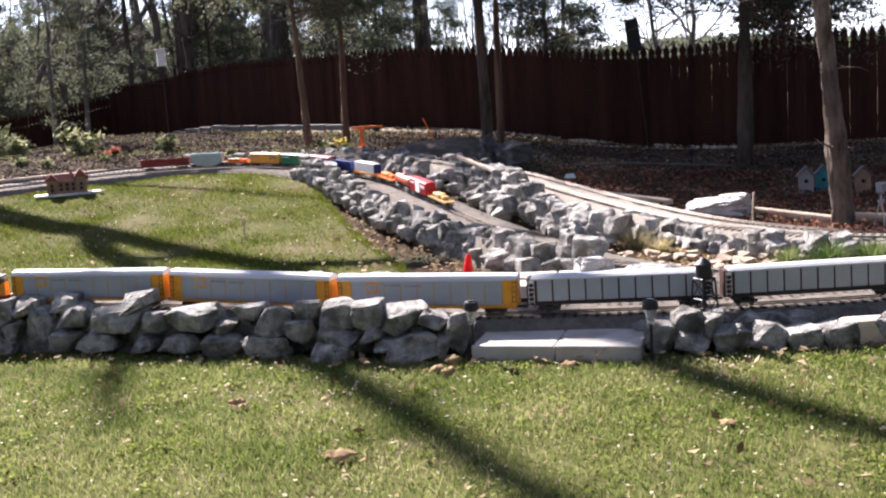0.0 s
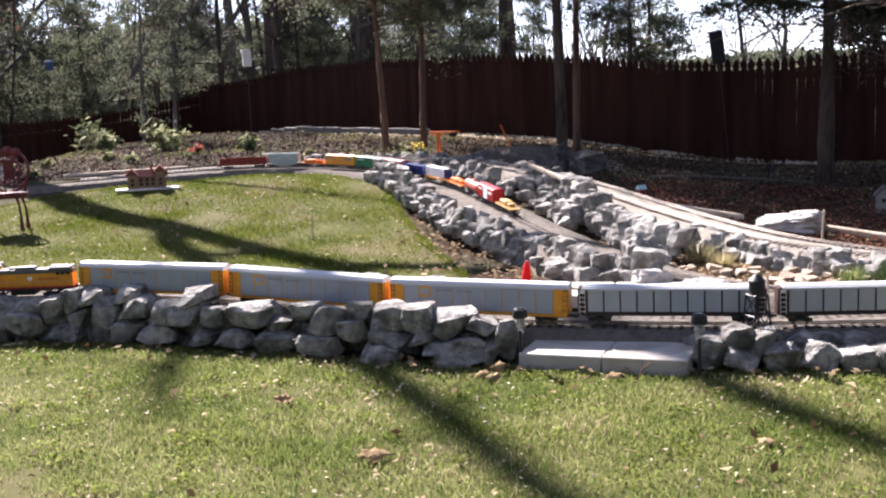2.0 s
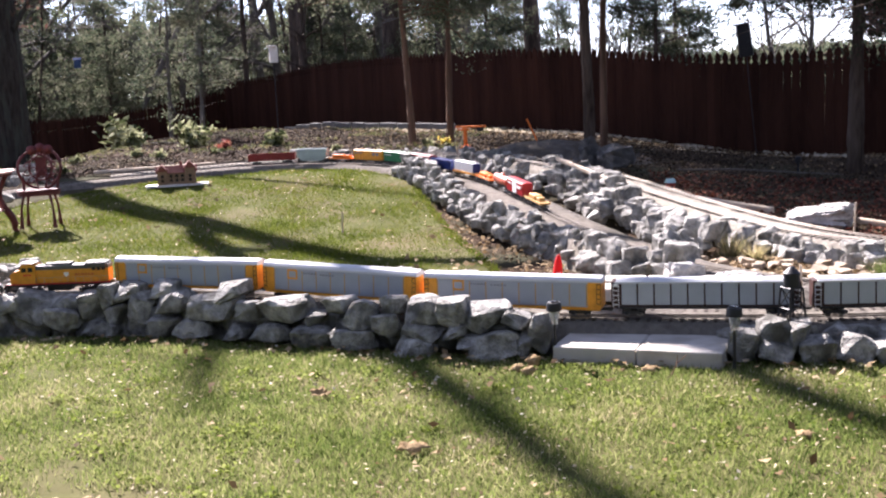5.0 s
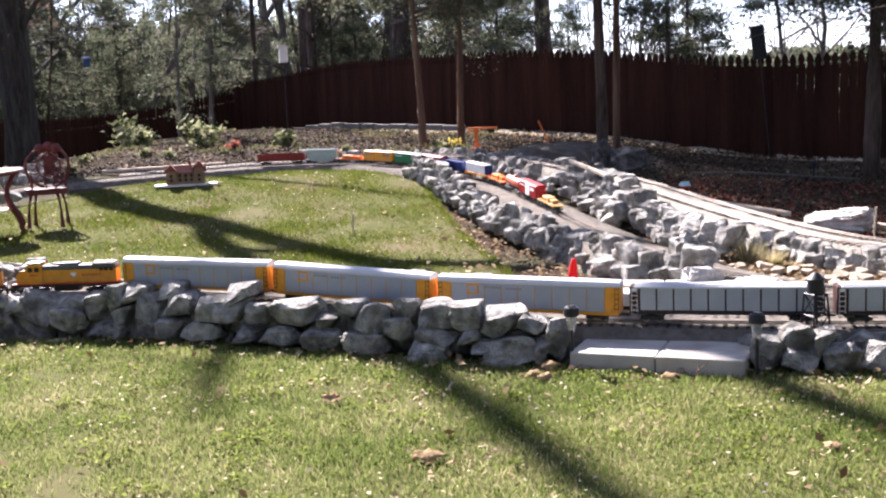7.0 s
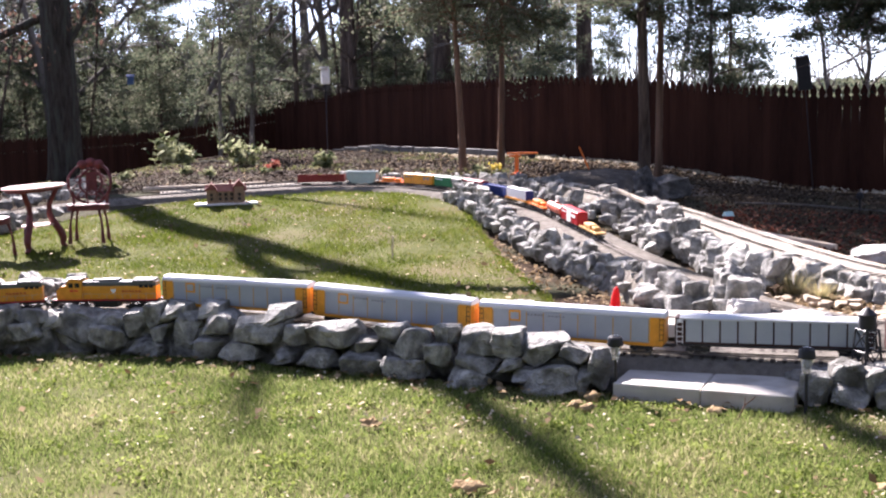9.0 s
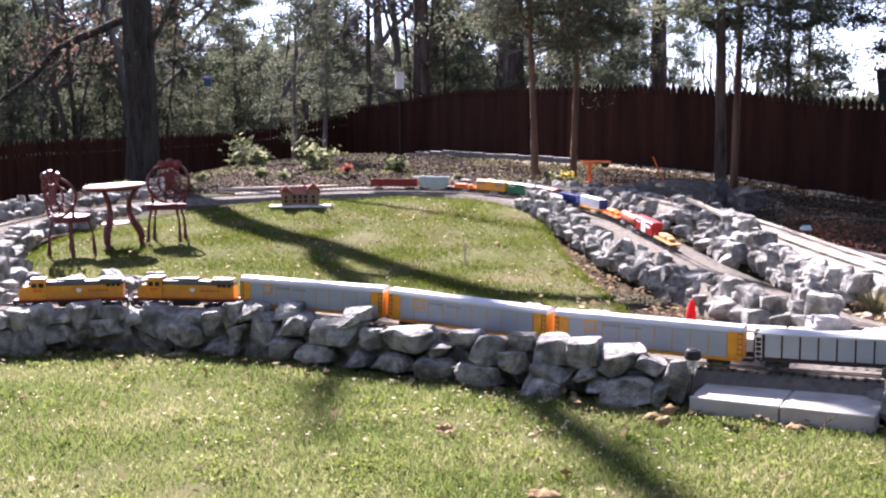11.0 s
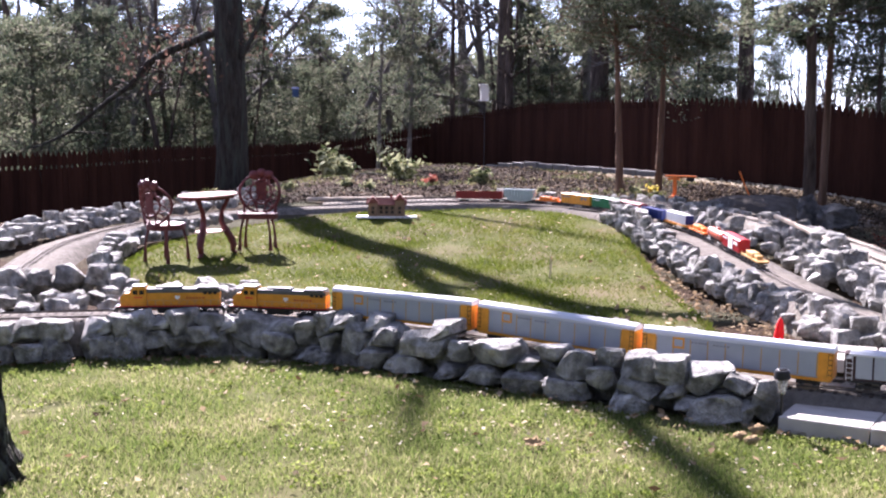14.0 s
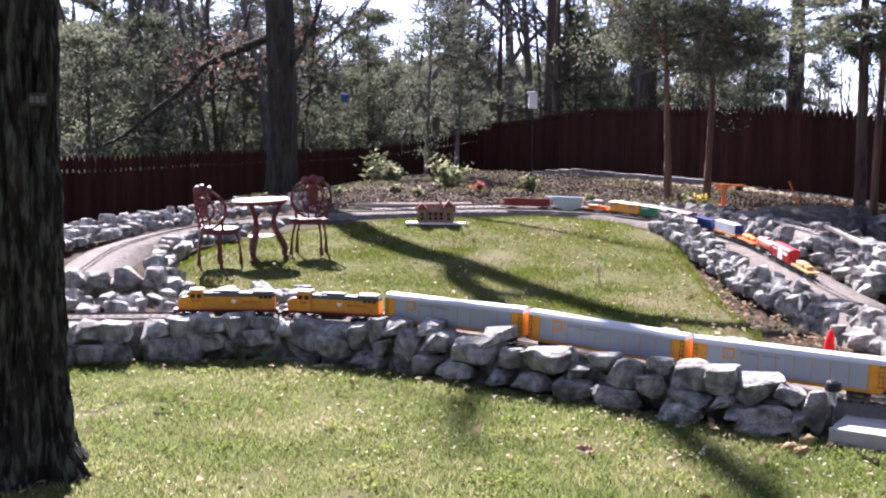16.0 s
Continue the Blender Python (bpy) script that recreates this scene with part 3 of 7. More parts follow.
LEFT_IN = spline([(-5.55, 8.1), (-6.05, 8.8), (-6.5, 9.7), (-6.5, 10.5), (-6.05, 11.2)], 8)
bank("stone_edging_left", LEFT_IN, 2, (0.10, 0.23), "tumbled grey limestone round the left end of the lawn", 25, BIG, side=-0.16, step_back=0.11, rise=0.30, skip=0.08)
LEFT_OUT = spline([(-6.35, 7.3), (-7.2, 8.3), (-7.8, 9.8), (-7.8, 11.2), (-7.4, 12.3), (-6.4, 12.8)], 8)
bank("stone_bank_left", LEFT_OUT, 3, (0.09, 0.19), "wide bank of grey limestone outside the curve of track", 26, SMALL, step_back=0.15)
RIGHT = spline([(0.84, 8.85), (1.03, 8.3), (1.25, 7.85), (1.52, 7.42), (1.9, 7.15), (2.5, 6.92), (3.2, 6.85)], 8)
bank("stone_edging_right", RIGHT, 2, (0.11, 0.22), "row of grey limestone below the upper track", 27, BIG, skip=0.04, side=0.12, step_back=0.07, rise=0.4)
LEFT_FRONT = spline([(-4.75, 7.46), (-5.2, 7.26), (-5.8, 7.06), (-6.5, 6.95)], 8)
bank("stone_heap_left", LEFT_FRONT, 3, (0.15, 0.27), "heap of grey limestone blocks before the curve of track", 29, BIG, step_back=0.07, rise=0.55, tall=lambda u: 0.5 + 0.5 * min(1.0, u / 0.3))
END = spline([(0.0, 7.75), (0.2, 7.35), (0.45, 7.15), (0.62, 7.0)], 8)
bank("stone_cluster", END, 2, (0.14, 0.22), "cluster of large limestone blocks at the end of the bank", 28, BIG)

# ---- paving, lamps and small fixtures ----
def plain(name, c, rough=0.5, metal=0.0, spread=0.18, **kw):
    """A painted or cast surface with slight wear."""
    return material(name, tuple(v * (1 - spread) for v in c), tuple(min(1, v * (1 + spread)) for v in c), kw.pop("scale", 14), rough, kw.pop("bump", 0.08), kw.pop("fine", 120), metal, **kw)


M_BLACK = plain("black_plastic", (0.022, 0.022, 0.024), 0.5)
M_WHITE = plain("white_paint", (0.72, 0.71, 0.68), 0.6, spread=0.08)
M_RED = plain("red_fabric", (0.75, 0.035, 0.03), 0.7, translucent=0.3)
M_ORANGE = plain("orange_paint", (0.85, 0.20, 0.03), 0.5)
M_CAST = plain("burgundy_cast_metal", (0.115, 0.030, 0.028), 0.5, 0.15, 0.3)
M_TOP = plain("table_top_enamel", (0.62, 0.40, 0.36), 0.28, 0.1, 0.12)
M_STEEL = plain("galvanised_steel", (0.42, 0.43, 0.44), 0.4, 0.8)
M_ROOF = plain("red_roof", (0.19, 0.065, 0.05), 0.8, spread=0.35)
M_TANWALL = plain("tan_wall", (0.27, 0.18, 0.115), 0.8, spread=0.35)
M_DARK = plain("dark_window", (0.02, 0.02, 0.022), 0.25)
M_GLASS = bpy.data.materials.new("lamp_glass")
M_GLASS.use_nodes = True
M_GLASS.node_tree.nodes["Principled BSDF"].inputs["Transmission Weight"].default_value = 0.85
M_GLASS.node_tree.nodes["Principled BSDF"].inputs["Roughness"].default_value = 0.25
M_GLASS.node_tree.nodes["Principled BSDF"].inputs["Base Color"].default_value = (0.85, 0.87, 0.85, 1)
M_GLASS.node_tree.nodes["Principled BSDF"].inputs["IOR"].default_value = 1.2


def paver(m, label, size=(0.405, 0.24, 0.085)):
    me = Mesh()
    me.box((0, 0, size[2] / 2), size, bevel=0.008)
    th = part("concrete_paver", me, M_PAVER)
    th.matrix_basis = m
    return tagged(th, label, "paver", "pavers beside the track")


for k in range(2):
    x = 0.10 + 0.398 * k
    paver(pose(x + 0.013, 5.60 - 0.098 * k, 0.0, 0, 0, -13.8), "pale grey concrete paver on the lawn's edge before the track", (0.405, 0.37, 0.082))
    for row in (0, 1):
        paver(pose(0.16 + 0.41 * k + 0.012 * row, 6.64 - 0.05 * k + 0.20 * row, 0.085 + 0.012 * row, 0, 0, -7), "pale grey concrete paver behind the track", (0.405, 0.195, 0.075))


def path_light(m, label):
    th = thing("solar_path_light", m, label, "garden light", "path lights beside the pavers")
    s = Mesh()
    s.tube([(0, 0, -0.06), (0, 0, 0.0), (0, 0, 0.17)], [0.004, 0.011, 0.011], 10)
    part("stake", s, M_BLACK, th)
    g = Mesh()
    g.lathe([(0.018, 0.165), (0.024, 0.175), (0.041, 0.235)], 14)
    part("lens", g, M_GLASS, th, "clear ribbed plastic lens", True)
    c = Mesh()
    c.lathe([(0.052, 0.232), (0.055, 0.238), (0.05, 0.262), (0.044, 0.270), (0.02, 0.272)], 18)
    part("cap", c, M_BLACK, th)
    p = Mesh()
    p.box((0, 0, 0.274), (0.05, 0.05, 0.004), bevel=0.001)
    part("solar_panel", p, M_DARK, th)
    return th


path_light(pose(-0.115, 5.50, 0, 2, -1, 20) @ Matrix.Diagonal((0.70, 0.70, 1.10, 1)), "black solar path light with clear lens beside the wall's end")
path_light(pose(0.715, 5.27, 0, -1, 2, 50) @ Matrix.Diagonal((0.70, 0.70, 1.10, 1)), "black solar path light with clear lens beside the pavers")

f = Mesh()
f.lathe([(0.032, 0.0), (0.033, 0.03), (0.029, 0.10), (0.022, 0.155), (0.012, 0.185), (0.004, 0.195)], 12)
ob = part("marker_cone", f, M_RED, smooth=True)
ob.matrix_basis = pose(-0.17, 7.28, gz(-0.17, 7.28) - 0.01, 0, 4, 0)
tagged(ob, "small bright red marker cone on bare soil", "cone")


me = Mesh()
me.box((0, 0, 0.03), (0.10, 0.06, 0.06), bevel=0.006)
ob = part("brick", me, M_TAN_STONE)
ob.matrix_basis = pose(0.0, 5.86, 0.135, 0, 0, -14)
tagged(ob, "small tan brick lying on the gravel beside the track", "brick")
q = Mesh()
q.tube([(0.42, 5.20, -0.01), (0.45, 5.22, 0.05), (0.50, 5.25, 0.085)], [0.004, 0.003, 0.002], 5).tube([(0.45, 5.22, 0.05), (0.455, 5.23, 0.09)], [0.003, 0.0015], 5)
tagged(part("twig", q, M_BARK_RED), "small bare reddish twig in front of the pavers", "twig")


def signal_tower(m):
    th = thing("lattice_tower", m, "black lattice model tower with a round drum on top", "model tower")
    for i, j in ((-1, -1), (1, -1), (1, 1), (-1, 1)):
        s = Mesh()
        s.tube([(0.05 * i, 0.05 * j, 0), (0.036 * i, 0.036 * j, 0.22)], 0.005, 6)
        part("leg", s, M_BLACK, th)
    for z0, z1 in ((0.02, 0.12), (0.12, 0.22)):
        a0, a1 = 0.05 - 0.014 * z0 / 0.22, 0.05 - 0.014 * z1 / 0.22
        for s in (-1, 1):
            for p, q, r in (((-a0, s * a0, z0), (a1, s * a1, z1), 0.0032), ((a0, s * a0, z0), (-a1, s * a1, z1), 0.0032), ((s * a0, -a0, z0), (s * a1, a1, z1), 0.0032), ((s * a0, a0, z0), (s * a1, -a1, z1), 0.0032),
                            ((-a1, s * a1, z1), (a1, s * a1, z1), 0.0036), ((s * a1, -a1, z1), (s * a1, a1, z1), 0.0036)):
                b = Mesh()
                b.tube([p, q], r, 4)
                part("brace", b, M_BLACK, th)
    d = Mesh()
    d.lathe([(0.036, 0.22), (0.039, 0.226), (0.039, 0.285), (0.042, 0.29), (0.012, 0.318), (0.004, 0.322)], 18)
    part("drum", d, M_BLACK, th, smooth=False)
    return th


signal_tower(pose(1.02, 5.575, near_z(1.0) - 0.03, 0, 0, 30))


# ---- table and chairs ----
def cabriole(m, x, y, h, out, r=0.014):
    """A curved leg from (x, y) at height h out to the foot."""
    d = Vector((x, y, 0)).normalized()
    pts = []
    for k in range(9):
        t = k / 8
        bow = math.sin(t * math.pi * 1.15) * 0.03 - 0.0 + out * t ** 2.2
        pts.append(Vector((x, y, h * (1 - t))) + d * bow)
    m.tube(pts, [r * (1.35 - 0.6 * math.sin(math.pi * min(1, k / 8 + 0.12))) for k in range(9)], 8)
    m.lathe([(0.012, 0), (0.022, 0.006), (0.018, 0.02)], 8, pts[-1])


def cast_chair(m, label):
    th = thing("garden_chair", m @ Matrix.Diagonal((0.88, 1.0, 0.90, 1)), label, "chair", "chairs at the garden table")
    seat = Mesh()
    seat.lathe([(0.03, 0.372), (0.19, 0.372), (0.2, 0.38), (0.195, 0.392), (0.06, 0.386), (0.02, 0.384)], 28)
    s = part("seat", seat, M_CAST, th, smooth=False)
    apron = Mesh()
    apron.lathe([(0.183, 0.335), (0.19, 0.335), (0.192, 0.372), (0.185, 0.372)], 28)
    part("apron", apron, M_CAST, s)
    for a in (45, 135, 225, 315):
        leg = Mesh()
        cabriole(leg, 0.155 * math.cos(radians(a)), 0.155 * math.sin(radians(a)), 0.37, 0.07)
        part("leg", leg, M_CAST, th)
    back = Mesh()
    lean = lambda x, z: (-0.175 - 0.16 * (z - 0.37) + 0.10 * x * x / 0.04, x, z)
    ring = [lean(0.195 * math.cos(a) * (1.0 + 0.06 * math.sin(a)), 0.60 + 0.21 * math.sin(a)) for a in (2 * math.pi * k / 30 for k in range(31))]
    back.tube(ring, 0.014, 8, False)
    back.tube([lean(-0.15, 0.38), lean(-0.155, 0.46), lean(-0.165, 0.52)], 0.014, 8).tube([lean(0.15, 0.38), lean(0.155, 0.46), lean(0.165, 0.52)], 0.014, 8)
    part("back_frame", back, M_CAST, th)
    inner = Mesh()
    inner.tube([lean(0.105 * math.cos(a), 0.61 + 0.13 * math.sin(a)) for a in (2 * math.pi * k / 24 for k in range(25))], 0.010, 6, False)
    for s in (-1, 1):
        for z0, w in ((0.50, 0.10), (0.58, 0.13), (0.66, 0.12), (0.74, 0.07)):
            inner.tube([lean(0.0, z0), lean(s * w * 0.5, z0 + 0.035), lean(s * w, z0 + 0.01), lean(s * w * 1.25, z0 - 0.03), lean(s * w * 0.9, z0 - 0.05), lean(s * w * 0.65, z0 - 0.02)], 0.008, 6)
        inner.tube([lean(s * 0.03, 0.39), lean(s * 0.05, 0.48), lean(s * 0.02, 0.60), lean(s * 0.05, 0.70), lean(s * 0.02, 0.80)], 0.009, 6)
    inner.box(lean(0, 0.62), (0.012, 0.10, 0.20), bevel=0.005)
    part("back_scroll", inner, M_CAST, th)
    crest = Mesh()
    for s in (-1, 0, 1):
        crest.lathe([(0.012, -0.03), (0.045, -0.01), (0.05, 0.012), (0.03, 0.03), (0.008, 0.04)], 10, lean(s * 0.075, 0.815 - 0.02 * abs(s)), Matrix.Rotation(radians(90), 3, "Y"))
    part("crest", crest, M_CAST, th)
    return th


def cast_table(m):
    th = thing("garden_table", m @ Matrix.Diagonal((1, 1, 0.86, 1)), "round cast metal garden table with a pale rose top", "table")
    top = Mesh()
    top.lathe([(0.05, 0.655), (0.262, 0.655), (0.278, 0.662), (0.28, 0.672), (0.27, 0.678), (0.05, 0.678)], 36)
    part("tabletop", top, M_TOP, th, "pale rose enamelled top")
    rim = Mesh()
    rim.lathe([(0.235, 0.625), (0.245, 0.625), (0.25, 0.655), (0.24, 0.655)], 32)
    part("rim", rim, M_CAST, th)
    for a in (20, 140, 260):
        leg = Mesh()
        c, s = math.cos(radians(a)), math.sin(radians(a))
        prof = [(0.20, 0.64), (0.17, 0.58), (0.12, 0.48), (0.11, 0.38), (0.14, 0.28), (0.19, 0.18), (0.21, 0.10), (0.20, 0.04), (0.235, 0.0)]
        leg.tube([(r * c, r * s, z) for r, z in prof], [0.019, 0.021, 0.023, 0.026, 0.032, 0.035, 0.032, 0.023, 0.024], 8)
        part("leg", leg, M_CAST, th)
    shelf = Mesh()
    shelf.lathe([(0.02, 0.255), (0.135, 0.255), (0.145, 0.262), (0.14, 0.27), (0.03, 0.27)], 28)
    part("shelf", shelf, M_TOP, th, "small round pale lower shelf")
    return th


cast_table(pose(-5.41, 9.78, gz(-5.41, 9.78) + 0.005, 1.5, -2.5, 10))
cast_chair(pose(-5.68, 9.42, gz(-5.8, 9.4) + 0.01, 0, -1.5, 75), "burgundy cast metal garden chair with scrolled back beside the table")
cast_chair(pose(-5.06, 10.05, gz(-5.0, 10.1) + 0.01, 0, -1, 285), "burgundy cast metal garden chair with scrolled back on the lawn")


# ---- model station, gantry, birdhouses ----
def gable(me, c, s, h, m=None):
    """A pitched roof over a box s, ridge along x."""
    x, y = s[0] / 2, s[1] / 2
    pts = [(-x, -y, 0), (x, -y, 0), (x, y, 0), (-x, y, 0), (-x, 0, h), (x, 0, h)]
    me.add([Vector(c) + (m @ Vector(p) if m is not None else Vector(p)) for p in pts], [(0, 1, 5, 4), (2, 3, 4, 5), (0, 4, 3), (1, 2, 5), (0, 3, 2, 1)])


def model_station(m):
    th = thing("model_station", m, "tan model station with red gabled roofs on a white board", "model building")
    b = Mesh()
    b.box((0, 0, 0.012), (0.66, 0.2, 0.024), bevel=0.004)
    part("baseboard", b, M_WHITE, th, "white painted board")
    w = Mesh()
    w.box((0, 0, 0.085), (0.40, 0.14, 0.125), bevel=0.003)
    part("wall", w, M_TANWALL, th)
    r = Mesh()
    gable(r, (0, 0, 0.148), (0.44, 0.19), 0.075)
    part("roof", r, M_ROOF, th)
    for x, h in ((-0.15, 0.0), (0.14, 0.03)):
        q = Mesh()
        q.box((x, -0.02, 0.095 + h / 2), (0.10, 0.15, 0.145 + h), bevel=0.003)
        ww = part("wing", q, M_TANWALL, th)
        q = Mesh()
        gable(q, (x, -0.02, 0.168 + h), (0.19, 0.13), 0.075, Matrix.Rotation(radians(90), 3, "Z"))
        part("gable_roof", q, M_ROOF, ww)
    for x in (-0.15, -0.06, 0.0, 0.06, 0.14):
        for z in (0.07, 0.115):
            q = Mesh()
            q.box((x, -0.098 if abs(x) > 0.1 else -0.073, z), (0.03, 0.008, 0.032), bevel=0.001)
            part("window", q, M_DARK, th)
    c = Mesh()
    c.box((0.05, 0.03, 0.23), (0.025, 0.025, 0.07), bevel=0.002)
    part("chimney", c, M_ROOF, th)
    return th


model_station(pose(-4.40, 11.86, gz(-4.4, 11.86) + 0.015, 0, 0, 20))


def gantry(m):
    th = thing("orange_gantry", m, "orange model crane with a flat jib and dark bucket", "model crane")
    a = Mesh()
    a.box((0, 0, 0.15), (0.045, 0.045, 0.30), bevel=0.004)
    part("mast", a, M_ORANGE, th)
    a = Mesh()
    a.box((0.08, 0, 0.31), (0.42, 0.05, 0.03), bevel=0.004).box((-0.02, 0, 0.27), (0.16, 0.05, 0.03), bevel=0.003)
    part("jib", a, M_ORANGE, th)
    a = Mesh()
    a.lathe([(0.03, 0.235), (0.05, 0.25), (0.055, 0.295)], 12, (0.21, 0, 0))
    part("bucket", a, M_BLACK, th)
    a = Mesh()
    a.box((0, 0, 0.012), (0.14, 0.14, 0.024), bevel=0.003)
    part("foot", a, M_ORANGE, th)
    return th


gantry(pose(-1.62, 14.95, gz(-1.62, 14.95) - 0.01, 0, 0, -8) @ Matrix.Diagonal((0.95, 0.8, 0.88, 1)))


def birdhouse(m, mat, label, pole=0.0):
    th = thing("birdhouse", m, label, "birdhouse", "small birdhouses on the mulch")
    b = Mesh()
    b.prism([(-0.055, pole), (0.055, pole), (0.055, pole + 0.13), (0, pole + 0.19), (-0.055, pole + 0.13)], -0.045, 0.045)
    bb = part("body", b, mat, th)
    r = Mesh()
    for s in (-1, 1):
        r.box((s * 0.036, 0, pole + 0.166), (0.10, 0.12, 0.008), Matrix.Rotation(radians(47 * s), 3, "Y"))
    part("roof", r, M_BLOCK, th)
    h = Mesh()
    h.lathe([(0.016, 0), (0.016, 0.004)], 12, (0, -0.047, pole + 0.095), Matrix.Rotation(radians(90), 3, "X"))
    part("entrance_hole", h, M_DARK, bb)
    if pole:
        q = Mesh()
        q.tube([(0, 0, -0.05), (0, 0, pole)], 0.012, 8)
        part("post", q, M_BLACK, th)
    return th


M_TEAL = plain("teal_paint", (0.03, 0.22, 0.24), 0.6)
M_PALE = plain("grey_paint", (0.27, 0.27, 0.25), 0.7)
for x, y, mat, lab in ((2.86, 10.55, M_PALE, "weathered pale grey birdhouse on the mulch"), (3.03, 10.6, M_TEAL, "teal painted birdhouse on the mulch"), (3.32, 10.4, M_TANWALL, "tan birdhouse on the mulch behind a tree")):
    birdhouse(pose(x, y, gz(x, y) - 0.02, 0, 0, -12) @ Matrix.Scale(1.18, 4), mat, lab)
me = Mesh()
me.box((0, 0, 0.05), (0.17, 0.10, 0.10), bevel=0.01)
ob = part("concrete_block", me, M_PAVER)
ob.matrix_basis = pose(3.45, 10.15, gz(3.45, 10.15), 0, 0, 15)
tagged(ob, "small pale concrete block beside the tan birdhouse", "block")


def pole_box(m, height, size, mat, lean, label, name, cat):
    th = thing(name, m, label, cat)
    p = Mesh()
    p.tube([(lean, 0, -0.1), (0, 0, height - size[2])], 0.008, 8)
    part("pole", p, M_BLACK, th)
    b = Mesh()
    b.box((0, 0, height - size[2] / 2), size, bevel=0.01)
    body = part("box", b, mat, th)
    r = Mesh()
    r.box((-0.02, 0, height + 0.012), (size[0] * 1.08, size[1] * 1.5, 0.025), bevel=0.004)
    part("roof", r, mat, body)
    r = Mesh()
    r.box((0, -size[1] / 2 - 0.004, height - size[2] * 0.62), (size[0] * 0.7, 0.008, size[2] * 0.12), bevel=0.002)
    part("front_panel", r, M_WHITE if mat is M_WHITE else M_BLACK, body)
    return th


pole_box(pose(2.44, 17.45, gz(2.44, 17.45), 0, -7, 0), 2.02 - gz(2.22, 17.45), (0.19, 0.12, 0.46), M_BLACK, -0.05, "dark wooden bat box on a thin leaning pole before the fence", "bat_box", "bat box")
pole_box(pose(-4.9, 17.7, gz(-4.9, 17.7), 0, 0, 20), 2.03 - gz(-4.9, 17.7), (0.13, 0.11, 0.24), M_WHITE, 0, "white nesting box on a thin dark pole", "nesting_box", "nesting box")

# silver model mast on three legs
th = thing("model_mast", pose(2.83, 8.45, gz(2.83, 8.45), 0, 0, 10), "small silver tripod mast on the mulch", "model mast")
for a in (30, 150, 270):
    q = Mesh()
    q.tube([(0.055 * math.cos(radians(a)), 0.055 * math.sin(radians(a)), -0.01), (0.01 * math.cos(radians(a)), 0.01 * math.sin(radians(a)), 0.2)], 0.005, 6)
    part("leg", q, M_STEEL, th)
q = Mesh()
q.tube([(0, 0, 0.16), (0, 0, 0.25)], 0.007, 6).box((0, 0, 0.2), (0.05, 0.02, 0.02), bevel=0.003)
part("mast_head", q, M_STEEL, th)


# ---- timber edging, stakes, boulders, edging blocks ----
def log(a, b, w, h, label, mat=None, lift=0.0):
    a, b = Vector((*a, gz(*a))), Vector((*b, gz(*b)))
    v = b - a
    me = Mesh()
    me.box((0, 0, 0), (v.length, w, h), bevel=min(w, h) * 0.25)
    ob = part("timber_edging", me, mat or M_TIMBER)
    ob.matrix_basis = Matrix.Translation((a + b) / 2 + Vector((0, 0, h * 0.4 + lift))) @ v.to_track_quat("X", "Z").to_matrix().to_4x4()
    return tagged(ob, label, "timber", "timber edging of the beds")


log((0.92, 10.55), (1.56, 9.98), 0.06, 0.055, "weathered pale timber along the mulch bed")
log((2.15, 9.5), (2.62, 8.88), 0.05, 0.05, "weathered pale timber beside the boulder")
log((-0.02, 11.55), (0.42, 10.7), 0.05, 0.07, "pale timber board along the upper track", lift=0.05)
log((-0.30, 11.45), (0.26, 10.2), 0.04, 0.04, "pale timber board on top of the stone bank", lift=0.21)
log((-2.6, 13.85), (-1.6, 13.5), 0.05, 0.06, "weathered timber behind the back track")
log((-6.0, 13.3), (-4.6, 13.75), 0.05, 0.05, "weathered timber behind the back track")
log((2.7, 9.0), (4.4, 7.6), 0.06, 0.06, "weathered timber along the upper track")
log((1.62, 5.42), (2.6, 5.45), 0.12, 0.14, "weathered timber at the edge of the lawn", M_TIMBER)
for x, y, h, lx in ((1.93, 8.6, 0.30, 0.02), (1.2, 6.35, 0.3, -0.01), (-2.05, 9.4, 0.2, 0.01)):
    q = Mesh()
    q.tube([(0, 0, -0.08), (lx, 0, h)], 0.008, 6)
    ob = part("wooden_stake", q, M_TIMBER)
    ob.matrix_basis = pose(x, y, gz(x, y))
    tagged(ob, "thin weathered wooden stake in the ground", "stake", "garden stakes")
q = Mesh()
q.tube([(0, 0, -0.05), (-0.16, 0, 0.32)], 0.012, 6)
ob = part("leaning_stick", q, M_ORANGE)
ob.matrix_basis = pose(-0.72, 16.0, gz(-0.72, 16.0))
tagged(ob, "leaning orange stick in the leaf litter", "stick")


# a low heap of grey soil round the feet of the cedars
v, f = [], []
for j in range(21):
    for i in range(31):
        x, y = -1.75 + 2.5 * i / 30, 12.45 + 2.1 * j / 20
        u = math.hypot((x + 0.50) / 1.25, (y - 13.5) / 1.05)
        v.append((x, y, gz(x, y) - 0.03 + 0.19 * float(step(1.0, 0.15, u)) + 0.02 * noise.noise((x * 4, y * 4, 1)) * (u < 0.95)))
f = [(j * 31 + i, j * 31 + i + 1, (j + 1) * 31 + i + 1, (j + 1) * 31 + i) for j in range(20) for i in range(30)]
q = Mesh()
q.add(v, f)
tagged(part("soil_heap", q, M_ASH, smooth=True), "low heap of bare grey soil round the cedars", "soil", kind="structure")


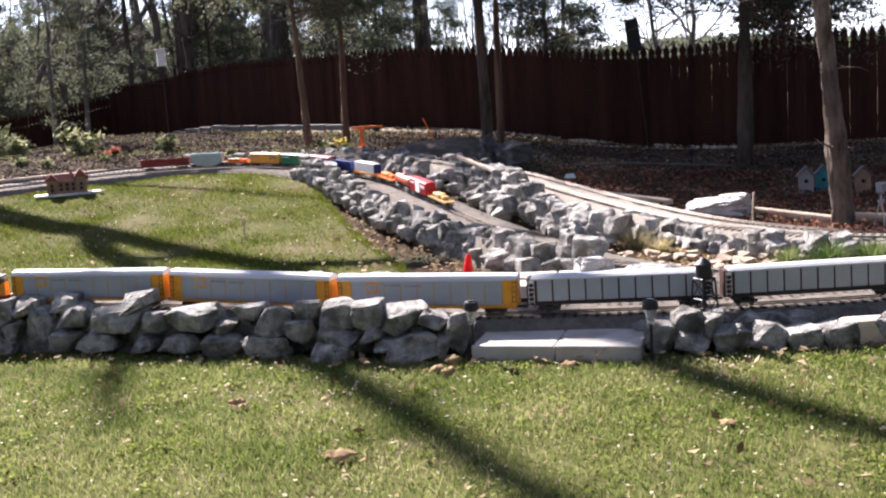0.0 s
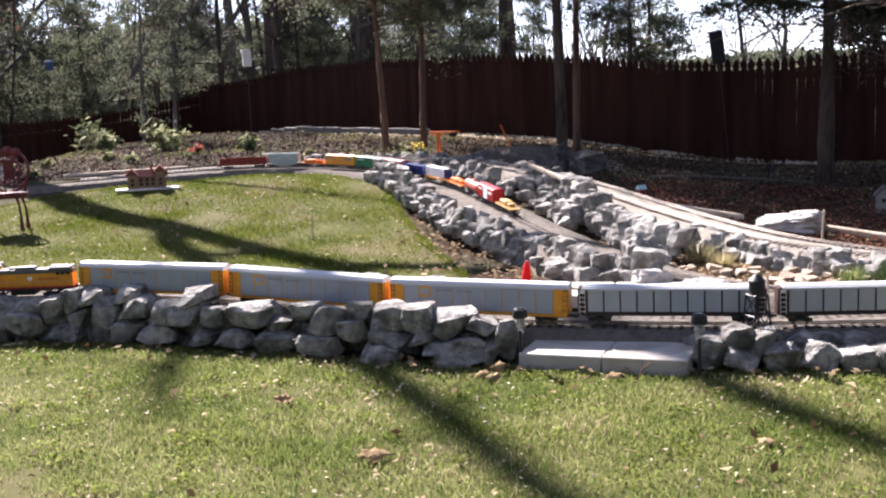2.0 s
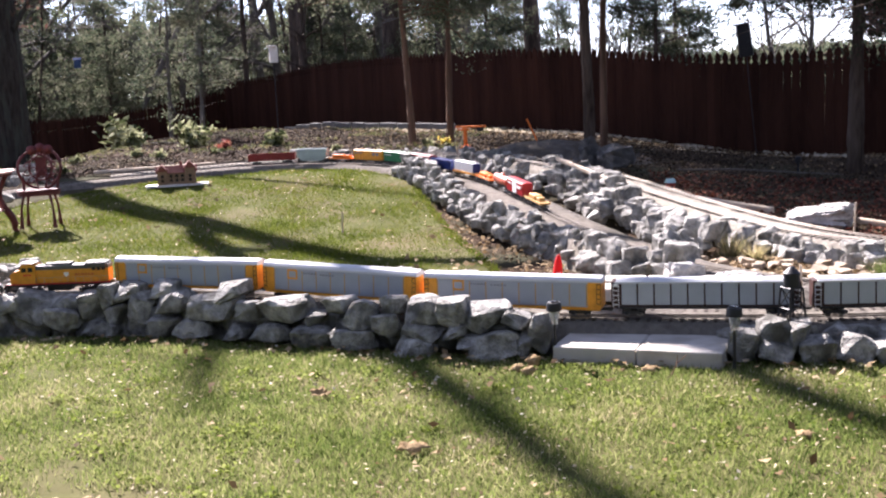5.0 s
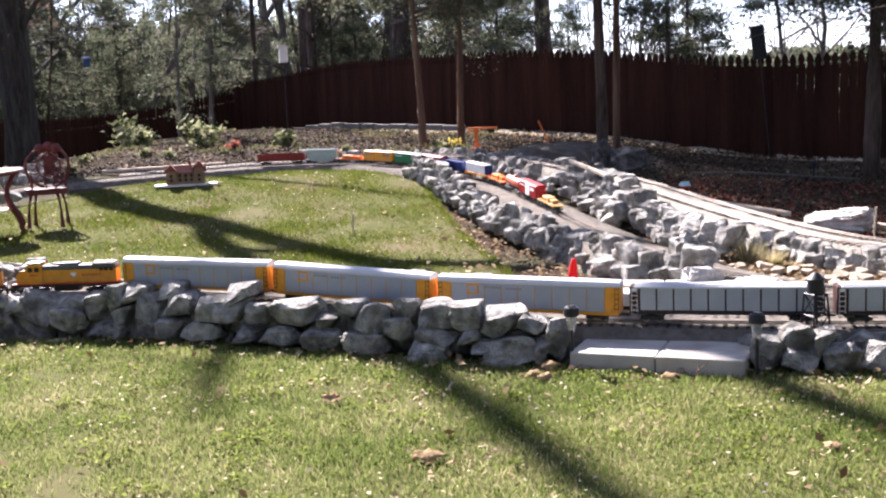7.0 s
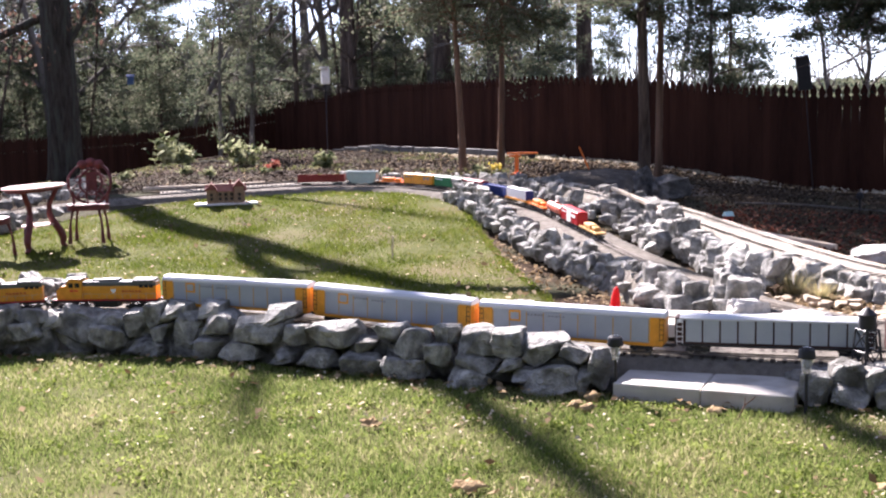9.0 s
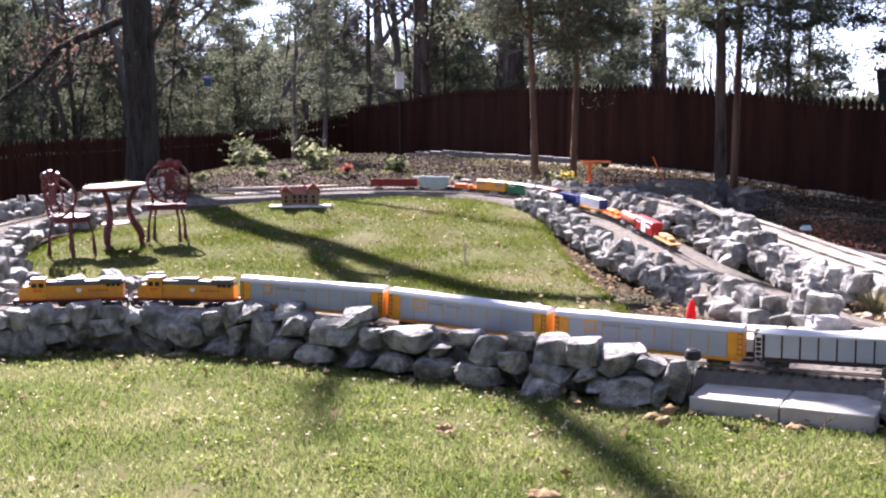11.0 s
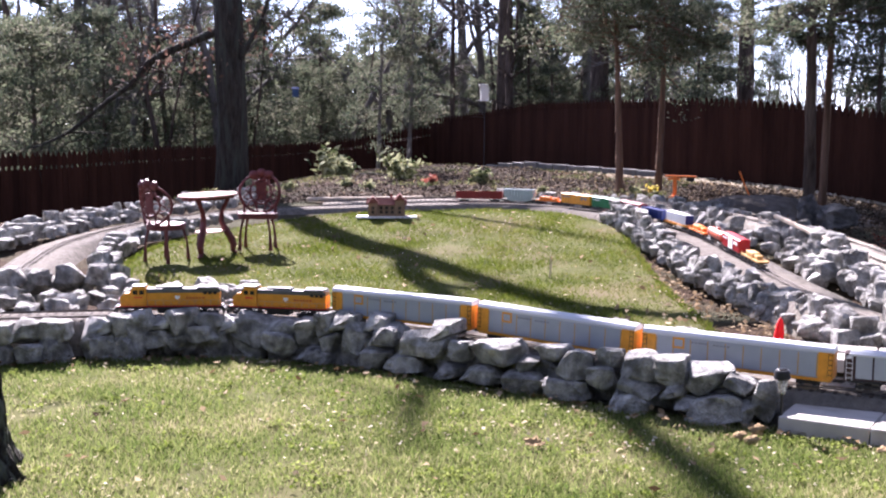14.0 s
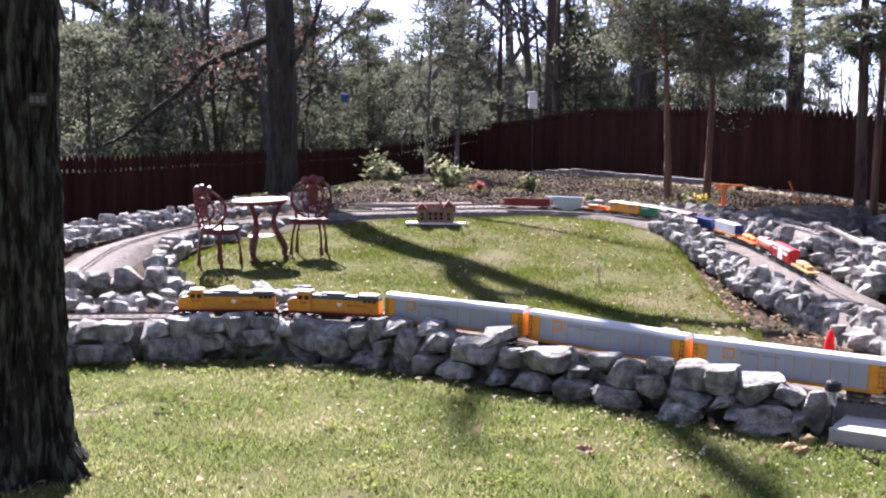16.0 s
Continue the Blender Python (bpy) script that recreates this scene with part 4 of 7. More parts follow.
def boulder(p, size, turn, seed, label, mat=None):
    me = stone_data(seed, 34, 0.03, "boulder", mat, rough=0.11)
    ob = new("boulder", me)
    ob.matrix_basis = pose(p[0], p[1], gz(*p) + size[2] * 0.36, 3, -4, turn) @ Matrix.Diagonal((*size, 1))
    return tagged(ob, label, "boulder")


boulder((1.82, 9.45), (0.62, 0.34, 0.16), -15, 41, "broad flat pale limestone boulder on the mulch", M_PALE_STONE)
boulder((1.98, 9.42), (0.26, 0.26, 0.21), 20, 45, "pale limestone boulder resting beside a flat one", M_PALE_STONE)
boulder((-0.02, 12.5), (0.21, 0.19, 0.36), 12, 42, "upright limestone boulder with painted shade at the foot of trees", M_SHADED_STONE)
boulder((0.27, 12.4), (0.44, 0.30, 0.27), 20, 43, "broad limestone boulder with painted shade near the upper track", M_SHADED_STONE)
boulder((0.62, 7.62), (0.34, 0.3, 0.36), 10, 44, "large pale limestone block at the end of the bank")
boulder((0.86, 6.62), (0.36, 0.26, 0.22), 5, 46, "white limestone block beside the loop track", M_PALE_STONE)
boulder((0.60, 6.95), (0.26, 0.22, 0.22), 25, 47, "white limestone block behind the pavers", M_PALE_STONE)

TAN_LINE = spline([(0.5, 7.55), (0.85, 7.35), (1.3, 7.0), (1.8, 6.8)], 8)
bank("tan_stone_scree", TAN_LINE, 5, (0.05, 0.12), "scree of flat tan stones between the tracks", 31, TAN, step_back=0.09, flat=0.5, rise=0.15, skip=0.4)

th = thing("block_edging", Matrix(), "low grey concrete block edging in front of the fence", "edging", kind="structure")
base = shifted(FENCE, 0.7)
s = length(FENCE) * 0.57
k = 0
while s < length(FENCE) * 0.97:
    p, d = along(base, s)
    me = Mesh()
    me.box((0, 0, 0.05), (0.62 - 0.05 * (k % 3), 0.10, 0.15 + 0.02 * (k % 2)), bevel=0.012)
    k += 1
    part("block", me, M_BLOCK, th, at=pose(p[0], p[1], gz(p[0], p[1]), 0, 0, math.degrees(math.atan2(d[1], d[0]))))
    s += 0.63

# a small pale ornament, a short dark lamp post, sticks and the hanging blue box
th = thing("garden_ornament", pose(0.72, 9.98, gz(0.72, 9.98)), "small pale ornament on a short post beside the upper track", "ornament")
q = Mesh()
q.tube([(0, 0, -0.03), (0, 0, 0.05)], 0.018, 8)
part("post", q, M_TANWALL, th)
q = Mesh()
q.lathe([(0.004, 0.045), (0.03, 0.055), (0.036, 0.08), (0.026, 0.105), (0.004, 0.115)], 12)
part("head", q, M_PALE, th, smooth=True)
th = thing("low_post_light", pose(2.18, 12.5, gz(2.18, 12.5)), "short black post light in the shaded mulch", "garden light")
q = Mesh()
q.tube([(0, 0, -0.04), (0, 0, 0.12)], 0.012, 8)
part("stake", q, M_BLACK, th)
q = Mesh()
q.lathe([(0.015, 0.11), (0.034, 0.13), (0.036, 0.17), (0.02, 0.185)], 12)
part("cap", q, M_BLACK, th)
for (a, b, lab) in (((-6.95, 17.5), (-6.45, 17.55), "weathered fallen stick above the mulch"), ((0.9, 12.0), (2.6, 12.3), "thin fallen branch on the shaded mulch")):
    q = Mesh()
    pa, pb = Vector((*a, gz(*a) + 0.04)), Vector((*b, gz(*b) + 0.03))
    q.tube([pa, pa.lerp(pb, 0.35) + Vector((0, 0.03, 0.02)), pa.lerp(pb, 0.7) + Vector((0, -0.02, 0.01)), pb], [0.010, 0.010, 0.008, 0.005], 7)
    tagged(part("fallen_stick", q, M_BARK_GREY), lab, "stick")
th = thing("blue_feeder_box", pose(-9.2, 20.0, 1.92, 0, 0, 20) @ Matrix.Scale(0.55, 4), "blue box hanging from a branch in the woods", "box")
q = Mesh()
q.box((0, 0, 0.14), (0.22, 0.14, 0.27), bevel=0.01)
bb = part("body", q, plain("blue_paint", (0.03, 0.065, 0.14), 0.6), th)
q = Mesh()
gable(q, (0, 0, 0.275), (0.26, 0.18), 0.07)
part("roof", q, plain("dark_blue_paint", (0.03, 0.07, 0.20), 0.6), bb)
q = Mesh()
q.tube([(0, 0, 0.33), (0.01, 0, 0.9), (0.0, 0.0, 1.6)], 0.004, 5)
part("wire", q, M_BLACK, th)

th = thing("trackside_hut", pose(0.765, 10.99, gz(0.765, 10.99), 0, 0, 25), "tiny red hut with pale teal roof beside the upper track", "model building")
q = Mesh()
q.box((0, 0, 0.035), (0.07, 0.06, 0.09), bevel=0.004)
hut = part("body", q, plain("faded_red_paint", (0.26, 0.05, 0.035), 0.7), th)
q = Mesh()
gable(q, (0, 0, 0.08), (0.085, 0.08), 0.04)
part("roof", q, plain("pale_teal_paint", (0.40, 0.60, 0.60), 0.7), th, "pale teal roof")
q = Mesh()
q.box((0, -0.031, 0.03), (0.022, 0.004, 0.05), bevel=0.001)
part("door", q, M_DARK, hut)

# ---- trains ----
M_UPY = plain("yellow_train_paint", (0.72, 0.31, 0.03), 0.4, scale=30)
M_GREYROOF = plain("light_grey_train_paint", (0.33, 0.34, 0.33), 0.5)
M_ROOFDARK = plain("grey_train_paint", (0.13, 0.133, 0.128), 0.6)
M_SILVER = plain("silver_panel", (0.35, 0.385, 0.43), 0.42, 0.2, 0.08)
# paler than the silver sides: sunlight on the roofs is put into this colour
M_ROOF_SUNLIT = plain("sunlit_car_roof", (0.56, 0.58, 0.60), 0.55, spread=0.05)
M_UNDER = plain("black_underframe", (0.03, 0.028, 0.026), 0.6)
M_WHEEL = plain("wheel_metal", (0.25, 0.24, 0.23), 0.4, 0.8)
M_TRED = plain("train_red", (0.42, 0.016, 0.02), 0.4)
M_TMAROON = plain("train_maroon", (0.22, 0.03, 0.025), 0.5)
M_TMAROON_DARK = plain("dark_brown_train_paint", (0.045, 0.018, 0.014), 0.5)
M_TGREEN = plain("train_green", (0.018, 0.15, 0.06), 0.45)
M_TBLUE = plain("train_blue", (0.02, 0.035, 0.15), 0.45)
M_TORANGE = plain("train_orange", (0.80, 0.22, 0.03), 0.45)
M_TSALMON = plain("train_salmon", (0.50, 0.11, 0.06), 0.45)
M_TPALE = plain("train_pale_green", (0.42, 0.50, 0.47), 0.45)
M_TTAN = plain("train_tan", (0.50, 0.30, 0.10), 0.5)
M_MARKING = plain("white_marking", (0.80, 0.80, 0.78), 0.5, spread=0.05)
M_MARK_DARK = plain("dark_marking", (0.22, 0.22, 0.24), 0.5)
M_FADED = plain("faded_red_marking", (0.50, 0.12, 0.03), 0.5)
M_REDSTRIPE = plain("red_stripe", (0.65, 0.03, 0.03), 0.5)
W = 0.11  # width of the stock


def truck(parent, x, axles=2):
    half = 0.033 * (axles - 1)
    f = Mesh()
    for s in (-1, 1):
        f.box((x, s * 0.036, 0.022), (half * 2 + 0.05, 0.008, 0.016), bevel=0.003)
        for k in range(axles):
            f.box((x - half + 2 * half * k / (axles - 1), s * 0.038, 0.018), (0.018, 0.012, 0.018), bevel=0.003)
    f.box((x, 0, 0.03), (0.03, 0.07, 0.014), bevel=0.003)
    tr = part("truck", f, M_UNDER, parent)
    for k in range(axles):
        w = Mesh()
        for s in (-1, 1):
            w.lathe([(0.019, -0.003), (0.017, 0.002), (0.017, 0.005), (0.006, 0.006)], 14, (x - half + 2 * half * k / (axles - 1), s * 0.0225, 0.017), Matrix.Rotation(radians(-90 * s), 3, "X"))
        xk = x - half + 2 * half * k / (axles - 1)
        w.tube([(xk, -0.026, 0.017), (xk, 0.026, 0.017)], 0.005, 6)
        part("wheelset", w, M_WHEEL, tr)


def coupler(parent, x, z=0.035):
    c = Mesh()
    c.box((x, 0, z), (0.05, 0.010, 0.012), bevel=0.003)
    part("coupler", c, M_UNDER, parent)


def bars(me, x0, x1, z, h, y, n, rng):
    """Lettering too small to read, as plain bars."""
    for k in range(n):
        a = x0 + (x1 - x0) * (k + 0.12) / n
        b = x0 + (x1 - x0) * (k + 0.88 - rng.uniform(0, 0.2)) / n
        me.box(((a + b) / 2, y, z), (b - a, 0.003, h))


def body_box(me, L, w, z0, z1, bevel=0.003):
    me.box((0, 0, (z0 + z1) / 2), (L, w, z1 - z0), bevel=bevel)


def locomotive(m, label):
    """A six-axle road diesel, its cab towards -x."""
    L = 0.66
    th = thing("model_locomotive", m, label, "model locomotive", "locomotives of the front train")
    u = Mesh()
    body_box(u, L, W, 0.048, 0.064)
    u.box((0, 0, 0.034), (0.15, 0.088, 0.036), bevel=0.01)
    part("frame", u, M_UNDER, th, "black frame and fuel tank")
    for x in (-0.21, 0.21):
        truck(th, x, 3)
    for s in (-1, 1):
        coupler(th, s * (L / 2 + 0.015))
        p = Mesh()
        p.prism([(-0.045, 0.012), (0.045, 0.012), (0.05, 0.05), (-0.05, 0.05)], -0.005, 0.005, Matrix.Translation((s * (L / 2 + 0.002), 0, 0)) @ Matrix.Rotation(radians(90), 4, "Z"))
        part("pilot", p, M_UNDER, th)
    h = Mesh()
    h.box((0.085, 0, 0.104), (0.45, 0.078, 0.080), bevel=0.004)
    hood = part("hood", h, M_UPY, th)
    h = Mesh()
    h.box((0.085, 0, 0.157), (0.452, 0.079, 0.028), bevel=0.006).box((0.235, 0, 0.172), (0.13, 0.104, 0.022), bevel=0.006).box((0.02, 0, 0.176), (0.12, 0.06, 0.016), bevel=0.004)
    for x in (0.20, 0.255):
        h.lathe([(0.03, 0.18), (0.03, 0.188), (0.01, 0.189)], 14, (x, 0, 0))
    h.box((-0.06, 0, 0.175), (0.05, 0.04, 0.014), bevel=0.003)
    part("hood_roof", h, M_ROOFDARK, th, "grey roof with fans and radiator")
    c = Mesh()
    c.prism([(-0.235, 0.064), (-0.138, 0.064), (-0.138, 0.172), (-0.16, 0.184), (-0.215, 0.184), (-0.235, 0.150)], -0.052, 0.052)
    cab = part("cab", c, M_UPY, th)
    c = Mesh()
    c.box((-0.186, 0, 0.187), (0.085, 0.10, 0.008), bevel=0.003)
    part("cab_roof", c, M_GREYROOF, cab, "light grey cab roof")
    for s in (-1, 1):
        for x in (-0.205, -0.165):
            w = Mesh()
            w.box((x, s * 0.053, 0.150), (0.028, 0.004, 0.026), bevel=0.001)
            part("window", w, M_DARK, cab)
        w = Mesh()
        w.box((-0.232, s * 0.024, 0.160), (0.012, 0.036, 0.020), Matrix.Rotation(radians(28), 3, "Y"))
        part("windscreen", w, M_DARK, cab)
    n = Mesh()
    n.prism([(-0.30, 0.064), (-0.234, 0.064), (-0.234, 0.146), (-0.275, 0.140), (-0.30, 0.118)], -0.036, 0.036)
    nose = part("nose", n, M_UPY, th)
    for s in (-1, 1):
        n = Mesh()
        n.lathe([(0.006, 0), (0.006, 0.004)], 10, (-0.302, s * 0.01, 0.105), Matrix.Rotation(radians(-90), 3, "Y"))
        part("headlight", n, M_MARKING, nose)
        st = Mesh()
        st.box((0.0, s * 0.0555, 0.0635), (L * 0.97, 0.003, 0.005))
        part("stripe", st, M_REDSTRIPE, th, "red sill stripe")
    rng = random.Random(3)
    for s in (-1, 1):
        t = Mesh()
        bars(t, 0.10, 0.22, 0.112, 0.012, s * 0.0405, 6, rng)
        part("lettering", t, M_FADED, hood, "faded red lettering too small to read")
        t = Mesh()
        bars(t, -0.21, -0.16, 0.118, 0.010, s * 0.0535, 4, rng)
        part("lettering", t, M_REDSTRIPE, cab, "small red lettering too small to read")
        t = Mesh()
        t.prism([(0.035, 0.112), (0.05, 0.100), (0.065, 0.112), (0.065, 0.126), (0.035, 0.126)], s * 0.0385, s * 0.0415)
        part("emblem", t, M_MARKING, hood, "small white shield emblem")
        for k in range(3):
            g = Mesh()
            g.box((0.22 + 0.03 * k, s * 0.040, 0.143), (0.022, 0.004, 0.018))
            part("grille", g, M_UNDER, hood)
    r = Mesh()
    for s in (-1, 1):
        for k in range(10):
            x = -0.13 + 0.048 * k
            r.tube([(x, s * 0.054, 0.062), (x, s * 0.054, 0.100)], 0.0008, 4)
        r.tube([(-0.135, s * 0.054, 0.100), (0.315, s * 0.054, 0.100)], 0.0008, 4)
        for x in (-0.322, 0.322):
            r.tube([(x, s * 0.045, 0.03), (x, s * 0.045, 0.10), (x, s * 0.015, 0.10)], 0.0015, 4)
    part("handrail", r, M_GREYROOF, th, "thin pale grey handrails")
    return th


def autorack(m, label, seed):
    """A tall closed car carrier with ribbed silver sides and yellow ends."""
    L, z0, z1 = 0.955, 0.045, 0.205
    th = thing("model_autorack", m, label, "model railcar", "car carriers of the front train")
    u = Mesh()
    body_box(u, L * 0.98, 0.10, z0 - 0.012, z0 + 0.006)
    part("sill", u, M_UPY, th, "yellow side sill")
    for x in (-0.36, 0.36):
        truck(th, x)
    for s in (-1, 1):
        coupler(th, s * (L / 2 + 0.018))
    b = Mesh()
    body_box(b, L * 0.995, 0.104, z0 + 0.004, z1 - 0.022)
    part("core", b, M_SILVER, th)
    r = Mesh()
    prof = [(-0.055, z1 - 0.03), (0.055, z1 - 0.03), (0.055, z1 - 0.018), (0.042, z1 - 0.004), (0.016, z1 + 0.003), (-0.016, z1 + 0.003), (-0.042, z1 - 0.004), (-0.055, z1 - 0.018)]
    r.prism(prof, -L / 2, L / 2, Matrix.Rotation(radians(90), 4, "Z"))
    part("roof", r, M_ROOF_SUNLIT, th, "pale rounded roof")
    n = 9
    for s in (-1, 1):
        for k in range(n):
            x = -L * 0.42 + L * 0.84 * (k + 0.5) / n
            p = Mesh()
            p.box((x, s * 0.0535, (z0 + z1) / 2 - 0.012), (L * 0.84 / n - 0.003, 0.004, z1 - z0 - 0.045), bevel=0.001)
            part("panel", p, M_SILVER, th)
        for k in range(n + 1):
            x = -L * 0.42 + L * 0.84 * k / n
            rb = Mesh()
            rb.box((x, s * 0.0535, (z0 + z1) / 2 - 0.012), (0.0055, 0.0056, z1 - z0 - 0.05))
            part("rib", rb, M_TTAN, th, "tan upright rib")
    for e in (-1, 1):
        d = Mesh()
        d.box((e * L * 0.462, 0, (z0 + z1) / 2 - 0.012), (L * 0.076, 0.1135, z1 - z0 - 0.028), bevel=0.003)
        end = part("end_section", d, M_UPY, th, "yellow end section")
        d = Mesh()
        for s in (-0.018, 0.018):
            d.box((e * (L / 2 + 0.001), s, (z0 + z1) / 2 - 0.01), (0.004, 0.034, z1 - z0 - 0.04), bevel=0.001)
        part("end_door", d, M_UPY, end)
        for s in (-1, 1):
            d = Mesh()
            for k in range(5):
                d.box((e * L * 0.485, s * 0.0575, 0.07 + 0.025 * k), (0.02, 0.003, 0.003))
            for q in (-0.01, 0.01):
                d.box((e * L * 0.485 + q, s * 0.0575, 0.12), (0.002, 0.003, 0.115))
            part("ladder", d, M_UNDER, end)
    rng = random.Random(seed)
    for s in (-1, 1):
        t = Mesh()
        bars(t, -0.22, -0.13, 0.155, 0.008, s * 0.057, 5, rng)
        part("lettering", t, M_MARK_DARK, th, "dark lettering too small to read")
        t = Mesh()
        bars(t, -0.11, -0.02, 0.152, 0.008, s * 0.057, 5, rng)
        part("lettering", t, M_MARK_DARK, th, "dark lettering too small to read")
    for s in (-1, 1):
        t = Mesh()
        t.box((-0.285, s * 0.0565, 0.145), (0.062, 0.003, 0.056))
        pl = part("emblem_panel", t, M_UPY, th, "yellow emblem panel")
        t = Mesh()
        t.box((-0.285, s * 0.0575, 0.145), (0.044, 0.003, 0.036))
        part("emblem", t, M_SILVER, pl)
    return th


def covered_hopper(m, label, mat, L=0.62, group="", dark=None):
    th = thing("model_hopper_car", m, label, "model railcar", group)
    b = Mesh()
    b.prism([(-L / 2, 0.085), (-L * 0.36, 0.05), (L * 0.36, 0.05), (L / 2, 0.085), (L / 2, 0.18), (-L / 2, 0.18)], -0.05, 0.05)
    body = part("body", b, mat, th)
    n = 9
    for k in range(n + 1):
        x = -L * 0.47 + L * 0.94 * k / n
        for s in (-1, 1):
            b = Mesh()
            b.box((x, s * 0.052, 0.125), (0.007, 0.006, 0.095))
            part("rib", b, dark or M_UNDER, th)
    b = Mesh()
    b.prism([(-0.052, 0.178), (0.052, 0.178), (0.04, 0.19), (-0.04, 0.19)], -L / 2, L / 2, Matrix.Rotation(radians(90), 4, "Z"))
    part("roof", b, M_ROOF_SUNLIT if mat is M_SILVER else mat, th)
    for x in (-L * 0.25, 0.0, L * 0.25):
        b = Mesh()
        b.prism([(x - 0.07, 0.055), (x + 0.07, 0.055), (x + 0.025, 0.022), (x - 0.025, 0.022)], -0.04, 0.04)
        part("chute", b, mat, th)
    b = Mesh()
    b.box((0, 0, 0.192), (L * 0.9, 0.02, 0.004), bevel=0.001)
    part("running_board", b, M_ROOFDARK, th)
    for e in (-1, 1):
        q = Mesh()
        q.box((e * L * 0.47, 0, 0.045), (L * 0.07, 0.09, 0.012), bevel=0.003)
        part("platform", q, M_UNDER, th)
        truck(th, e * L * 0.37)
        coupler(th, e * (L / 2 + 0.018))
    return th


def coal_car(m, label):
    """A long straight-sided car: silver panels between dark ribs, dark brown ends with ladders."""
    L, z0, z1 = 0.93, 0.052, 0.185
    th = thing("model_coal_car", m, label, "model railcar", "coal cars of the front train")
    b = Mesh()
    body_box(b, L * 0.93, 0.094, z0, z1 - 0.012)
    part("body", b, M_TMAROON_DARK, th, "dark brown inner body")
    n = 10
    for s in (-1, 1):
        for k in range(n):
            x = -L * 0.445 + L * 0.89 * (k + 0.5) / n
            p = Mesh()
            p.box((x, s * 0.049, (z0 + z1) / 2), (L * 0.89 / n - 0.008, 0.006, z1 - z0 - 0.022), bevel=0.0015)
            part("panel", p, M_SILVER, th, "silver side panel")
        r = Mesh()
        r.box((0, s * 0.048, z1 - 0.008), (L * 0.95, 0.012, 0.010), bevel=0.002)
        part("top_rail", r, M_ROOF_SUNLIT, th)
        r = Mesh()
        r.box((0, s * 0.046, z0 - 0.004), (L * 0.95, 0.012, 0.012), bevel=0.002)
        part("sill", r, M_UNDER, th)
    r = Mesh()
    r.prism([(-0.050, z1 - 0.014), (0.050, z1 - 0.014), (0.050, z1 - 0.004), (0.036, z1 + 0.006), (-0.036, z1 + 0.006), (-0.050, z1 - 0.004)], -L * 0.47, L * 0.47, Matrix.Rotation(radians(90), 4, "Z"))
    part("roof", r, M_ROOF_SUNLIT, th, "pale roof with sunlight in its colour")
    for e in (-1, 1):
        q = Mesh()
        q.box((e * L * 0.472, 0, (z0 + z1) / 2 - 0.004), (L * 0.05, 0.1, z1 - z0), bevel=0.003)
        end = part("end_section", q, M_TMAROON_DARK, th, "dark brown end section")
        for s in (-1, 1):
            q = Mesh()
            for k in range(5):
                q.box((e * L * 0.472, s * 0.0515, z0 + 0.012 + 0.024 * k), (0.03, 0.003, 0.003))
            for d in (-0.014, 0.014):
                q.box((e * L * 0.472 + d, s * 0.0515, (z0 + z1) / 2 - 0.006), (0.0025, 0.003, z1 - z0 - 0.012))
            part("ladder", q, M_MARKING, end)
            q = Mesh()
            q.box((e * L * 0.472, s * 0.0518, z1 - 0.02), (0.02, 0.003, 0.016))
            part("number_patch", q, M_MARKING, end, "pale lettering too small to read")
        truck(th, e * L * 0.38)
        coupler(th, e * (L / 2 + 0.018))
    return th


def boxcar(m, label, mat, roof=None, L=0.405, door=None, mark=None, seed=1):
    th = thing("model_boxcar", m, label, "model railcar", "cars of the loop train")
    b = Mesh()
    body_box(b, L, 0.10, 0.045, 0.165)
    body = part("body", b, mat, th)
    b = Mesh()
    b.prism([(-0.054, 0.163), (0.054, 0.163), (0.048, 0.168), (0, 0.178), (-0.048, 0.168)], -L * 0.505, L * 0.505, Matrix.Rotation(radians(90), 4, "Z"))
    part("roof", b, roof or mat, th)
    for s in (-1, 1):
        d = Mesh()
        d.box((0.0, s * 0.052, 0.103), (L * 0.24, 0.005, 0.108), bevel=0.0015)
        part("door", d, door or mat, body)
    for s in (-1, 1):
        for k in range(11):
            x = -L * 0.48 + L * 0.96 * k / 10
            if abs(x) > L * 0.13:
                r = Mesh()
                r.box((x, s * 0.0515, 0.105), (0.004, 0.003, 0.112))
                part("rib", r, mat, body)
    if mark:
        rng = random.Random(seed)
        for s in (-1, 1):
            t = Mesh()
            bars(t, -L * 0.45, -L * 0.17, 0.13, 0.014, s * 0.054, 4, rng)
            part("lettering", t, mark, body, "lettering too small to read")
            t = Mesh()
            bars(t, L * 0.17, L * 0.42, 0.12, 0.03, s * 0.054, 2, rng)
            part("lettering", t, mark, body, "lettering too small to read")
    u = Mesh()
    body_box(u, L * 0.98, 0.07, 0.034, 0.046)
    part("underframe", u, M_UNDER, th)
    for e in (-1, 1):
        truck(th, e * L * 0.34)
        coupler(th, e * (L / 2 + 0.015))
    return th


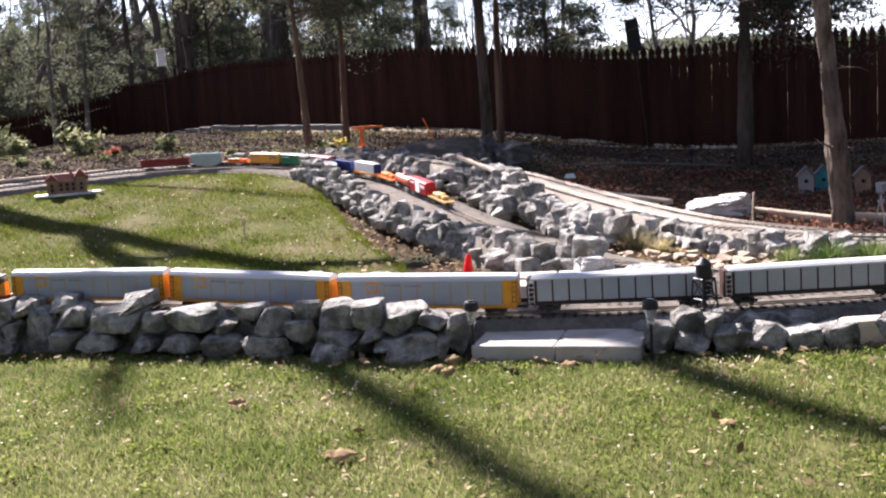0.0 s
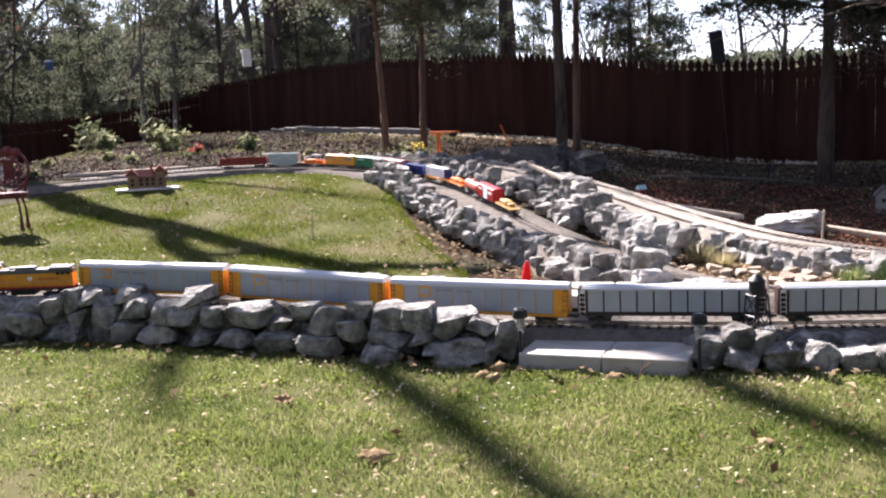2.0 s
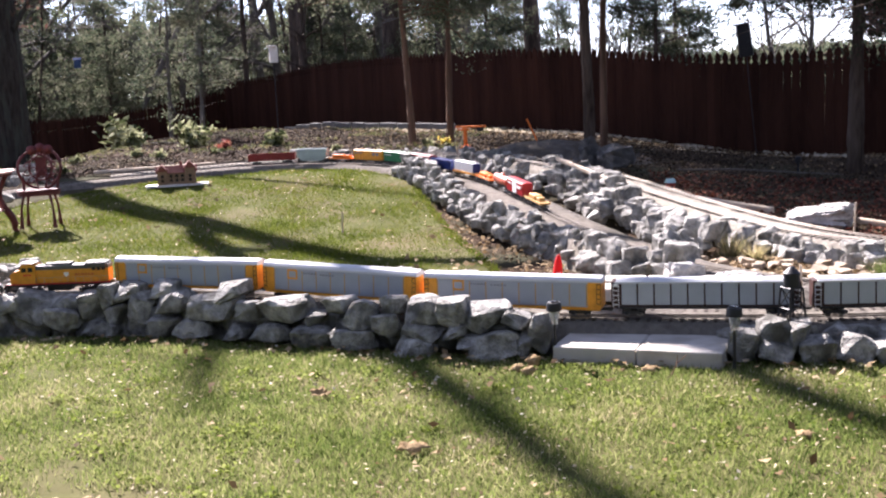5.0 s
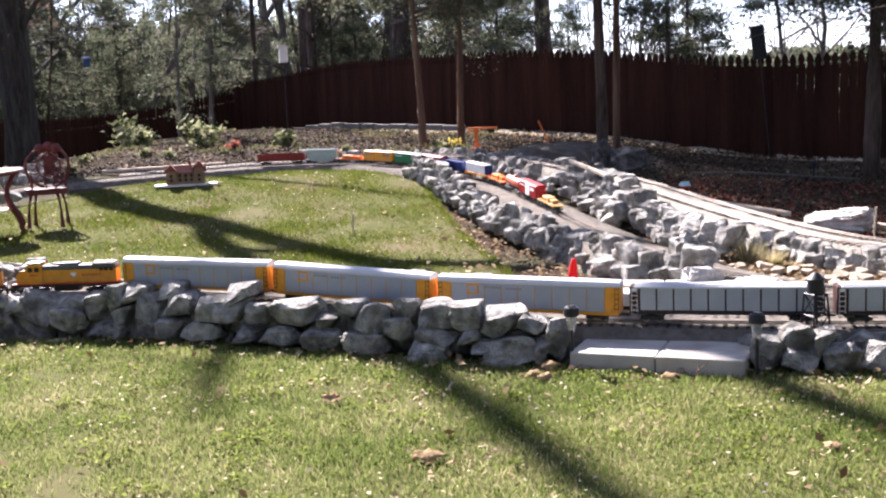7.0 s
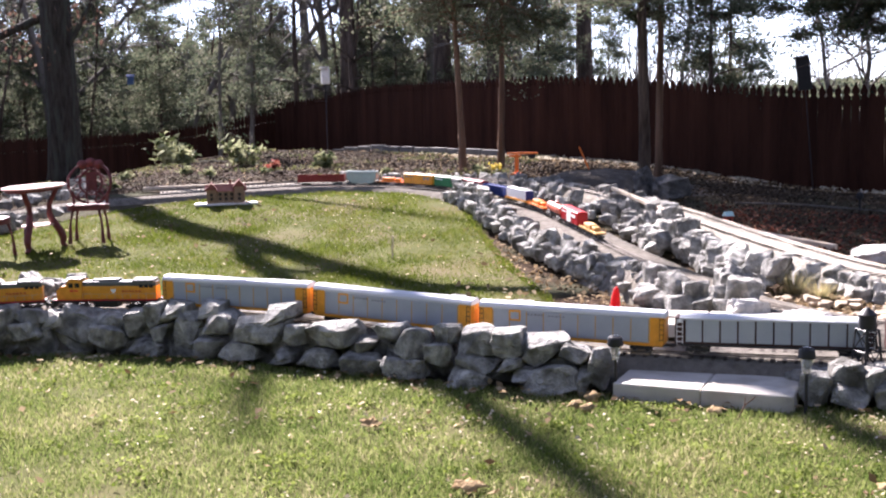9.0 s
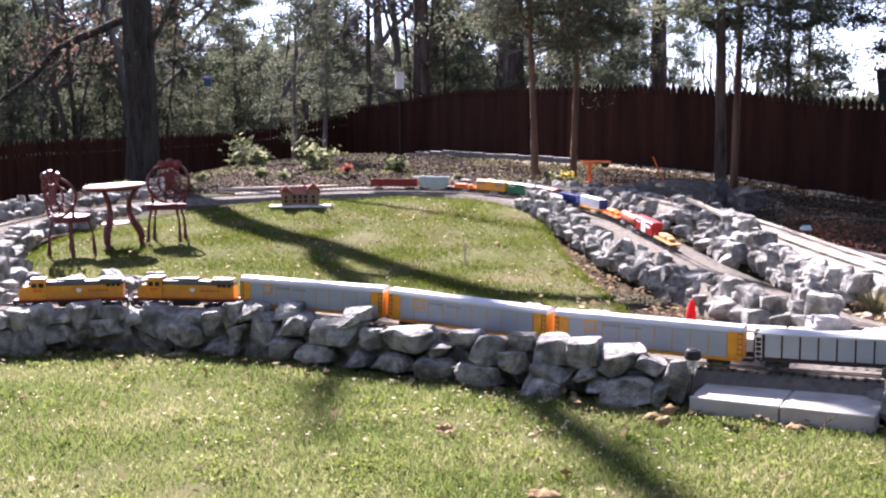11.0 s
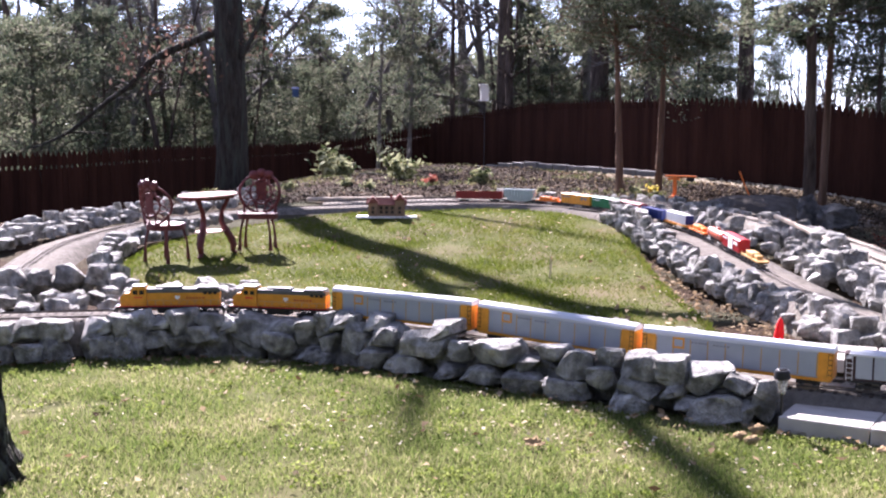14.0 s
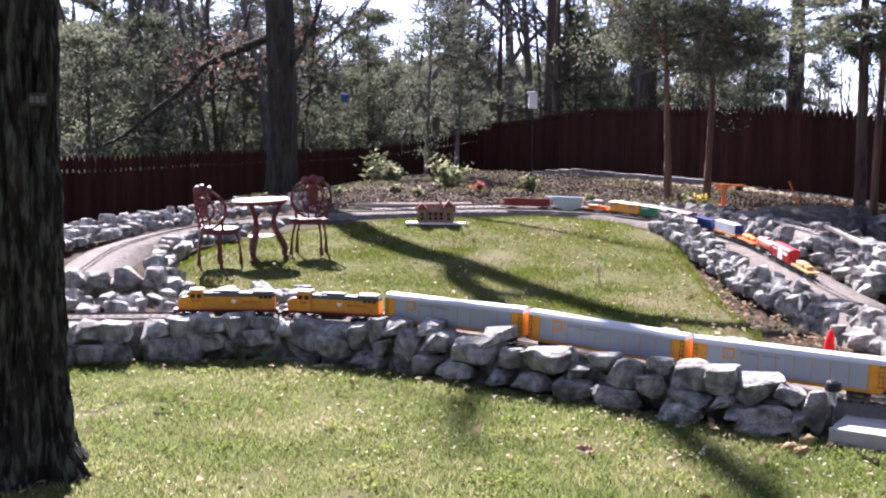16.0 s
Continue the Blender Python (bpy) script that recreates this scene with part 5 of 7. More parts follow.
def gondola(m, label, mat, L=0.405, high=0.10, load=None):
    th = thing("model_gondola", m, label, "model railcar", "cars of the loop train")
    b = Mesh()
    b.box((0, 0, 0.05), (L, 0.10, 0.012), bevel=0.002)
    part("floor", b, M_UNDER, th)
    b = Mesh()
    for s in (-1, 1):
        b.box((0, s * 0.049, 0.05 + (high - 0.04) / 2), (L, 0.005, high - 0.035))
        b.box((s * L / 2, 0, 0.05 + (high - 0.04) / 2), (0.005, 0.10, high - 0.035))
        for k in range(9):
            b.box((-L * 0.46 + L * 0.92 * k / 8, s * 0.053, 0.05 + (high - 0.04) / 2), (0.007, 0.005, high - 0.04))
    part("side", b, mat, th)
    if load:
        b = Mesh()
        b.box((0, 0, high - 0.012), (L * 0.96, 0.088, 0.035), bevel=0.012)
        part("load", b, load, th)
    for e in (-1, 1):
        truck(th, e * L * 0.34)
        coupler(th, e * (L / 2 + 0.015))
    return th


def tank_car(m, label, mat, L=0.405):
    th = thing("model_tank_car", m, label, "model railcar", "cars of the loop train")
    b = Mesh()
    b.lathe([(0.012, -L * 0.48), (0.035, -L * 0.465), (0.048, -L * 0.43), (0.05, -L * 0.4), (0.05, L * 0.4), (0.048, L * 0.43), (0.035, L * 0.465), (0.012, L * 0.48)], 20, (0, 0, 0.098), Matrix.Rotation(radians(90), 3, "Y"))
    tk = part("tank", b, mat, th, smooth=True)
    b = Mesh()
    b.lathe([(0.022, 0.14), (0.022, 0.163), (0.015, 0.168)], 14)
    part("dome", b, mat, tk)
    for x in (-L * 0.3, L * 0.3):
        b = Mesh()
        b.lathe([(0.0515, -0.004), (0.0515, 0.004)], 20, (x, 0, 0.098), Matrix.Rotation(radians(90), 3, "Y"))
        part("band", b, M_UNDER, tk)
    u = Mesh()
    body_box(u, L, 0.06, 0.036, 0.05)
    part("underframe", u, M_UNDER, th)
    for e in (-1, 1):
        truck(th, e * L * 0.34)
        coupler(th, e * (L / 2 + 0.015))
    return th


def container_car(m, label, L=0.405):
    th = thing("model_container_car", m, label, "model railcar", "cars of the loop train")
    b = Mesh()
    body_box(b, L, 0.10, 0.042, 0.062)
    for s in (-1, 1):
        for k in range(8):
            b.box((-L * 0.45 + L * 0.9 * k / 7, s * 0.051, 0.052), (0.01, 0.004, 0.024))
    part("flat_deck", b, M_UPY, th, "yellow flat deck")
    c = Mesh()
    body_box(c, L * 0.86, 0.092, 0.064, 0.168, 0.002)
    box = part("container", c, M_MARKING, th, "white container")
    for s in (-1, 1):
        c = Mesh()
        for k in range(16):
            c.box((-L * 0.41 + L * 0.82 * k / 15, s * 0.0465, 0.116), (0.006, 0.003, 0.094))
        part("corrugation", c, M_MARKING, box)
    c = Mesh()
    c.box((L * 0.432, 0, 0.116), (0.006, 0.09, 0.10), bevel=0.001)
    part("container_door", c, M_TBLUE, box, "blue container doors")
    for e in (-1, 1):
        truck(th, e * L * 0.34)
        coupler(th, e * (L / 2 + 0.015))
    return th


def flat_car(m, label, mat, L=0.405):
    th = thing("model_flat_car", m, label, "model railcar", "cars of the loop train")
    b = Mesh()
    body_box(b, L, 0.10, 0.044, 0.060)
    part("deck", b, mat, th)
    b = Mesh()
    b.box((-0.04, 0, 0.082), (0.16, 0.075, 0.045), bevel=0.008).box((0.09, 0, 0.078), (0.07, 0.06, 0.036), bevel=0.006)
    part("load", b, mat, th)
    for s in (-1, 1):
        for k in range(7):
            b = Mesh()
            b.tube([(-L * 0.45 + L * 0.9 * k / 6, s * 0.047, 0.06), (-L * 0.45 + L * 0.9 * k / 6, s * 0.047, 0.085)], 0.003, 4)
            part("side_stake", b, mat, th)
    for e in (-1, 1):
        truck(th, e * L * 0.34)
        coupler(th, e * (L / 2 + 0.015))
    return th


def on_track(line, s, wheelbase):
    """The pose of a car whose middle stands s metres along a track."""
    a, _ = along(line, s - wheelbase / 2)
    b, _ = along(line, s + wheelbase / 2)
    v = Vector(b) - Vector(a)
    yaw, rise = math.atan2(v.y, v.x), math.atan2(v.z, v.to_2d().length)
    mid = (Vector(a) + Vector(b)) / 2
    return pose(mid.x, mid.y, mid.z + 0.019, 0, -math.degrees(rise), math.degrees(yaw))


FRONT = shifted(NEAR, -0.09)
s = 5.79
for k in range(2):
    locomotive(on_track(FRONT, s + 0.33, 0.42), "yellow and grey model diesel locomotive on the near track")
    s += 0.70
for k in range(3):
    autorack(on_track(FRONT, s + 0.4775, 0.72), "silver model car carrier with yellow ends on the near track", k)
    s += 0.998
for k in range(3):
    coal_car(on_track(FRONT, s + 0.465, 0.70), "silver model coal car with dark ribs and brown ends")
    s += 0.972

s = 7.80
CARS = [
    (0.54, lambda m, n: gondola(m, "dark red-brown model gondola at the head of the loop train", M_TMAROON, n, high=0.13, load=M_TMAROON)),
    (0.36, lambda m, n: covered_hopper(m, "pale grey-green model hopper car on the loop track", M_TPALE, n, "cars of the loop train", M_TPALE)),
    (0.32, lambda m, n: flat_car(m, "orange model flat car with a load on the loop track", M_TORANGE, n)),
    (0.46, lambda m, n: boxcar(m, "yellow model boxcar on the loop track", M_UPY, M_TTAN, n, mark=M_MARK_DARK, seed=1)),
    (0.50, lambda m, n: boxcar(m, "green model boxcar with white lettering on the loop track", M_TGREEN, None, n, mark=M_MARKING, seed=2)),
    (0.52, lambda m, n: boxcar(m, "dark red model boxcar with white lettering on the loop track", M_TMAROON, None, n, mark=M_MARKING, seed=3)),
    (0.46, lambda m, n: gondola(m, "dark blue model gondola on the loop track", M_TBLUE, n, high=0.14, load=M_TBLUE)),
    (0.50, lambda m, n: container_car(m, "yellow model flat car with a white and blue container", n)),
    (0.40, lambda m, n: flat_car(m, "orange model flat car near the end of the loop train", M_TORANGE, n)),
    (0.40, lambda m, n: tank_car(m, "salmon red model tank car on the loop track", M_TSALMON, n)),
    (0.42, lambda m, n: boxcar(m, "bright red model boxcar with a white door band", M_TRED, None, n, door=M_MARKING, mark=M_MARKING, seed=4)),
    (0.42, lambda m, n: flat_car(m, "tan model flat car at the tail of the loop train", M_TTAN, n)),
]
for n, make in CARS:
    make(on_track(LOOP, s + n / 2, n * 0.68) @ Matrix.Diagonal((1, 0.9, 0.86, 1)), n)
    s += n + 0.04

# ---- trees and plants ----
M_LEAF = blade_material("evergreen_foliage", ((0.050, 0.070, 0.042), (0.118, 0.140, 0.082)), (0.20, 0.19, 0.14), 0.18, 0.5)
M_LEAF_DARK = blade_material("dark_evergreen_foliage", ((0.040, 0.058, 0.039), (0.098, 0.118, 0.072)), (0.16, 0.155, 0.11), 0.18, 0.45)
M_PINE = blade_material("dark_pine_needles", ((0.020, 0.030, 0.020), (0.050, 0.062, 0.036)), (0.075, 0.075, 0.050), 0.15, 0.2)
M_DRYLEAF = blade_material("dry_brown_leaves", ((0.062, 0.036, 0.028), (0.11, 0.064, 0.047)), (0.17, 0.115, 0.085), 0.3, 0.4)
# the palest leaf colour paints in the highlights on the darker olive leaves
M_SHRUB = blade_material("broad_evergreen_leaves", ((0.030, 0.046, 0.018), (0.13, 0.155, 0.058)), (0.56, 0.56, 0.34), 0.44, 0.3)
M_LITTER = blade_material("leaf_litter", ((0.085, 0.055, 0.028), (0.20, 0.135, 0.068)), (0.44, 0.34, 0.21), 0.35, 0.25)
M_TWIG = material("bare_twigs", (0.04, 0.033, 0.028), (0.12, 0.10, 0.085), 8, 0.95, 0.2, 40, island=0.3)


def cards(name, centres, length_, width_, mat, rng, flat=0.0, up=None):
    """Many small pointed leaves, each four corners, in one mesh."""
    n = len(centres)
    c = np.asarray(centres, float)
    u = rng.normal(size=(n, 3))
    u[:, 2] *= 1 - flat
    if up is not None:
        u += np.asarray(up)
    u /= np.linalg.norm(u, axis=1)[:, None]
    w = rng.normal(size=(n, 3))
    w[:, 2] *= 1 - flat
    w -= u * (u * w).sum(1)[:, None]
    w /= np.linalg.norm(w, axis=1)[:, None]
    a = length_ * rng.uniform(0.6, 1.3, n)[:, None] * 0.5
    b = width_ * rng.uniform(0.6, 1.3, n)[:, None] * 0.5
    bend = np.cross(u, w) * a * rng.uniform(-0.5, 0.5, n)[:, None]
    v = np.stack([c - u * a, c + w * b + bend, c + u * a, c - w * b + bend], 1).reshape(-1, 3)
    me = bpy.data.meshes.new(name)
    me.vertices.add(4 * n)
    me.vertices.foreach_set("co", v.ravel())
    me.loops.add(4 * n)
    me.loops.foreach_set("vertex_index", np.arange(4 * n, dtype=np.int32))
    me.polygons.add(n)
    me.polygons.foreach_set("loop_start", np.arange(0, 4 * n, 4, dtype=np.int32))
    me.update(calc_edges=True)
    me.validate()
    me.materials.append(mat)
    return me


def branch(rng, p, d, total, n=6, droop=0.0, wander=0.12):
    """A wandering line of points from p along d."""
    pts, d = [np.array(p, float)], np.array(d, float)
    for k in range(n):
        d = d + rng.normal(size=3) * wander + np.array((0, 0, -droop))
        d /= np.linalg.norm(d)
        pts.append(pts[-1] + d * total / n)
    return pts


def evergreen(seed, height, r0, crown_from, reach, limbs, sprays, per, leaf, mat, bark, lean=(0, 0), top=1.0, dead=0.35, cone=0.4, rough=0.0, rise=(-0.05, 0.45)):
    """Trunk (with limbs) and crown of a cedar-like tree, as two meshes."""
    rng = np.random.default_rng(seed)
    wood = Mesh()
    pts = [np.array((lean[0] * t + 0.05 * math.sin(3 * t + seed) * height * 0.12 * t, lean[1] * t + 0.04 * math.cos(2.3 * t + seed) * t, height * t)) for t in np.linspace(0, 1, 12)]
    pts[0][2] = -0.12
    radii = [r0 * (1.15 - 0.15 * min(1, k / 2)) * (1 + 0.06 * math.sin(k * 2.1 + seed)) * (1 - 0.8 * (k / 11)) for k in range(12)]
    if rough:
        wood.bark(pts, radii, 22, 80, rough, seed)
    else:
        wood.tube(pts, radii, 10)
    line = np.array(pts)
    centres = []
    for k in range(limbs):
        t = crown_from + (1 - crown_from) * (k + rng.random()) / limbs
        i = min(int(t * 11), 10)
        p = line[i] + (line[i + 1] - line[i]) * (t * 11 - i)
        a = rng.uniform(0, 2 * math.pi)
        shape = (1 - cone * ((t - crown_from) / (1 - crown_from)) ** 1.6) * top
        L = reach * shape * rng.uniform(0.55, 1.1)
        b = branch(rng, p, (math.cos(a), math.sin(a), rng.uniform(*rise)), L, 6, 0.03, 0.16)
        wood.tube(b, [r0 * 0.20 * (1 - 0.85 * j / 6) + 0.003 for j in range(7)], 5, False)
        for s in range(sprays):
            q = rng.uniform(0.3, 1.0)
            j = min(int(q * 6), 5)
            c = b[j] + (b[j + 1] - b[j]) * (q * 6 - j)
            o = rng.normal(size=3) * np.array((0.16, 0.16, 0.09)) * L
            e = c + o
            if s % 3 == 0:
                wood.tube([c, (c + e) / 2 + (0, 0, 0.02), e], [0.006, 0.004, 0.002], 3, False)
            centres.append(e + rng.normal(size=(per, 3)) * np.array((0.10, 0.10, 0.055)) * (0.6 + 0.5 * reach / 1.5))
    for k in range(int(limbs * dead)):
        t = rng.uniform(crown_from * 0.45, crown_from)
        i = min(int(t * 11), 10)
        a = rng.uniform(0, 2 * math.pi)
        wood.tube(branch(rng, line[i], (math.cos(a), math.sin(a), 0.2), reach * rng.uniform(0.15, 0.5), 4, 0.02, 0.2), [0.010, 0.008, 0.006, 0.004, 0.002], 4, False)
    return wood.data("trunk", bark, True), cards("crown", np.concatenate(centres), leaf, leaf * 0.42, mat, rng)


def bare_tree(seed, height, r0, forks=9, lean=(0.0, 0.0)):
    rng = np.random.default_rng(seed)
    wood = Mesh()

    def grow(p, d, L, r, depth):
        b = branch(rng, p, d, L, 6, -0.02, 0.10 + 0.04 * depth)
        wood.tube(b, [r * (1 - 0.55 * j / 6) for j in range(7)], 7 if depth == 0 else 4 if depth < 2 else 3, False)
        if depth >= 3:
            return
        for k in range(forks if depth == 0 else 6):
            q = rng.uniform(0.3 if depth == 0 else 0.15, 1.0)
            j = min(int(q * 6), 5)
            c = b[j] + (b[j + 1] - b[j]) * (q * 6 - j)
            e = np.array(d) * 0.7 + rng.normal(size=3) * np.array((0.7, 0.7, 0.35))
            grow(c, e / np.linalg.norm(e), L * rng.uniform(0.3, 0.55), r * (0.42 if depth == 0 else 0.5), depth + 1)

    grow((0, 0, -0.1), (lean[0], lean[1], 1), height * 0.75, r0, 0)
    return wood.data("trunk", M_BARK_GREY, True)


def place_tree(name, trunk, crown, m, label, category="tree", group="", scale=1.0):
    th = thing(name, m @ Matrix.Diagonal((scale, scale, scale, 1)), label, category, group)
    part("trunk", trunk, None, th)
    if crown is not None:
        part("crown", crown, None, th)
    return th


# slim cedars inside the fence
yard_cedars = []
for seed, x, y, r, h, reach, lean, lab in ((1, -2.44, 15.73, 0.048, 4.1, 1.45, (-0.2, 0.1), "slim cedar with rough grey-brown bark and a high thin crown"),
                                    (2, -1.95, 15.92, 0.047, 4.0, 1.4, (0.1, 0.0), "slim cedar with sunlit reddish bark beside its twin"),
                                    (3, 0.01, 13.1, 0.060, 7.2, 1.0, (-0.1, 0.0), "cedar with dark furrowed trunk by an upright boulder"),
                                    (4, 0.16, 14.3, 0.043, 7.2, 1.15, (0.18, 0.1), "slim cedar with thin trunk behind a thicker one"),
                                    (5, 2.84, 12.9, 0.08, 5.2, 2.3, (0.1, 0.0), "cedar with straight dark trunk on the mulch")):
    tall = h > 6
    # upper crowns stand out of view and are sized by the shade they cast
    tr, cr = evergreen(seed, h, r, (0.62 if seed == 3 else 0.36) if tall else 0.36 if seed == 5 else 0.40, reach, 62 if tall else 52 if seed == 5 else 46, 11, 60 if seed == 5 else 26, 0.052, M_PINE if seed == 5 else M_LEAF, M_BARK if seed in (3, 5) else M_BARK_RED, lean, dead=0.0, cone=-0.5 if tall else 0.4, rough=0.16, rise=(-0.22, 0.15) if seed == 5 else (-0.05, 0.45))
    tree = place_tree("cedar_tree", tr, cr, pose(x, y, gz(x, y)), lab, group="cedars before the fence")
    yard_cedars.append(tree)


def bough(tree, rng, a, z, L, mat, n=26):
    """A low spreading bough, heavy with needles."""
    a = radians(a)
    line = branch(rng, (0.03, 0, z - 0.2), (math.cos(a), math.sin(a), 0.08), L, 7, 0.025, 0.10)
    wood, tips = Mesh(), []
    wood.tube(line, [0.020 * (1 - 0.11 * k) for k in range(8)], 6, False)
    for k in range(n):
        q = rng.uniform(0.22, 1.0) * 7
        j = min(int(q), 6)
        c = line[j] + (line[j + 1] - line[j]) * (q - j)
        s = rng.choice((-1, 1))
        d = np.array((math.cos(a) * 0.6 - s * math.sin(a), math.sin(a) * 0.6 + s * math.cos(a), rng.uniform(-0.25, 0.15)))
        e = branch(rng, c, d, rng.uniform(0.18, 0.42), 3, 0.04, 0.15)
        wood.tube(e, [0.006, 0.005, 0.004, 0.002], 4, False)
        for p in e[1:]:
            tips.append(p + rng.normal(size=(16, 3)) * np.array((0.045, 0.045, 0.028)))
    b = part("bough", wood, M_BARK, tree)
    part("needles", cards("needles", np.concatenate(tips), 0.075, 0.016, mat, rng, flat=0.3), None, b)


rng = np.random.default_rng(15)
for a, z, L in ((182, 2.30, 1.5), (196, 2.02, 1.1), (165, 2.12, 1.4), (172, 2.45, 1.8), (205, 2.25, 1.6), (5, 2.2, 1.3), (20, 2.4, 1.5), (340, 2.05, 1.0), (350, 2.35, 1.6), (140, 2.3, 1.2), (230, 2.4, 1.0), (40, 2.1, 1.0)):
    bough(yard_cedars[4], rng, a, z, L, M_PINE)
for k, low, n in ((0, 2.4, 5), (1, 2.35, 5), (2, 2.15, 9), (3, 2.2, 8)):
    for i in range(n):
        bough(yard_cedars[k], rng, i * 137 + 40 * k, low + 0.09 * i, rng.uniform(0.7, 1.3), M_LEAF, 18)
tr, cr = evergreen(6, 6.5, 0.066, 0.31, 1.5, 24, 6, 26, 0.08, M_DRYLEAF, M_OAK_PALE, (-0.55, 0.2), rough=0.34)
place_tree("oak_tree", tr, cr, pose(2.66, 8.74, gz(2.66, 8.74) - 0.02), "leaning young oak with pale rough bark and dry leaves")


# the tall forked tree at the back of the garden, and its limbs
def tall_tree():
    th = thing("tall_tree", pose(0, 0, 0), "tall forked tree with broad dark trunk and bare limbs", "tree")
    m = Mesh()
    g = gz(-9.05, 17.15)
    # above the view, trunk and limbs are bent to cast the lawn's shadows
    m.tube([(-9.08, 17.2, g - 0.2), (-9.06, 17.17, g + 0.15), (-9.0, 17.1, 1.4), (-9.0, 17.0, 3.3), (-9.08, 17, 4.8), (-8.95, 17, 5.9), (-8.6, 17, 6.5), (-8.3, 17, 6.8), (-8.16, 17, 7.0), (-7.96, 17, 7.46), (-7.81, 17, 7.84), (-7.66, 17, 8.24), (-7.5, 17, 9.4), (-7.3, 17, 11.1), (-7.45, 17, 12.0), (-7.6, 17, 13.6)],
           [0.36, 0.28, 0.245, 0.235, 0.22, 0.205, 0.18, 0.165, 0.15, 0.145, 0.145, 0.14, 0.14, 0.13, 0.11, 0.07], 14)
    part("trunk", m, M_OAK, th, smooth=True)
    limbs = (
        ([(-8.2, 17, 6.85), (-8.4, 17, 7.1), (-8.5, 17, 7.44), (-8.5, 17, 7.9), (-8.58, 17, 9.2), (-8.7, 17, 10.6), (-8.83, 17, 11.6), (-8.99, 17, 12.4), (-9.2, 17, 14.2)], 0.155),
        ([(-8.5, 17, 7.72), (-8.3, 17, 7.82), (-8.1, 17, 7.82), (-7.8, 17, 7.86)], 0.085),
        ([(-7.72, 17, 8.05), (-7.5, 17, 8.32), (-7.3, 17, 8.40), (-6.9, 17, 8.42), (-6.28, 17, 8.34), (-5.4, 16.9, 8.6)], 0.13),
        ([(-8.62, 17, 9.6), (-9.1, 17, 10.1), (-9.61, 17, 10.6), (-9.84, 17, 11.1), (-10.1, 17, 11.7)], 0.10),
        ([(-8.92, 17, 3.5), (-7.8, 17, 4.5), (-7.0, 17, 5.0), (-6.0, 17, 5.9), (-5.0, 17, 6.5)], 0.06),
        ([(-8.97, 17.02, 3.0), (-9.6, 16.95, 2.75), (-10.3, 16.85, 2.45), (-10.7, 16.8, 2.05), (-11.2, 16.7, 1.7), (-11.8, 16.6, 1.25), (-12.4, 16.5, 1.0)], 0.075),
        ([(-8.98, 17, 2.2), (-8.4, 17, 3.1), (-8.1, 17.1, 4.2)], 0.05),
    )
    rng = np.random.default_rng(8)
    for pts, r in limbs:
        q = Mesh()
        line = spline(pts, 4)
        q.tube(line, [r * (1 - (0.3 if r > 0.12 else 0.75) * k / (len(line) - 1)) for k in range(len(line))], 8)
        for k in range(14):
            i = rng.integers(len(line) // 4, len(line))
            d = rng.normal(size=3)
            d /= np.linalg.norm(d)
            b = branch(rng, line[i], d, rng.uniform(0.4, 1.1), 5, 0.0, 0.2)
            q.tube(b, [r * 0.2, r * 0.17, r * 0.14, r * 0.1, r * 0.07, 0.003], 4, False)
        part("limb", q, M_OAK, th, smooth=True)
    c = [np.array(p) + rng.normal(size=(60, 3)) * 0.22 for p in ((-10.2, 16.8, 2.55), (-10.6, 16.8, 2.35), (-9.8, 16.9, 2.8), (-9.35, 16.9, 2.35), (-8.6, 17.0, 2.9))]
    part("leaves", cards("leaves", np.concatenate(c), 0.09, 0.05, M_DRYLEAF, rng), None, th, "clinging dry red-brown leaves")
    return th


tall_tree()

# the near oak trunk beside the lawn
th = thing("near_oak_tree", pose(-3.285, 3.74, 0), "broad near oak trunk with deeply furrowed lichen-spotted bark", "tree")
rng = np.random.default_rng(5)
v, f = [], []
NA, NZ = 132, 190
for j in range(NZ):
    z = -0.15 + 5.5 * j / (NZ - 1)
    r = 0.175 + 0.09 * math.exp(-max(z, 0) / 0.18) - 0.004 * z
    for k in range(NA):
        a = 2 * math.pi * k / NA
        bend = noise.noise((math.cos(a) * 2, math.sin(a) * 2, z * 2.2))
        ridge = abs(math.sin(a * 10 + 4.5 * bend)) ** 0.7
        plate = noise.noise((math.cos(a) * 9, math.sin(a) * 9, z * 5.5))
        flake = noise.noise((math.cos(a) * 24, math.sin(a) * 24, z * 14))
        root = 0.05 * math.exp(-max(z, 0) / 0.15) * math.cos(a * 5)
        q = r + 0.036 * (ridge - 0.65) + 0.016 * plate + 0.009 * flake + root
        v.append((q * math.cos(a), q * math.sin(a), z))
f = [(j * NA + k, j * NA + (k + 1) % NA, (j + 1) * NA + (k + 1) % NA, (j + 1) * NA + k) for j in range(NZ - 1) for k in range(NA)]
q = Mesh()
q.add(v, f)
part("trunk", q, M_OAK_NEAR, th, smooth=True)
for k in range(5):
    a = 2 * math.pi * k / 5
    q = Mesh()
    q.tube([(0.12 * math.cos(a), 0.12 * math.sin(a), 0.20), (0.22 * math.cos(a), 0.22 * math.sin(a), 0.05), (0.32 * math.cos(a + 0.1), 0.32 * math.sin(a + 0.1), -0.03)], [0.07, 0.055, 0.03], 8)
    part("root", q, M_OAK_NEAR, th, smooth=True)
q = Mesh()
q.box((0, 0, 0), (0.16, 0.012, 0.5), bevel=0.002)
ob = part("notice_board", q, M_WHITE)
ob.matrix_basis = pose(-3.36, 3.535, 1.80, 0, 0, 30)
tagged(ob, "plain white board fixed to the oak trunk", "board")

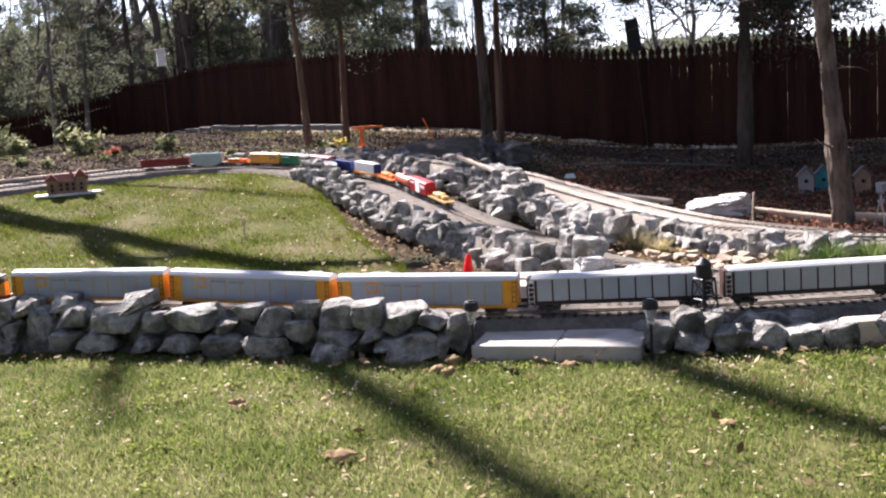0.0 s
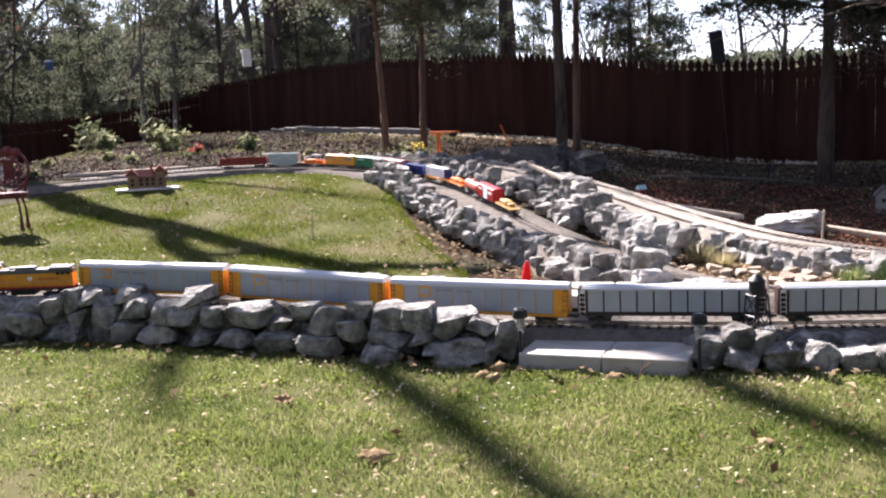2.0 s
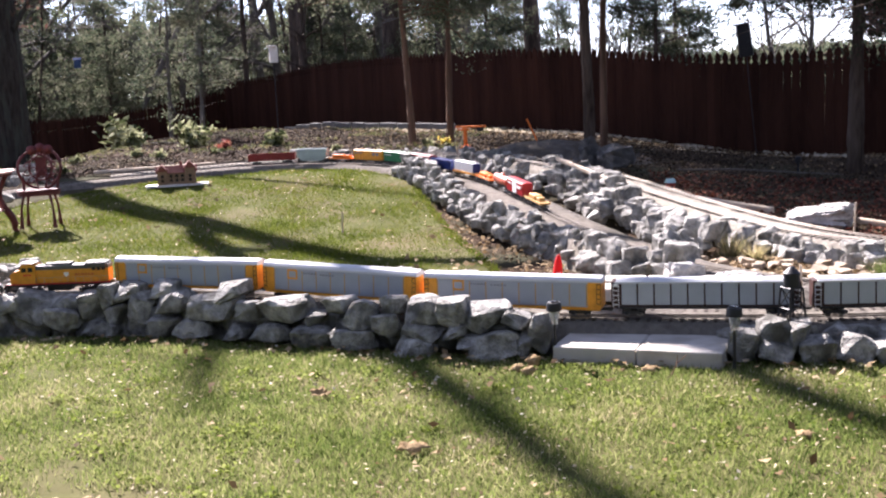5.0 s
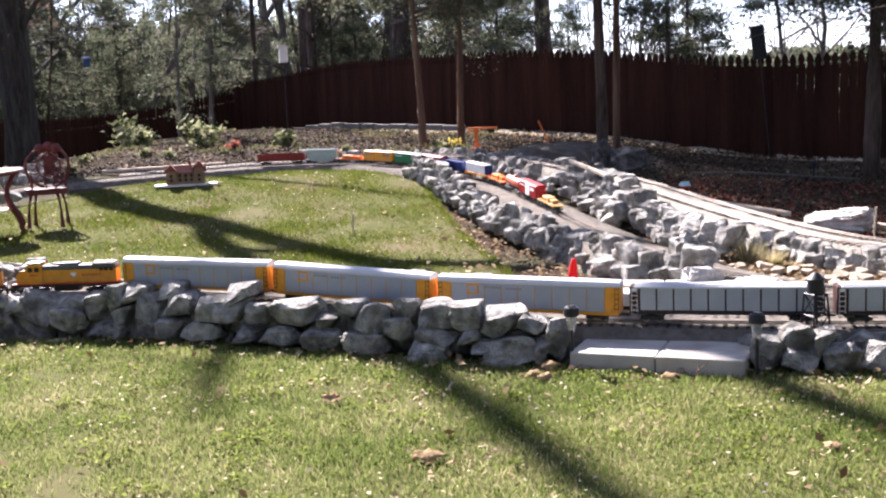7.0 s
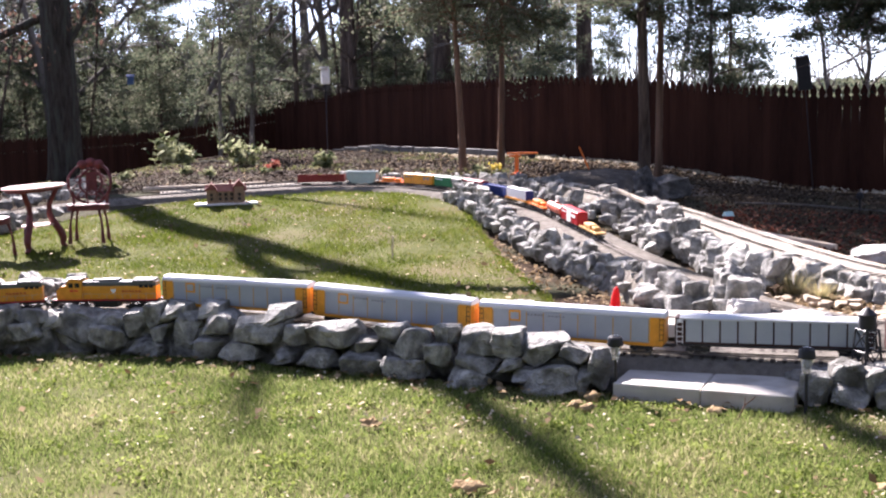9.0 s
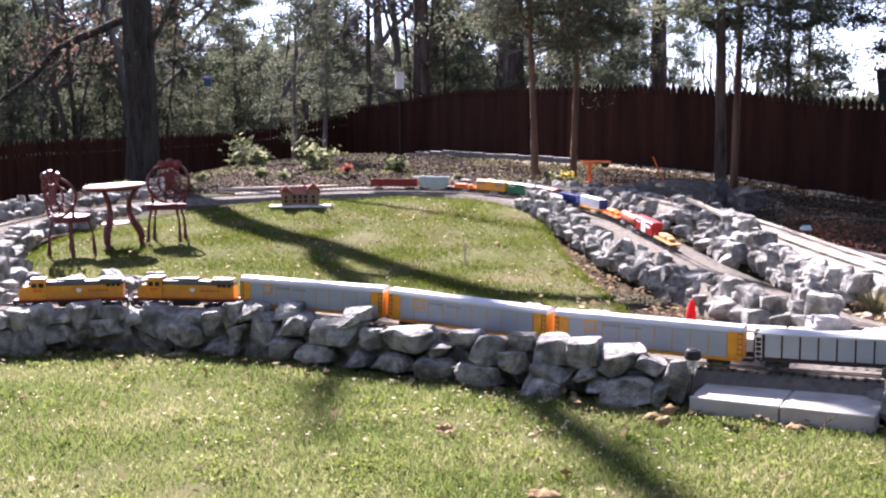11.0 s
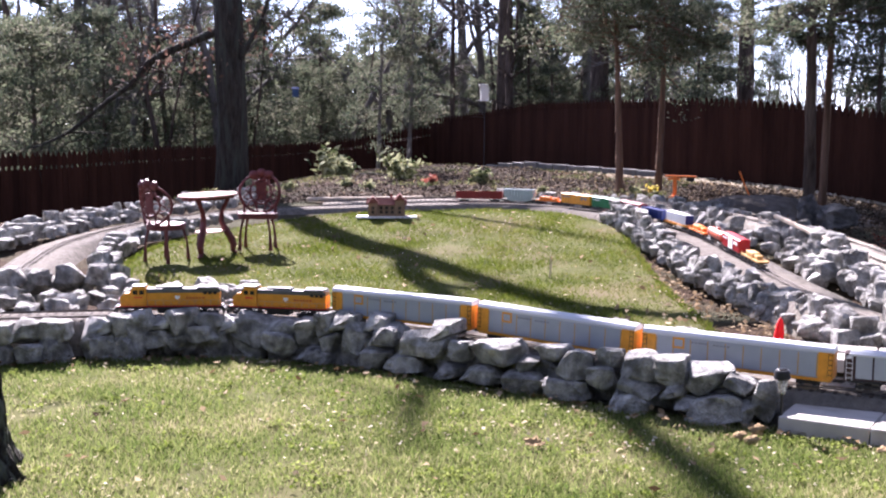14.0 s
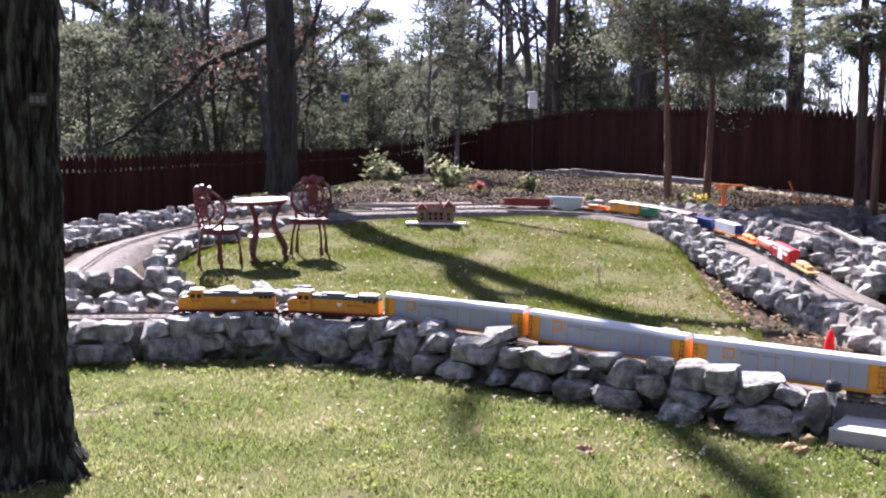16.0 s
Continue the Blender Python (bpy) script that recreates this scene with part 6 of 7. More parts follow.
th = thing("tree_tag", pose(-3.10, 3.657, 1.541, 0, 0, 66), "small weathered grey tag nailed to the oak", "tag")
q = Mesh()
q.box((0, 0, 0), (0.085, 0.006, 0.05), bevel=0.002)
tag = part("plate", q, M_OAK, th)
for k in range(3):
    q = Mesh()
    q.box((-0.024 + 0.024 * k, -0.004, 0.0), (0.017, 0.003, 0.026))
    part("lettering", q, M_BARK_GREY, tag)

# ---- woods behind the fences ----
CEDARS = [evergreen(50 + k, h, 0.06, 0.06, reach, 42, 8, 38, 0.085, M_LEAF_DARK if k % 2 else M_LEAF, M_BARK, top=1.0, dead=0.1) for k, (h, reach) in enumerate(((4.4, 1.6), (5.0, 1.6), (3.6, 1.8), (4.6, 1.4)))]
BARES = [bare_tree(70 + k, h, r, lean=l) for k, (h, r, l) in enumerate(((9, 0.15, (0.05, 0.0)), (10, 0.2, (-0.06, 0.0)), (8, 0.10, (0.4, 0.0)), (7, 0.08, (0.1, 0.1))))]
rng = random.Random(77)
k = 0
for row, (d, count) in enumerate(((2.5, 17), (6.5, 22), (12.0, 26))):
    outer = shifted(np.vstack([LOW[::-1], FENCE[::-1][1:]]), d)
    total = length(outer)
    for i in range(count):
        p, _ = along(outer, total * (i + rng.uniform(0.15, 0.85)) / count)
        right = float(step(-3.5, 0.5, p[0]))
        if rng.random() < 1.05 * right:
            continue
        tr, cr = CEDARS[k % 4]
        s = rng.uniform(0.76, 1.04) * (1.0 - 0.25 * right) * (1 + 0.05 * row) * (1 + 0.14 * float(step(-6, -10, p[0])))
        place_tree("cedar_tree", tr, cr, pose(p[0], p[1], gz(p[0], p[1]) - 0.1, 0, 0, rng.uniform(0, 360)), "dark dense cedar in the woods behind the fence", group="cedars in the woods", scale=s)
        k += 1
for i, (x, y, v, a, s) in enumerate(((-14.6, 28, 0, 0, 1.0), (-16, 33, 1, 40, 1.0), (-12.4, 33, 2, 0, 1.1), (-9.5, 34, 0, 80, 1.0), (-5.5, 31, 1, 10, 1.1), (-3.2, 29.5, 0, 130, 1.0), (1.0, 30, 3, 20, 0.9),
                                     (4.2, 26, 3, 100, 0.8), (-18, 26, 0, 210, 1.1), (-20, 30, 1, 0, 1.0), (-7.2, 36, 3, 50, 1.5), (-15.5, 24, 3, 0, 1.2), (-11, 38, 1, 70, 1.1),
                                     (-13.5, 25, 3, 200, 1.3), (-17.5, 29, 3, 120, 1.4), (-8.3, 31.5, 3, 260, 1.5), (-10.8, 31, 0, 300, 0.9), (-6.5, 33, 2, 180, 1.0), (5.2, 31, 3, 220, 1.0), (-22, 34, 1, 120, 1.1), (-4.2, 35, 3, 20, 1.6))):
    place_tree("bare_tree", BARES[v], None, pose(x, y, gz(x, y) - 0.1, 0, 0, a), "bare grey winter tree in the woods behind the fence", group="bare trees in the woods", scale=s)
# a thicker old trunk just behind the fence, seen between the cedars
for x, y, r, h, lab in ((-4.75, 27.5, 0.22, 17, "thick dark trunk rising behind the fence"), (-1.3, 25.6, 0.20, 12, "dark trunk rising behind the fence"), (-7.6, 29.6, 0.22, 19, "tall dark trunk among the woods"), (-3.3, 25.6, 0.14, 14, "slim tall trunk behind the fence")):
    # the high crowns are out of view, added and thickened to shade the mulch
    tr, cr = evergreen(int(90 + r * 100), h, r, 0.60 if x > -7 else 0.68, 3.9, 50, 14, 44, 0.22, M_LEAF, M_BARK, cone=0.3, dead=0.1)
    place_tree("old_tree", tr, cr, pose(x, y, gz(x, y) - 0.1), lab)

# single trees that stand out behind the fence
tr, cr = CEDARS[1]
place_tree("cedar_tree", tr, cr, pose(1.2, 22.6, gz(1.2, 22.6) - 0.1, 0, 0, 40), "cedar with open dark sprays behind the fence", scale=0.95)
tr, cr = CEDARS[3]
place_tree("cedar_tree", tr, cr, pose(-2.2, 24.4, gz(-2.2, 24.4) - 0.1, 0, 0, 100), "cedar with thin dark sprays behind the fence", scale=0.8)
for x, y, k, a, s in ((1.6, 23.3, 3, 150, 0.95),):
    tr, cr = CEDARS[k]
    place_tree("cedar_tree", tr, cr, pose(x, y, gz(x, y) - 0.1, 0, 0, a), "cedar with open dark sprays behind the fence", scale=s)
tr, cr = evergreen(97, 4.8, 0.06, 0.30, 1.5, 44, 10, 24, 0.11, M_DRYLEAF, M_BARK, (0.2, 0.0))
place_tree("oak_tree", tr, cr, pose(4.9, 19.6, gz(4.9, 19.6) - 0.1), "young oak with clinging red-brown leaves behind the fence")
th = thing("leaning_tree", pose(0, 0, 0), "pale bare trunk leaning in the woods", "tree")
for name, pts, radii in (("trunk", [(-12.1, 29.3, -0.6), (-11.75, 29.3, 1.2), (-11.1, 29.3, 2.33), (-10.5, 29.3, 3.32), (-10.0, 29.3, 4.5), (-9.2, 29.3, 6.2)], [0.06, 0.065, 0.075, 0.085, 0.095, 0.085]),
                         ("branch", [(-11.1, 29.3, 2.33), (-10.8, 29.0, 3.0), (-10.9, 28.9, 4.1)], [0.04, 0.03, 0.016]),
                         ("branch", [(-10.5, 29.3, 3.32), (-9.7, 29.4, 3.5), (-9.0, 29.4, 4.2)], [0.04, 0.03, 0.016])):
    st = Mesh()
    st.tube(pts, radii, 9)
    part(name, st, M_BARK_GREY, th, smooth=True)

# two small cedars on the crest of the mound, before the fence's corner
for seed, x, y, h, lab in ((61, -7.92, 21.0, 3.4, "small cedar with pale stem and loose olive sprays"), (63, -7.30, 21.0, 3.2, "small slim cedar with drooping sprays before the fence's corner")):
    tr, cr = evergreen(seed, h, 0.040, 0.24, 0.80, 22, 7, 28, 0.06, M_LEAF_DARK, M_BARK_GREY, (0.1, 0.0), dead=0.05, cone=0.5, rough=0.1, rise=(-0.25, 0.2))
    place_tree("cedar_tree", tr, cr, pose(x, y, gz(x, y)), lab, group="cedars before the fence")

# dark slender stems in front of the evergreens
rng = np.random.default_rng(12)
for i in range(26):
    a, d = radians(rng.uniform(8, 48)), rng.uniform(27, 37)
    if a > radians(24):
        d = rng.uniform(27, 34)
    elif a > radians(12):
        d = max(d, 29.4 + 0.6 * (math.degrees(a) - 14))
    x, y = -math.sin(a) * d, math.cos(a) * d
    st = Mesh()
    h, r = rng.uniform(5, 8), rng.uniform(0.03, 0.10)
    st.tube(branch(rng, (0, 0, -0.2), (rng.normal() * 0.08, rng.normal() * 0.05, 1), h, 9, 0.0, 0.045), [r * (1 - 0.07 * k) for k in range(10)], 7)
    stem = part("trunk", st, M_BARK, None, smooth=True)
    th = thing("woodland_stem", pose(x, y, gz(x, y)), "slender dark bare stem in the woods behind the fence", "tree", "slender stems in the woods")
    stem.parent = th
    for k in range(7):
        tw = Mesh()
        z = rng.uniform(1.0, h * 0.9)
        q = rng.uniform(0, 2 * math.pi)
        tw.tube(branch(rng, (0, 0, z), (math.cos(q), math.sin(q), rng.uniform(0.1, 0.9)), rng.uniform(0.5, 1.6), 5, 0.0, 0.2), [r * 0.35, r * 0.3, r * 0.22, r * 0.16, r * 0.1, 0.003], 4, False)
        part("branch", tw, M_BARK, th)

# far woods: a belt of bare brush and low evergreens that closes the distance
rg = np.random.default_rng(9)
n = 70000
ang = rg.uniform(radians(-26), radians(62), n)
dist = rg.uniform(44, 62, n)
top = 2.0 + 2.3 * step(radians(2), radians(14), ang) + (0.7 + 0.9 * step(radians(0), radians(10), ang)) * np.array([noise.noise((a * 9, 0.3, 0)) for a in ang])
z = rg.uniform(0, 1, n) ** 0.8 * np.maximum(top, 1.0)
belt = np.stack([-np.sin(ang) * dist, np.cos(ang) * dist, z - 0.1], 1)
ob = new("far_woods", cards("far_woods", belt, 0.45, 0.16, M_LEAF_DARK, rg, up=(0, 0, 0.8)))
tagged(ob, "far dark belt of brush and low evergreens", "woods", kind="stuff")
tw = Mesh()
for i in range(2600):
    a, d = rg.uniform(radians(-26), radians(62)), rg.uniform(42, 60)
    p = np.array((-math.sin(a) * d, math.cos(a) * d, 0.0))
    h = rg.uniform(2.5, 6.5)
    if a < radians(-4.5):
        h *= 0.42
    tw.tube(branch(rg, p, (rg.normal() * 0.15, 0, 1), h, 5, -0.02, 0.15), [0.04, 0.034, 0.026, 0.018, 0.012, 0.006], 3, False)
ob = part("far_brush", tw, M_TWIG)
tagged(ob, "far grey bare winter brush and saplings", "brush", kind="stuff")


# unseen woods behind the camera, added to cut the ambient sky light
n = 26000
ang = rg.uniform(radians(95), radians(300), n)
dist = rg.uniform(15, 24, n)
top = 7.5 + 3.0 * np.array([noise.noise((a * 5, 0.7, 0)) for a in ang])
belt = np.stack([-np.sin(ang) * dist, np.cos(ang) * dist, rg.uniform(0, 1, n) * top - 0.1], 1)
ob = new("unseen_woods", cards("unseen_woods", belt, 1.0, 0.45, M_LEAF_DARK, rg, up=(0, 0, 0.6)))
tagged(ob, "unseen dark woods added behind the lawn to cut sky light", "woods", kind="stuff")


# ---- shrubs and tufts ----
def shrub(m, label, size, leaves, leaf, seed, mat=None, name="shrub"):
    th = thing(name, m, label, "shrub")
    rng = np.random.default_rng(seed)
    w, c = Mesh(), []
    for k in range(14):
        a = rng.uniform(0, 2 * math.pi)
        b = branch(rng, (0, 0, -0.03), (math.cos(a) * 0.5, math.sin(a) * 0.5, 1), size * rng.uniform(0.5, 1.0), 5, 0.03, 0.15)
        w.tube(b, [0.010, 0.008, 0.007, 0.006, 0.004, 0.003], 4, False)
        for q in b[2:]:
            c.append(q + rng.normal(size=(leaves // 56 + 1, 3)) * size * 0.15)
    part("stems", w, M_BARK, th)
    part("leaves", cards("leaves", np.concatenate(c), leaf, leaf * 0.42, mat or M_SHRUB, rng, flat=0.3), None, th)
    return th


shrub(pose(-7.95, 18.9, gz(-7.95, 18.9)), "rounded evergreen shrub with pale broad leaves", 0.56, 400, 0.16, 1)
shrub(pose(-7.6, 18.5, gz(-7.6, 18.5)), "small evergreen shrub with yellow-green leaves", 0.34, 300, 0.14, 2)
shrub(pose(-6.2, 17.4, gz(-6.2, 17.4)), "thin evergreen shrub with sparse leaves", 0.46, 230, 0.13, 3)
shrub(pose(-4.75, 16.9, gz(-4.75, 16.9)), "small bright evergreen shrub on the mulch", 0.24, 300, 0.11, 4)
shrub(pose(-5.35, 16.4, gz(-5.35, 16.4)), "low shrub with red winter leaves", 0.16, 260, 0.09, 5, blade_material("red_leaves", ((0.11, 0.022, 0.016), (0.22, 0.055, 0.04)), (0.42, 0.24, 0.17), 0.25), "red_shrub")
for k, (x, y, s) in enumerate(((-5.9, 15.2, 0.14), (-6.4, 15.6, 0.16), (-5.2, 15.6, 0.12), (-7.2, 15.4, 0.14), (-8.2, 16.2, 0.2), (-6.9, 14.3, 0.12), (-3.4, 15.2, 0.10), (-2.2, 15.5, 0.12))):
    shrub(pose(x, y, gz(x, y)), "low yellow-green ground plant in the mulch", s, 150, 0.08, 20 + k, name="ground_plant")


shrub(pose(-1.98, 15.62, gz(-1.98, 15.62)), "yellow-leaved plant at the foot of a cedar", 0.13, 160, 0.07, 40, blade_material("yellow_leaves", ((0.40, 0.33, 0.04), (0.60, 0.48, 0.08)), (0.7, 0.6, 0.2), 0.2), "yellow_plant")


def tuft(m, label, size, n, seed, mat):
    rng = np.random.default_rng(seed)
    v, f = [], []
    for k in range(n):
        a, L = rng.uniform(0, 2 * math.pi), size * rng.uniform(0.5, 1.1)
        o = np.array((math.cos(a), math.sin(a), 0))
        side = np.array((-o[1], o[0], 0)) * 0.0055
        p0 = o * rng.uniform(0, 0.05)
        spread = rng.uniform(0.15, 0.9)
        i = len(v)
        for t in (0.0, 0.4, 0.75, 1.0):
            c = p0 + o * spread * L * t ** 1.6 + np.array((0, 0, L * (t - 0.45 * spread * t * t)))
            v += [tuple(c - side * (1.05 - t)), tuple(c + side * (1.05 - t))]
        f += [(i + 2 * q, i + 2 * q + 1, i + 2 * q + 3, i + 2 * q + 2) for q in range(3)]
    me = bpy.data.meshes.new("grass_tuft")
    me.from_pydata(v, [], f)
    me.materials.append(mat)
    ob = new("grass_tuft", me)
    ob.matrix_basis = m
    return tagged(ob, label, "grass tuft", "tufts between the tracks")


M_TUFT = blade_material("tuft_grass", ((0.045, 0.085, 0.02), (0.11, 0.16, 0.045)), (0.30, 0.27, 0.13), 0.2)
M_STRAW = blade_material("straw_grass", ((0.16, 0.16, 0.06), (0.32, 0.28, 0.13)), (0.5, 0.42, 0.24), 0.35)
for k, (x, y, s) in enumerate(((1.78, 6.98, 0.22), (2.02, 6.95, 0.26), (2.25, 6.88, 0.27), (2.5, 6.8, 0.25), (2.8, 6.8, 0.25))):
    tuft(pose(x, y, gz(x, y) - 0.01), "arching green grass tuft between the tracks", s * 0.9, 420, 40 + k, M_TUFT)
for k, (x, y, s) in enumerate(((0.98, 7.95, 0.24), (1.12, 7.75, 0.2), (-7.35, 8.75, 0.24))):
    tuft(pose(x, y, gz(x, y) - 0.01), "dry straw-coloured grass tuft among the stones", s, 240, 60 + k, M_STRAW)

# ---- grass and leaf litter ----
M_GRASS = blade_material("lawn_grass", ((0.080, 0.122, 0.028), (0.178, 0.224, 0.058)), (0.37, 0.335, 0.185), 0.10, 0.5, 1.7, 0.0)

M_GRASS_INNER = blade_material("inner_lawn_grass", ((0.056, 0.086, 0.010), (0.122, 0.162, 0.020)), (0.21, 0.185, 0.060), 0.09, 0.42, 1.5, 0.0)


def inside(poly, x, y):
    """Which points lie within a closed outline."""
    hit = np.zeros(len(x), bool)
    px, py = poly[:, 0], poly[:, 1]
    qx, qy = np.roll(px, 1), np.roll(py, 1)
    for a, b, c, d in zip(px, py, qx, qy):
        cross = (b > y) != (d > y)
        if cross.any():
            hit ^= cross & (x < (c - a) * (y - b) / (d - b + 1e-12) + a)
    return hit


def blades(name, x, y, height, width, mat, seed, label):
    rng = np.random.default_rng(seed)
    n = len(x)
    z = ground_z(x, y) * (y > 6.3)
    patch = np.array([noise.noise((a * 1.7, b * 1.7, 5)) for a, b in zip(x, y)])
    h = height * rng.uniform(0.45, 1.25, n) * (1 + 0.45 * patch)
    a = rng.uniform(0, 2 * math.pi, n)
    lean = rng.uniform(0.1, 1.1, n) * h
    b = rng.uniform(0, 2 * math.pi, n)
    side = np.stack([np.cos(a), np.sin(a), np.zeros(n)], 1) * (width * rng.uniform(0.6, 1.3, n) * 0.5)[:, None]
    root = np.stack([x, y, z - 0.004], 1)
    tip = root + np.stack([np.cos(b) * lean, np.sin(b) * lean, h], 1)
    mid = root + (tip - root) * 0.55 + np.array((0, 0, 1)) * (h * 0.14)[:, None]
    v = np.stack([root - side, root + side, mid + side * 0.8, tip, mid - side * 0.8], 1).reshape(-1, 3)
    me = bpy.data.meshes.new(name)
    me.vertices.add(5 * n)
    me.vertices.foreach_set("co", v.ravel())
    me.loops.add(5 * n)
    me.loops.foreach_set("vertex_index", np.arange(5 * n, dtype=np.int32))
    me.polygons.add(n)
    me.polygons.foreach_set("loop_start", np.arange(0, 5 * n, 5, dtype=np.int32))
    me.update(calc_edges=True)
    me.materials.append(mat)
    return tagged(new(name, me), label, "grass", kind="stuff")


rg = np.random.default_rng(31)
n = 235000
x = rg.uniform(-5.6, 3.6, n)
y = 2.5 + (wall_y(x) + 0.12 - 2.5) * rg.random(n) ** 0.9
keep = np.array([noise.noise((a * 0.9, b * 0.9, 31)) + 0.6 * noise.noise((a * 4, b * 4, 33)) for a, b in zip(x, y)]) < rg.uniform(0.25, 0.75, n)
x, y = x[keep], y[keep]
blades("grass_front", x, y, 0.028, 0.0038, M_GRASS, 1, "short mown green and straw-coloured grass")
x = rg.uniform(-10, 7.5, 60000)
y = rg.uniform(-6.0, 2.6, 60000)
blades("grass_around", x, y, 0.04, 0.012, M_GRASS, 3, "short mown green and straw-coloured grass")
x = rg.uniform(-7.2, 0.4, 250000)
y = rg.uniform(6.7, 13.0, 250000)
ok = inside(LAWN, x, y)
blades("grass_inner", x[ok], y[ok], 0.034, 0.0062, M_GRASS_INNER, 2, "short mown green and straw-coloured grass")


M_STRAW = blade_material("bleached_straw", ((0.34, 0.29, 0.19), (0.48, 0.42, 0.30)), (0.66, 0.60, 0.48), 0.3, 0.2, 0.5)
M_REDDISH = blade_material("reddish_litter", ((0.07, 0.020, 0.013), (0.15, 0.050, 0.032)), (0.28, 0.13, 0.085), 0.25, 0.25)


def litter(name, x, y, size, seed, label, lift=0.012, mat=None):
    rng = np.random.default_rng(seed)
    z = ground_z(x, y) * (y > 6.3) + lift + rng.uniform(0, 0.015, len(x))
    me = cards(name, np.stack([x, y, z], 1), size, size * 0.6, mat or M_LITTER, rng, flat=0.75)
    return tagged(new(name, me), label, "leaf litter", kind="stuff")


# mulch bed: thick before the fence and on the right, thinner elsewhere
x = rg.uniform(-11, 6, 44000)
y = rg.uniform(8, 27, 44000)
fence_y = np.interp(x, FENCE[::-1, 0], FENCE[::-1, 1])
up_y = np.interp(x, UPPER[:, 0], UPPER[:, 1])
dens = np.where(fence_y - y < 2.5, 0.8, 0.13) * (fence_y - y > 0.1)
dens = np.where(x < -4, dens * 0.5, dens)
keep = (rg.random(len(x)) < dens) & (y > up_y + 0.45) & ((x > -7.0) | (y > 13.2))
litter("leaf_litter_bed", x[keep], y[keep], 0.042, 3, "fallen brown leaves on the mulch")
x = rg.uniform(-4.5, 3.6, 3600)
y = np.interp(x, FENCE[::-1, 0], FENCE[::-1, 1]) - 0.12 - np.abs(rg.normal(0, 0.75, 3600))
keep = np.array([noise.noise((a * 1.6, b * 1.2, 3)) for a, b in zip(x, y)]) + rg.normal(0, 0.15, 3600) > -0.02 + 0.22 * step(-0.5, 1.5, x)
x, y = x[keep], y[keep]
litter("leaf_litter_fence", x, y, 0.07, 10, "drift of pale dry leaves along the foot of the fence", 0.02, M_STRAW)
x = rg.uniform(0.6, 5, 7000)
y = rg.uniform(7.9, 12, 7000)
keep = y > np.interp(x, UPPER[:, 0], UPPER[:, 1]) + 0.35
litter("leaf_litter_side", x[keep], y[keep], 0.042, 4, "fallen reddish brown leaves on the side bed", mat=M_REDDISH)
x, y = rg.uniform(-1.3, 0.15, 1500), rg.uniform(6.9, 10.4, 1500)
edge = np.interp(y, INNER[::-1, 1], INNER[::-1, 0])
keep = np.abs(x - edge + 0.28) < 0.36 * rg.random(1500) ** 0.5
litter("leaf_litter_soil", x[keep], y[keep], 0.05, 5, "fallen tan and brown leaves on bare soil below the bank", 0.0)
x = np.r_[rg.uniform(-6.6, -0.4, 190), rg.normal(-0.5, 0.4, 60)]
y = np.r_[rg.uniform(7.2, 12.4, 190), rg.normal(8.6, 0.5, 60)]
ok = inside(LAWN, x, y)
litter("leaf_litter_lawn", x[ok], y[ok], 0.06, 6, "scattered fallen leaves on the inner lawn", 0.03)
x = rg.uniform(-5, 3, 170)
y = 3.0 + (wall_y(x) - 3.0) * rg.random(170) ** 0.5
extra = rg.uniform((-3, 3.0), (2.6, 5.4), (900, 2))
thin = np.array([noise.noise((a * 1.1, b * 1.1, 6)) + 0.12 * a for a, b in extra]) + rg.normal(0, 0.12, 900) > 0.12
litter("leaf_crumbs_front", extra[thin, 0], extra[thin, 1], 0.028, 11, "crumbled brown leaves in thin patches of the front lawn", 0.018)
litter("leaf_litter_front", x, y, 0.05, 7, "scattered fallen leaves on the front lawn", 0.025)
x = rg.uniform(-4, 2.4, 900)
y = 3.0 + (wall_y(x) - 3.0) * rg.random(900) ** 0.6
thin = np.array([noise.noise((a * 1.3, b * 1.3, 4)) for a, b in zip(x, y)]) + rg.normal(0, 0.2, 900) > 0.12
litter("straw_bits", x[thin], y[thin], 0.024, 9, "small bleached bits of straw in the thin grass", 0.018, M_STRAW)
x = rg.uniform(-5, 3, 260)
y = wall_y(x) + rg.normal(0.0, 0.05, 260)
litter("leaf_litter_wall", x, y, 0.045, 8, "fallen leaves along the foot of the wall", 0.02)


def dry_leaf(m, size, label, seed, arch=-1.0):
    """A curled lobed leaf; it lies hollow side down where arch is negative."""
    rng = random.Random(seed)
    n, v = 26, [(0, 0, 0.26 * size * (arch < 0))]
    rim = []
    for k in range(n):
        a = 2 * math.pi * k / n
        rim.append((0.5 * size * (0.84 + 0.16 * math.cos(5 * a + 0.4)) * rng.uniform(0.88, 1.08), a, rng.uniform(-0.05, 0.09) * size))
    for s in (0.35, 0.7, 1.0):
        for r, a, w in rim:
            p, q = r * s * math.cos(a) * 1.2, r * s * math.sin(a) * 0.82
            z = 1.1 * q * q / size + 0.35 * p * p / size
            v.append((p, q, (0.26 * size - 1.25 * z + w * s if arch < 0 else z + w * s)))
    f = [(0, 1 + k, 1 + (k + 1) % n) for k in range(n)]
    f += [(1 + n * j + k, 1 + n * (j + 1) + k, 1 + n * (j + 1) + (k + 1) % n, 1 + n * j + (k + 1) % n) for j in range(2) for k in range(n)]
    me = Mesh()
    me.add(v, f)
    ob = part("dry_leaf", me, M_DRY_BIG, smooth=True)
    ob.matrix_basis = m
    t = ob.modifiers.new("thickness", "SOLIDIFY")
    t.thickness = 0.0015
    return tagged(ob, label, "leaf", "large fallen leaves on the lawn")


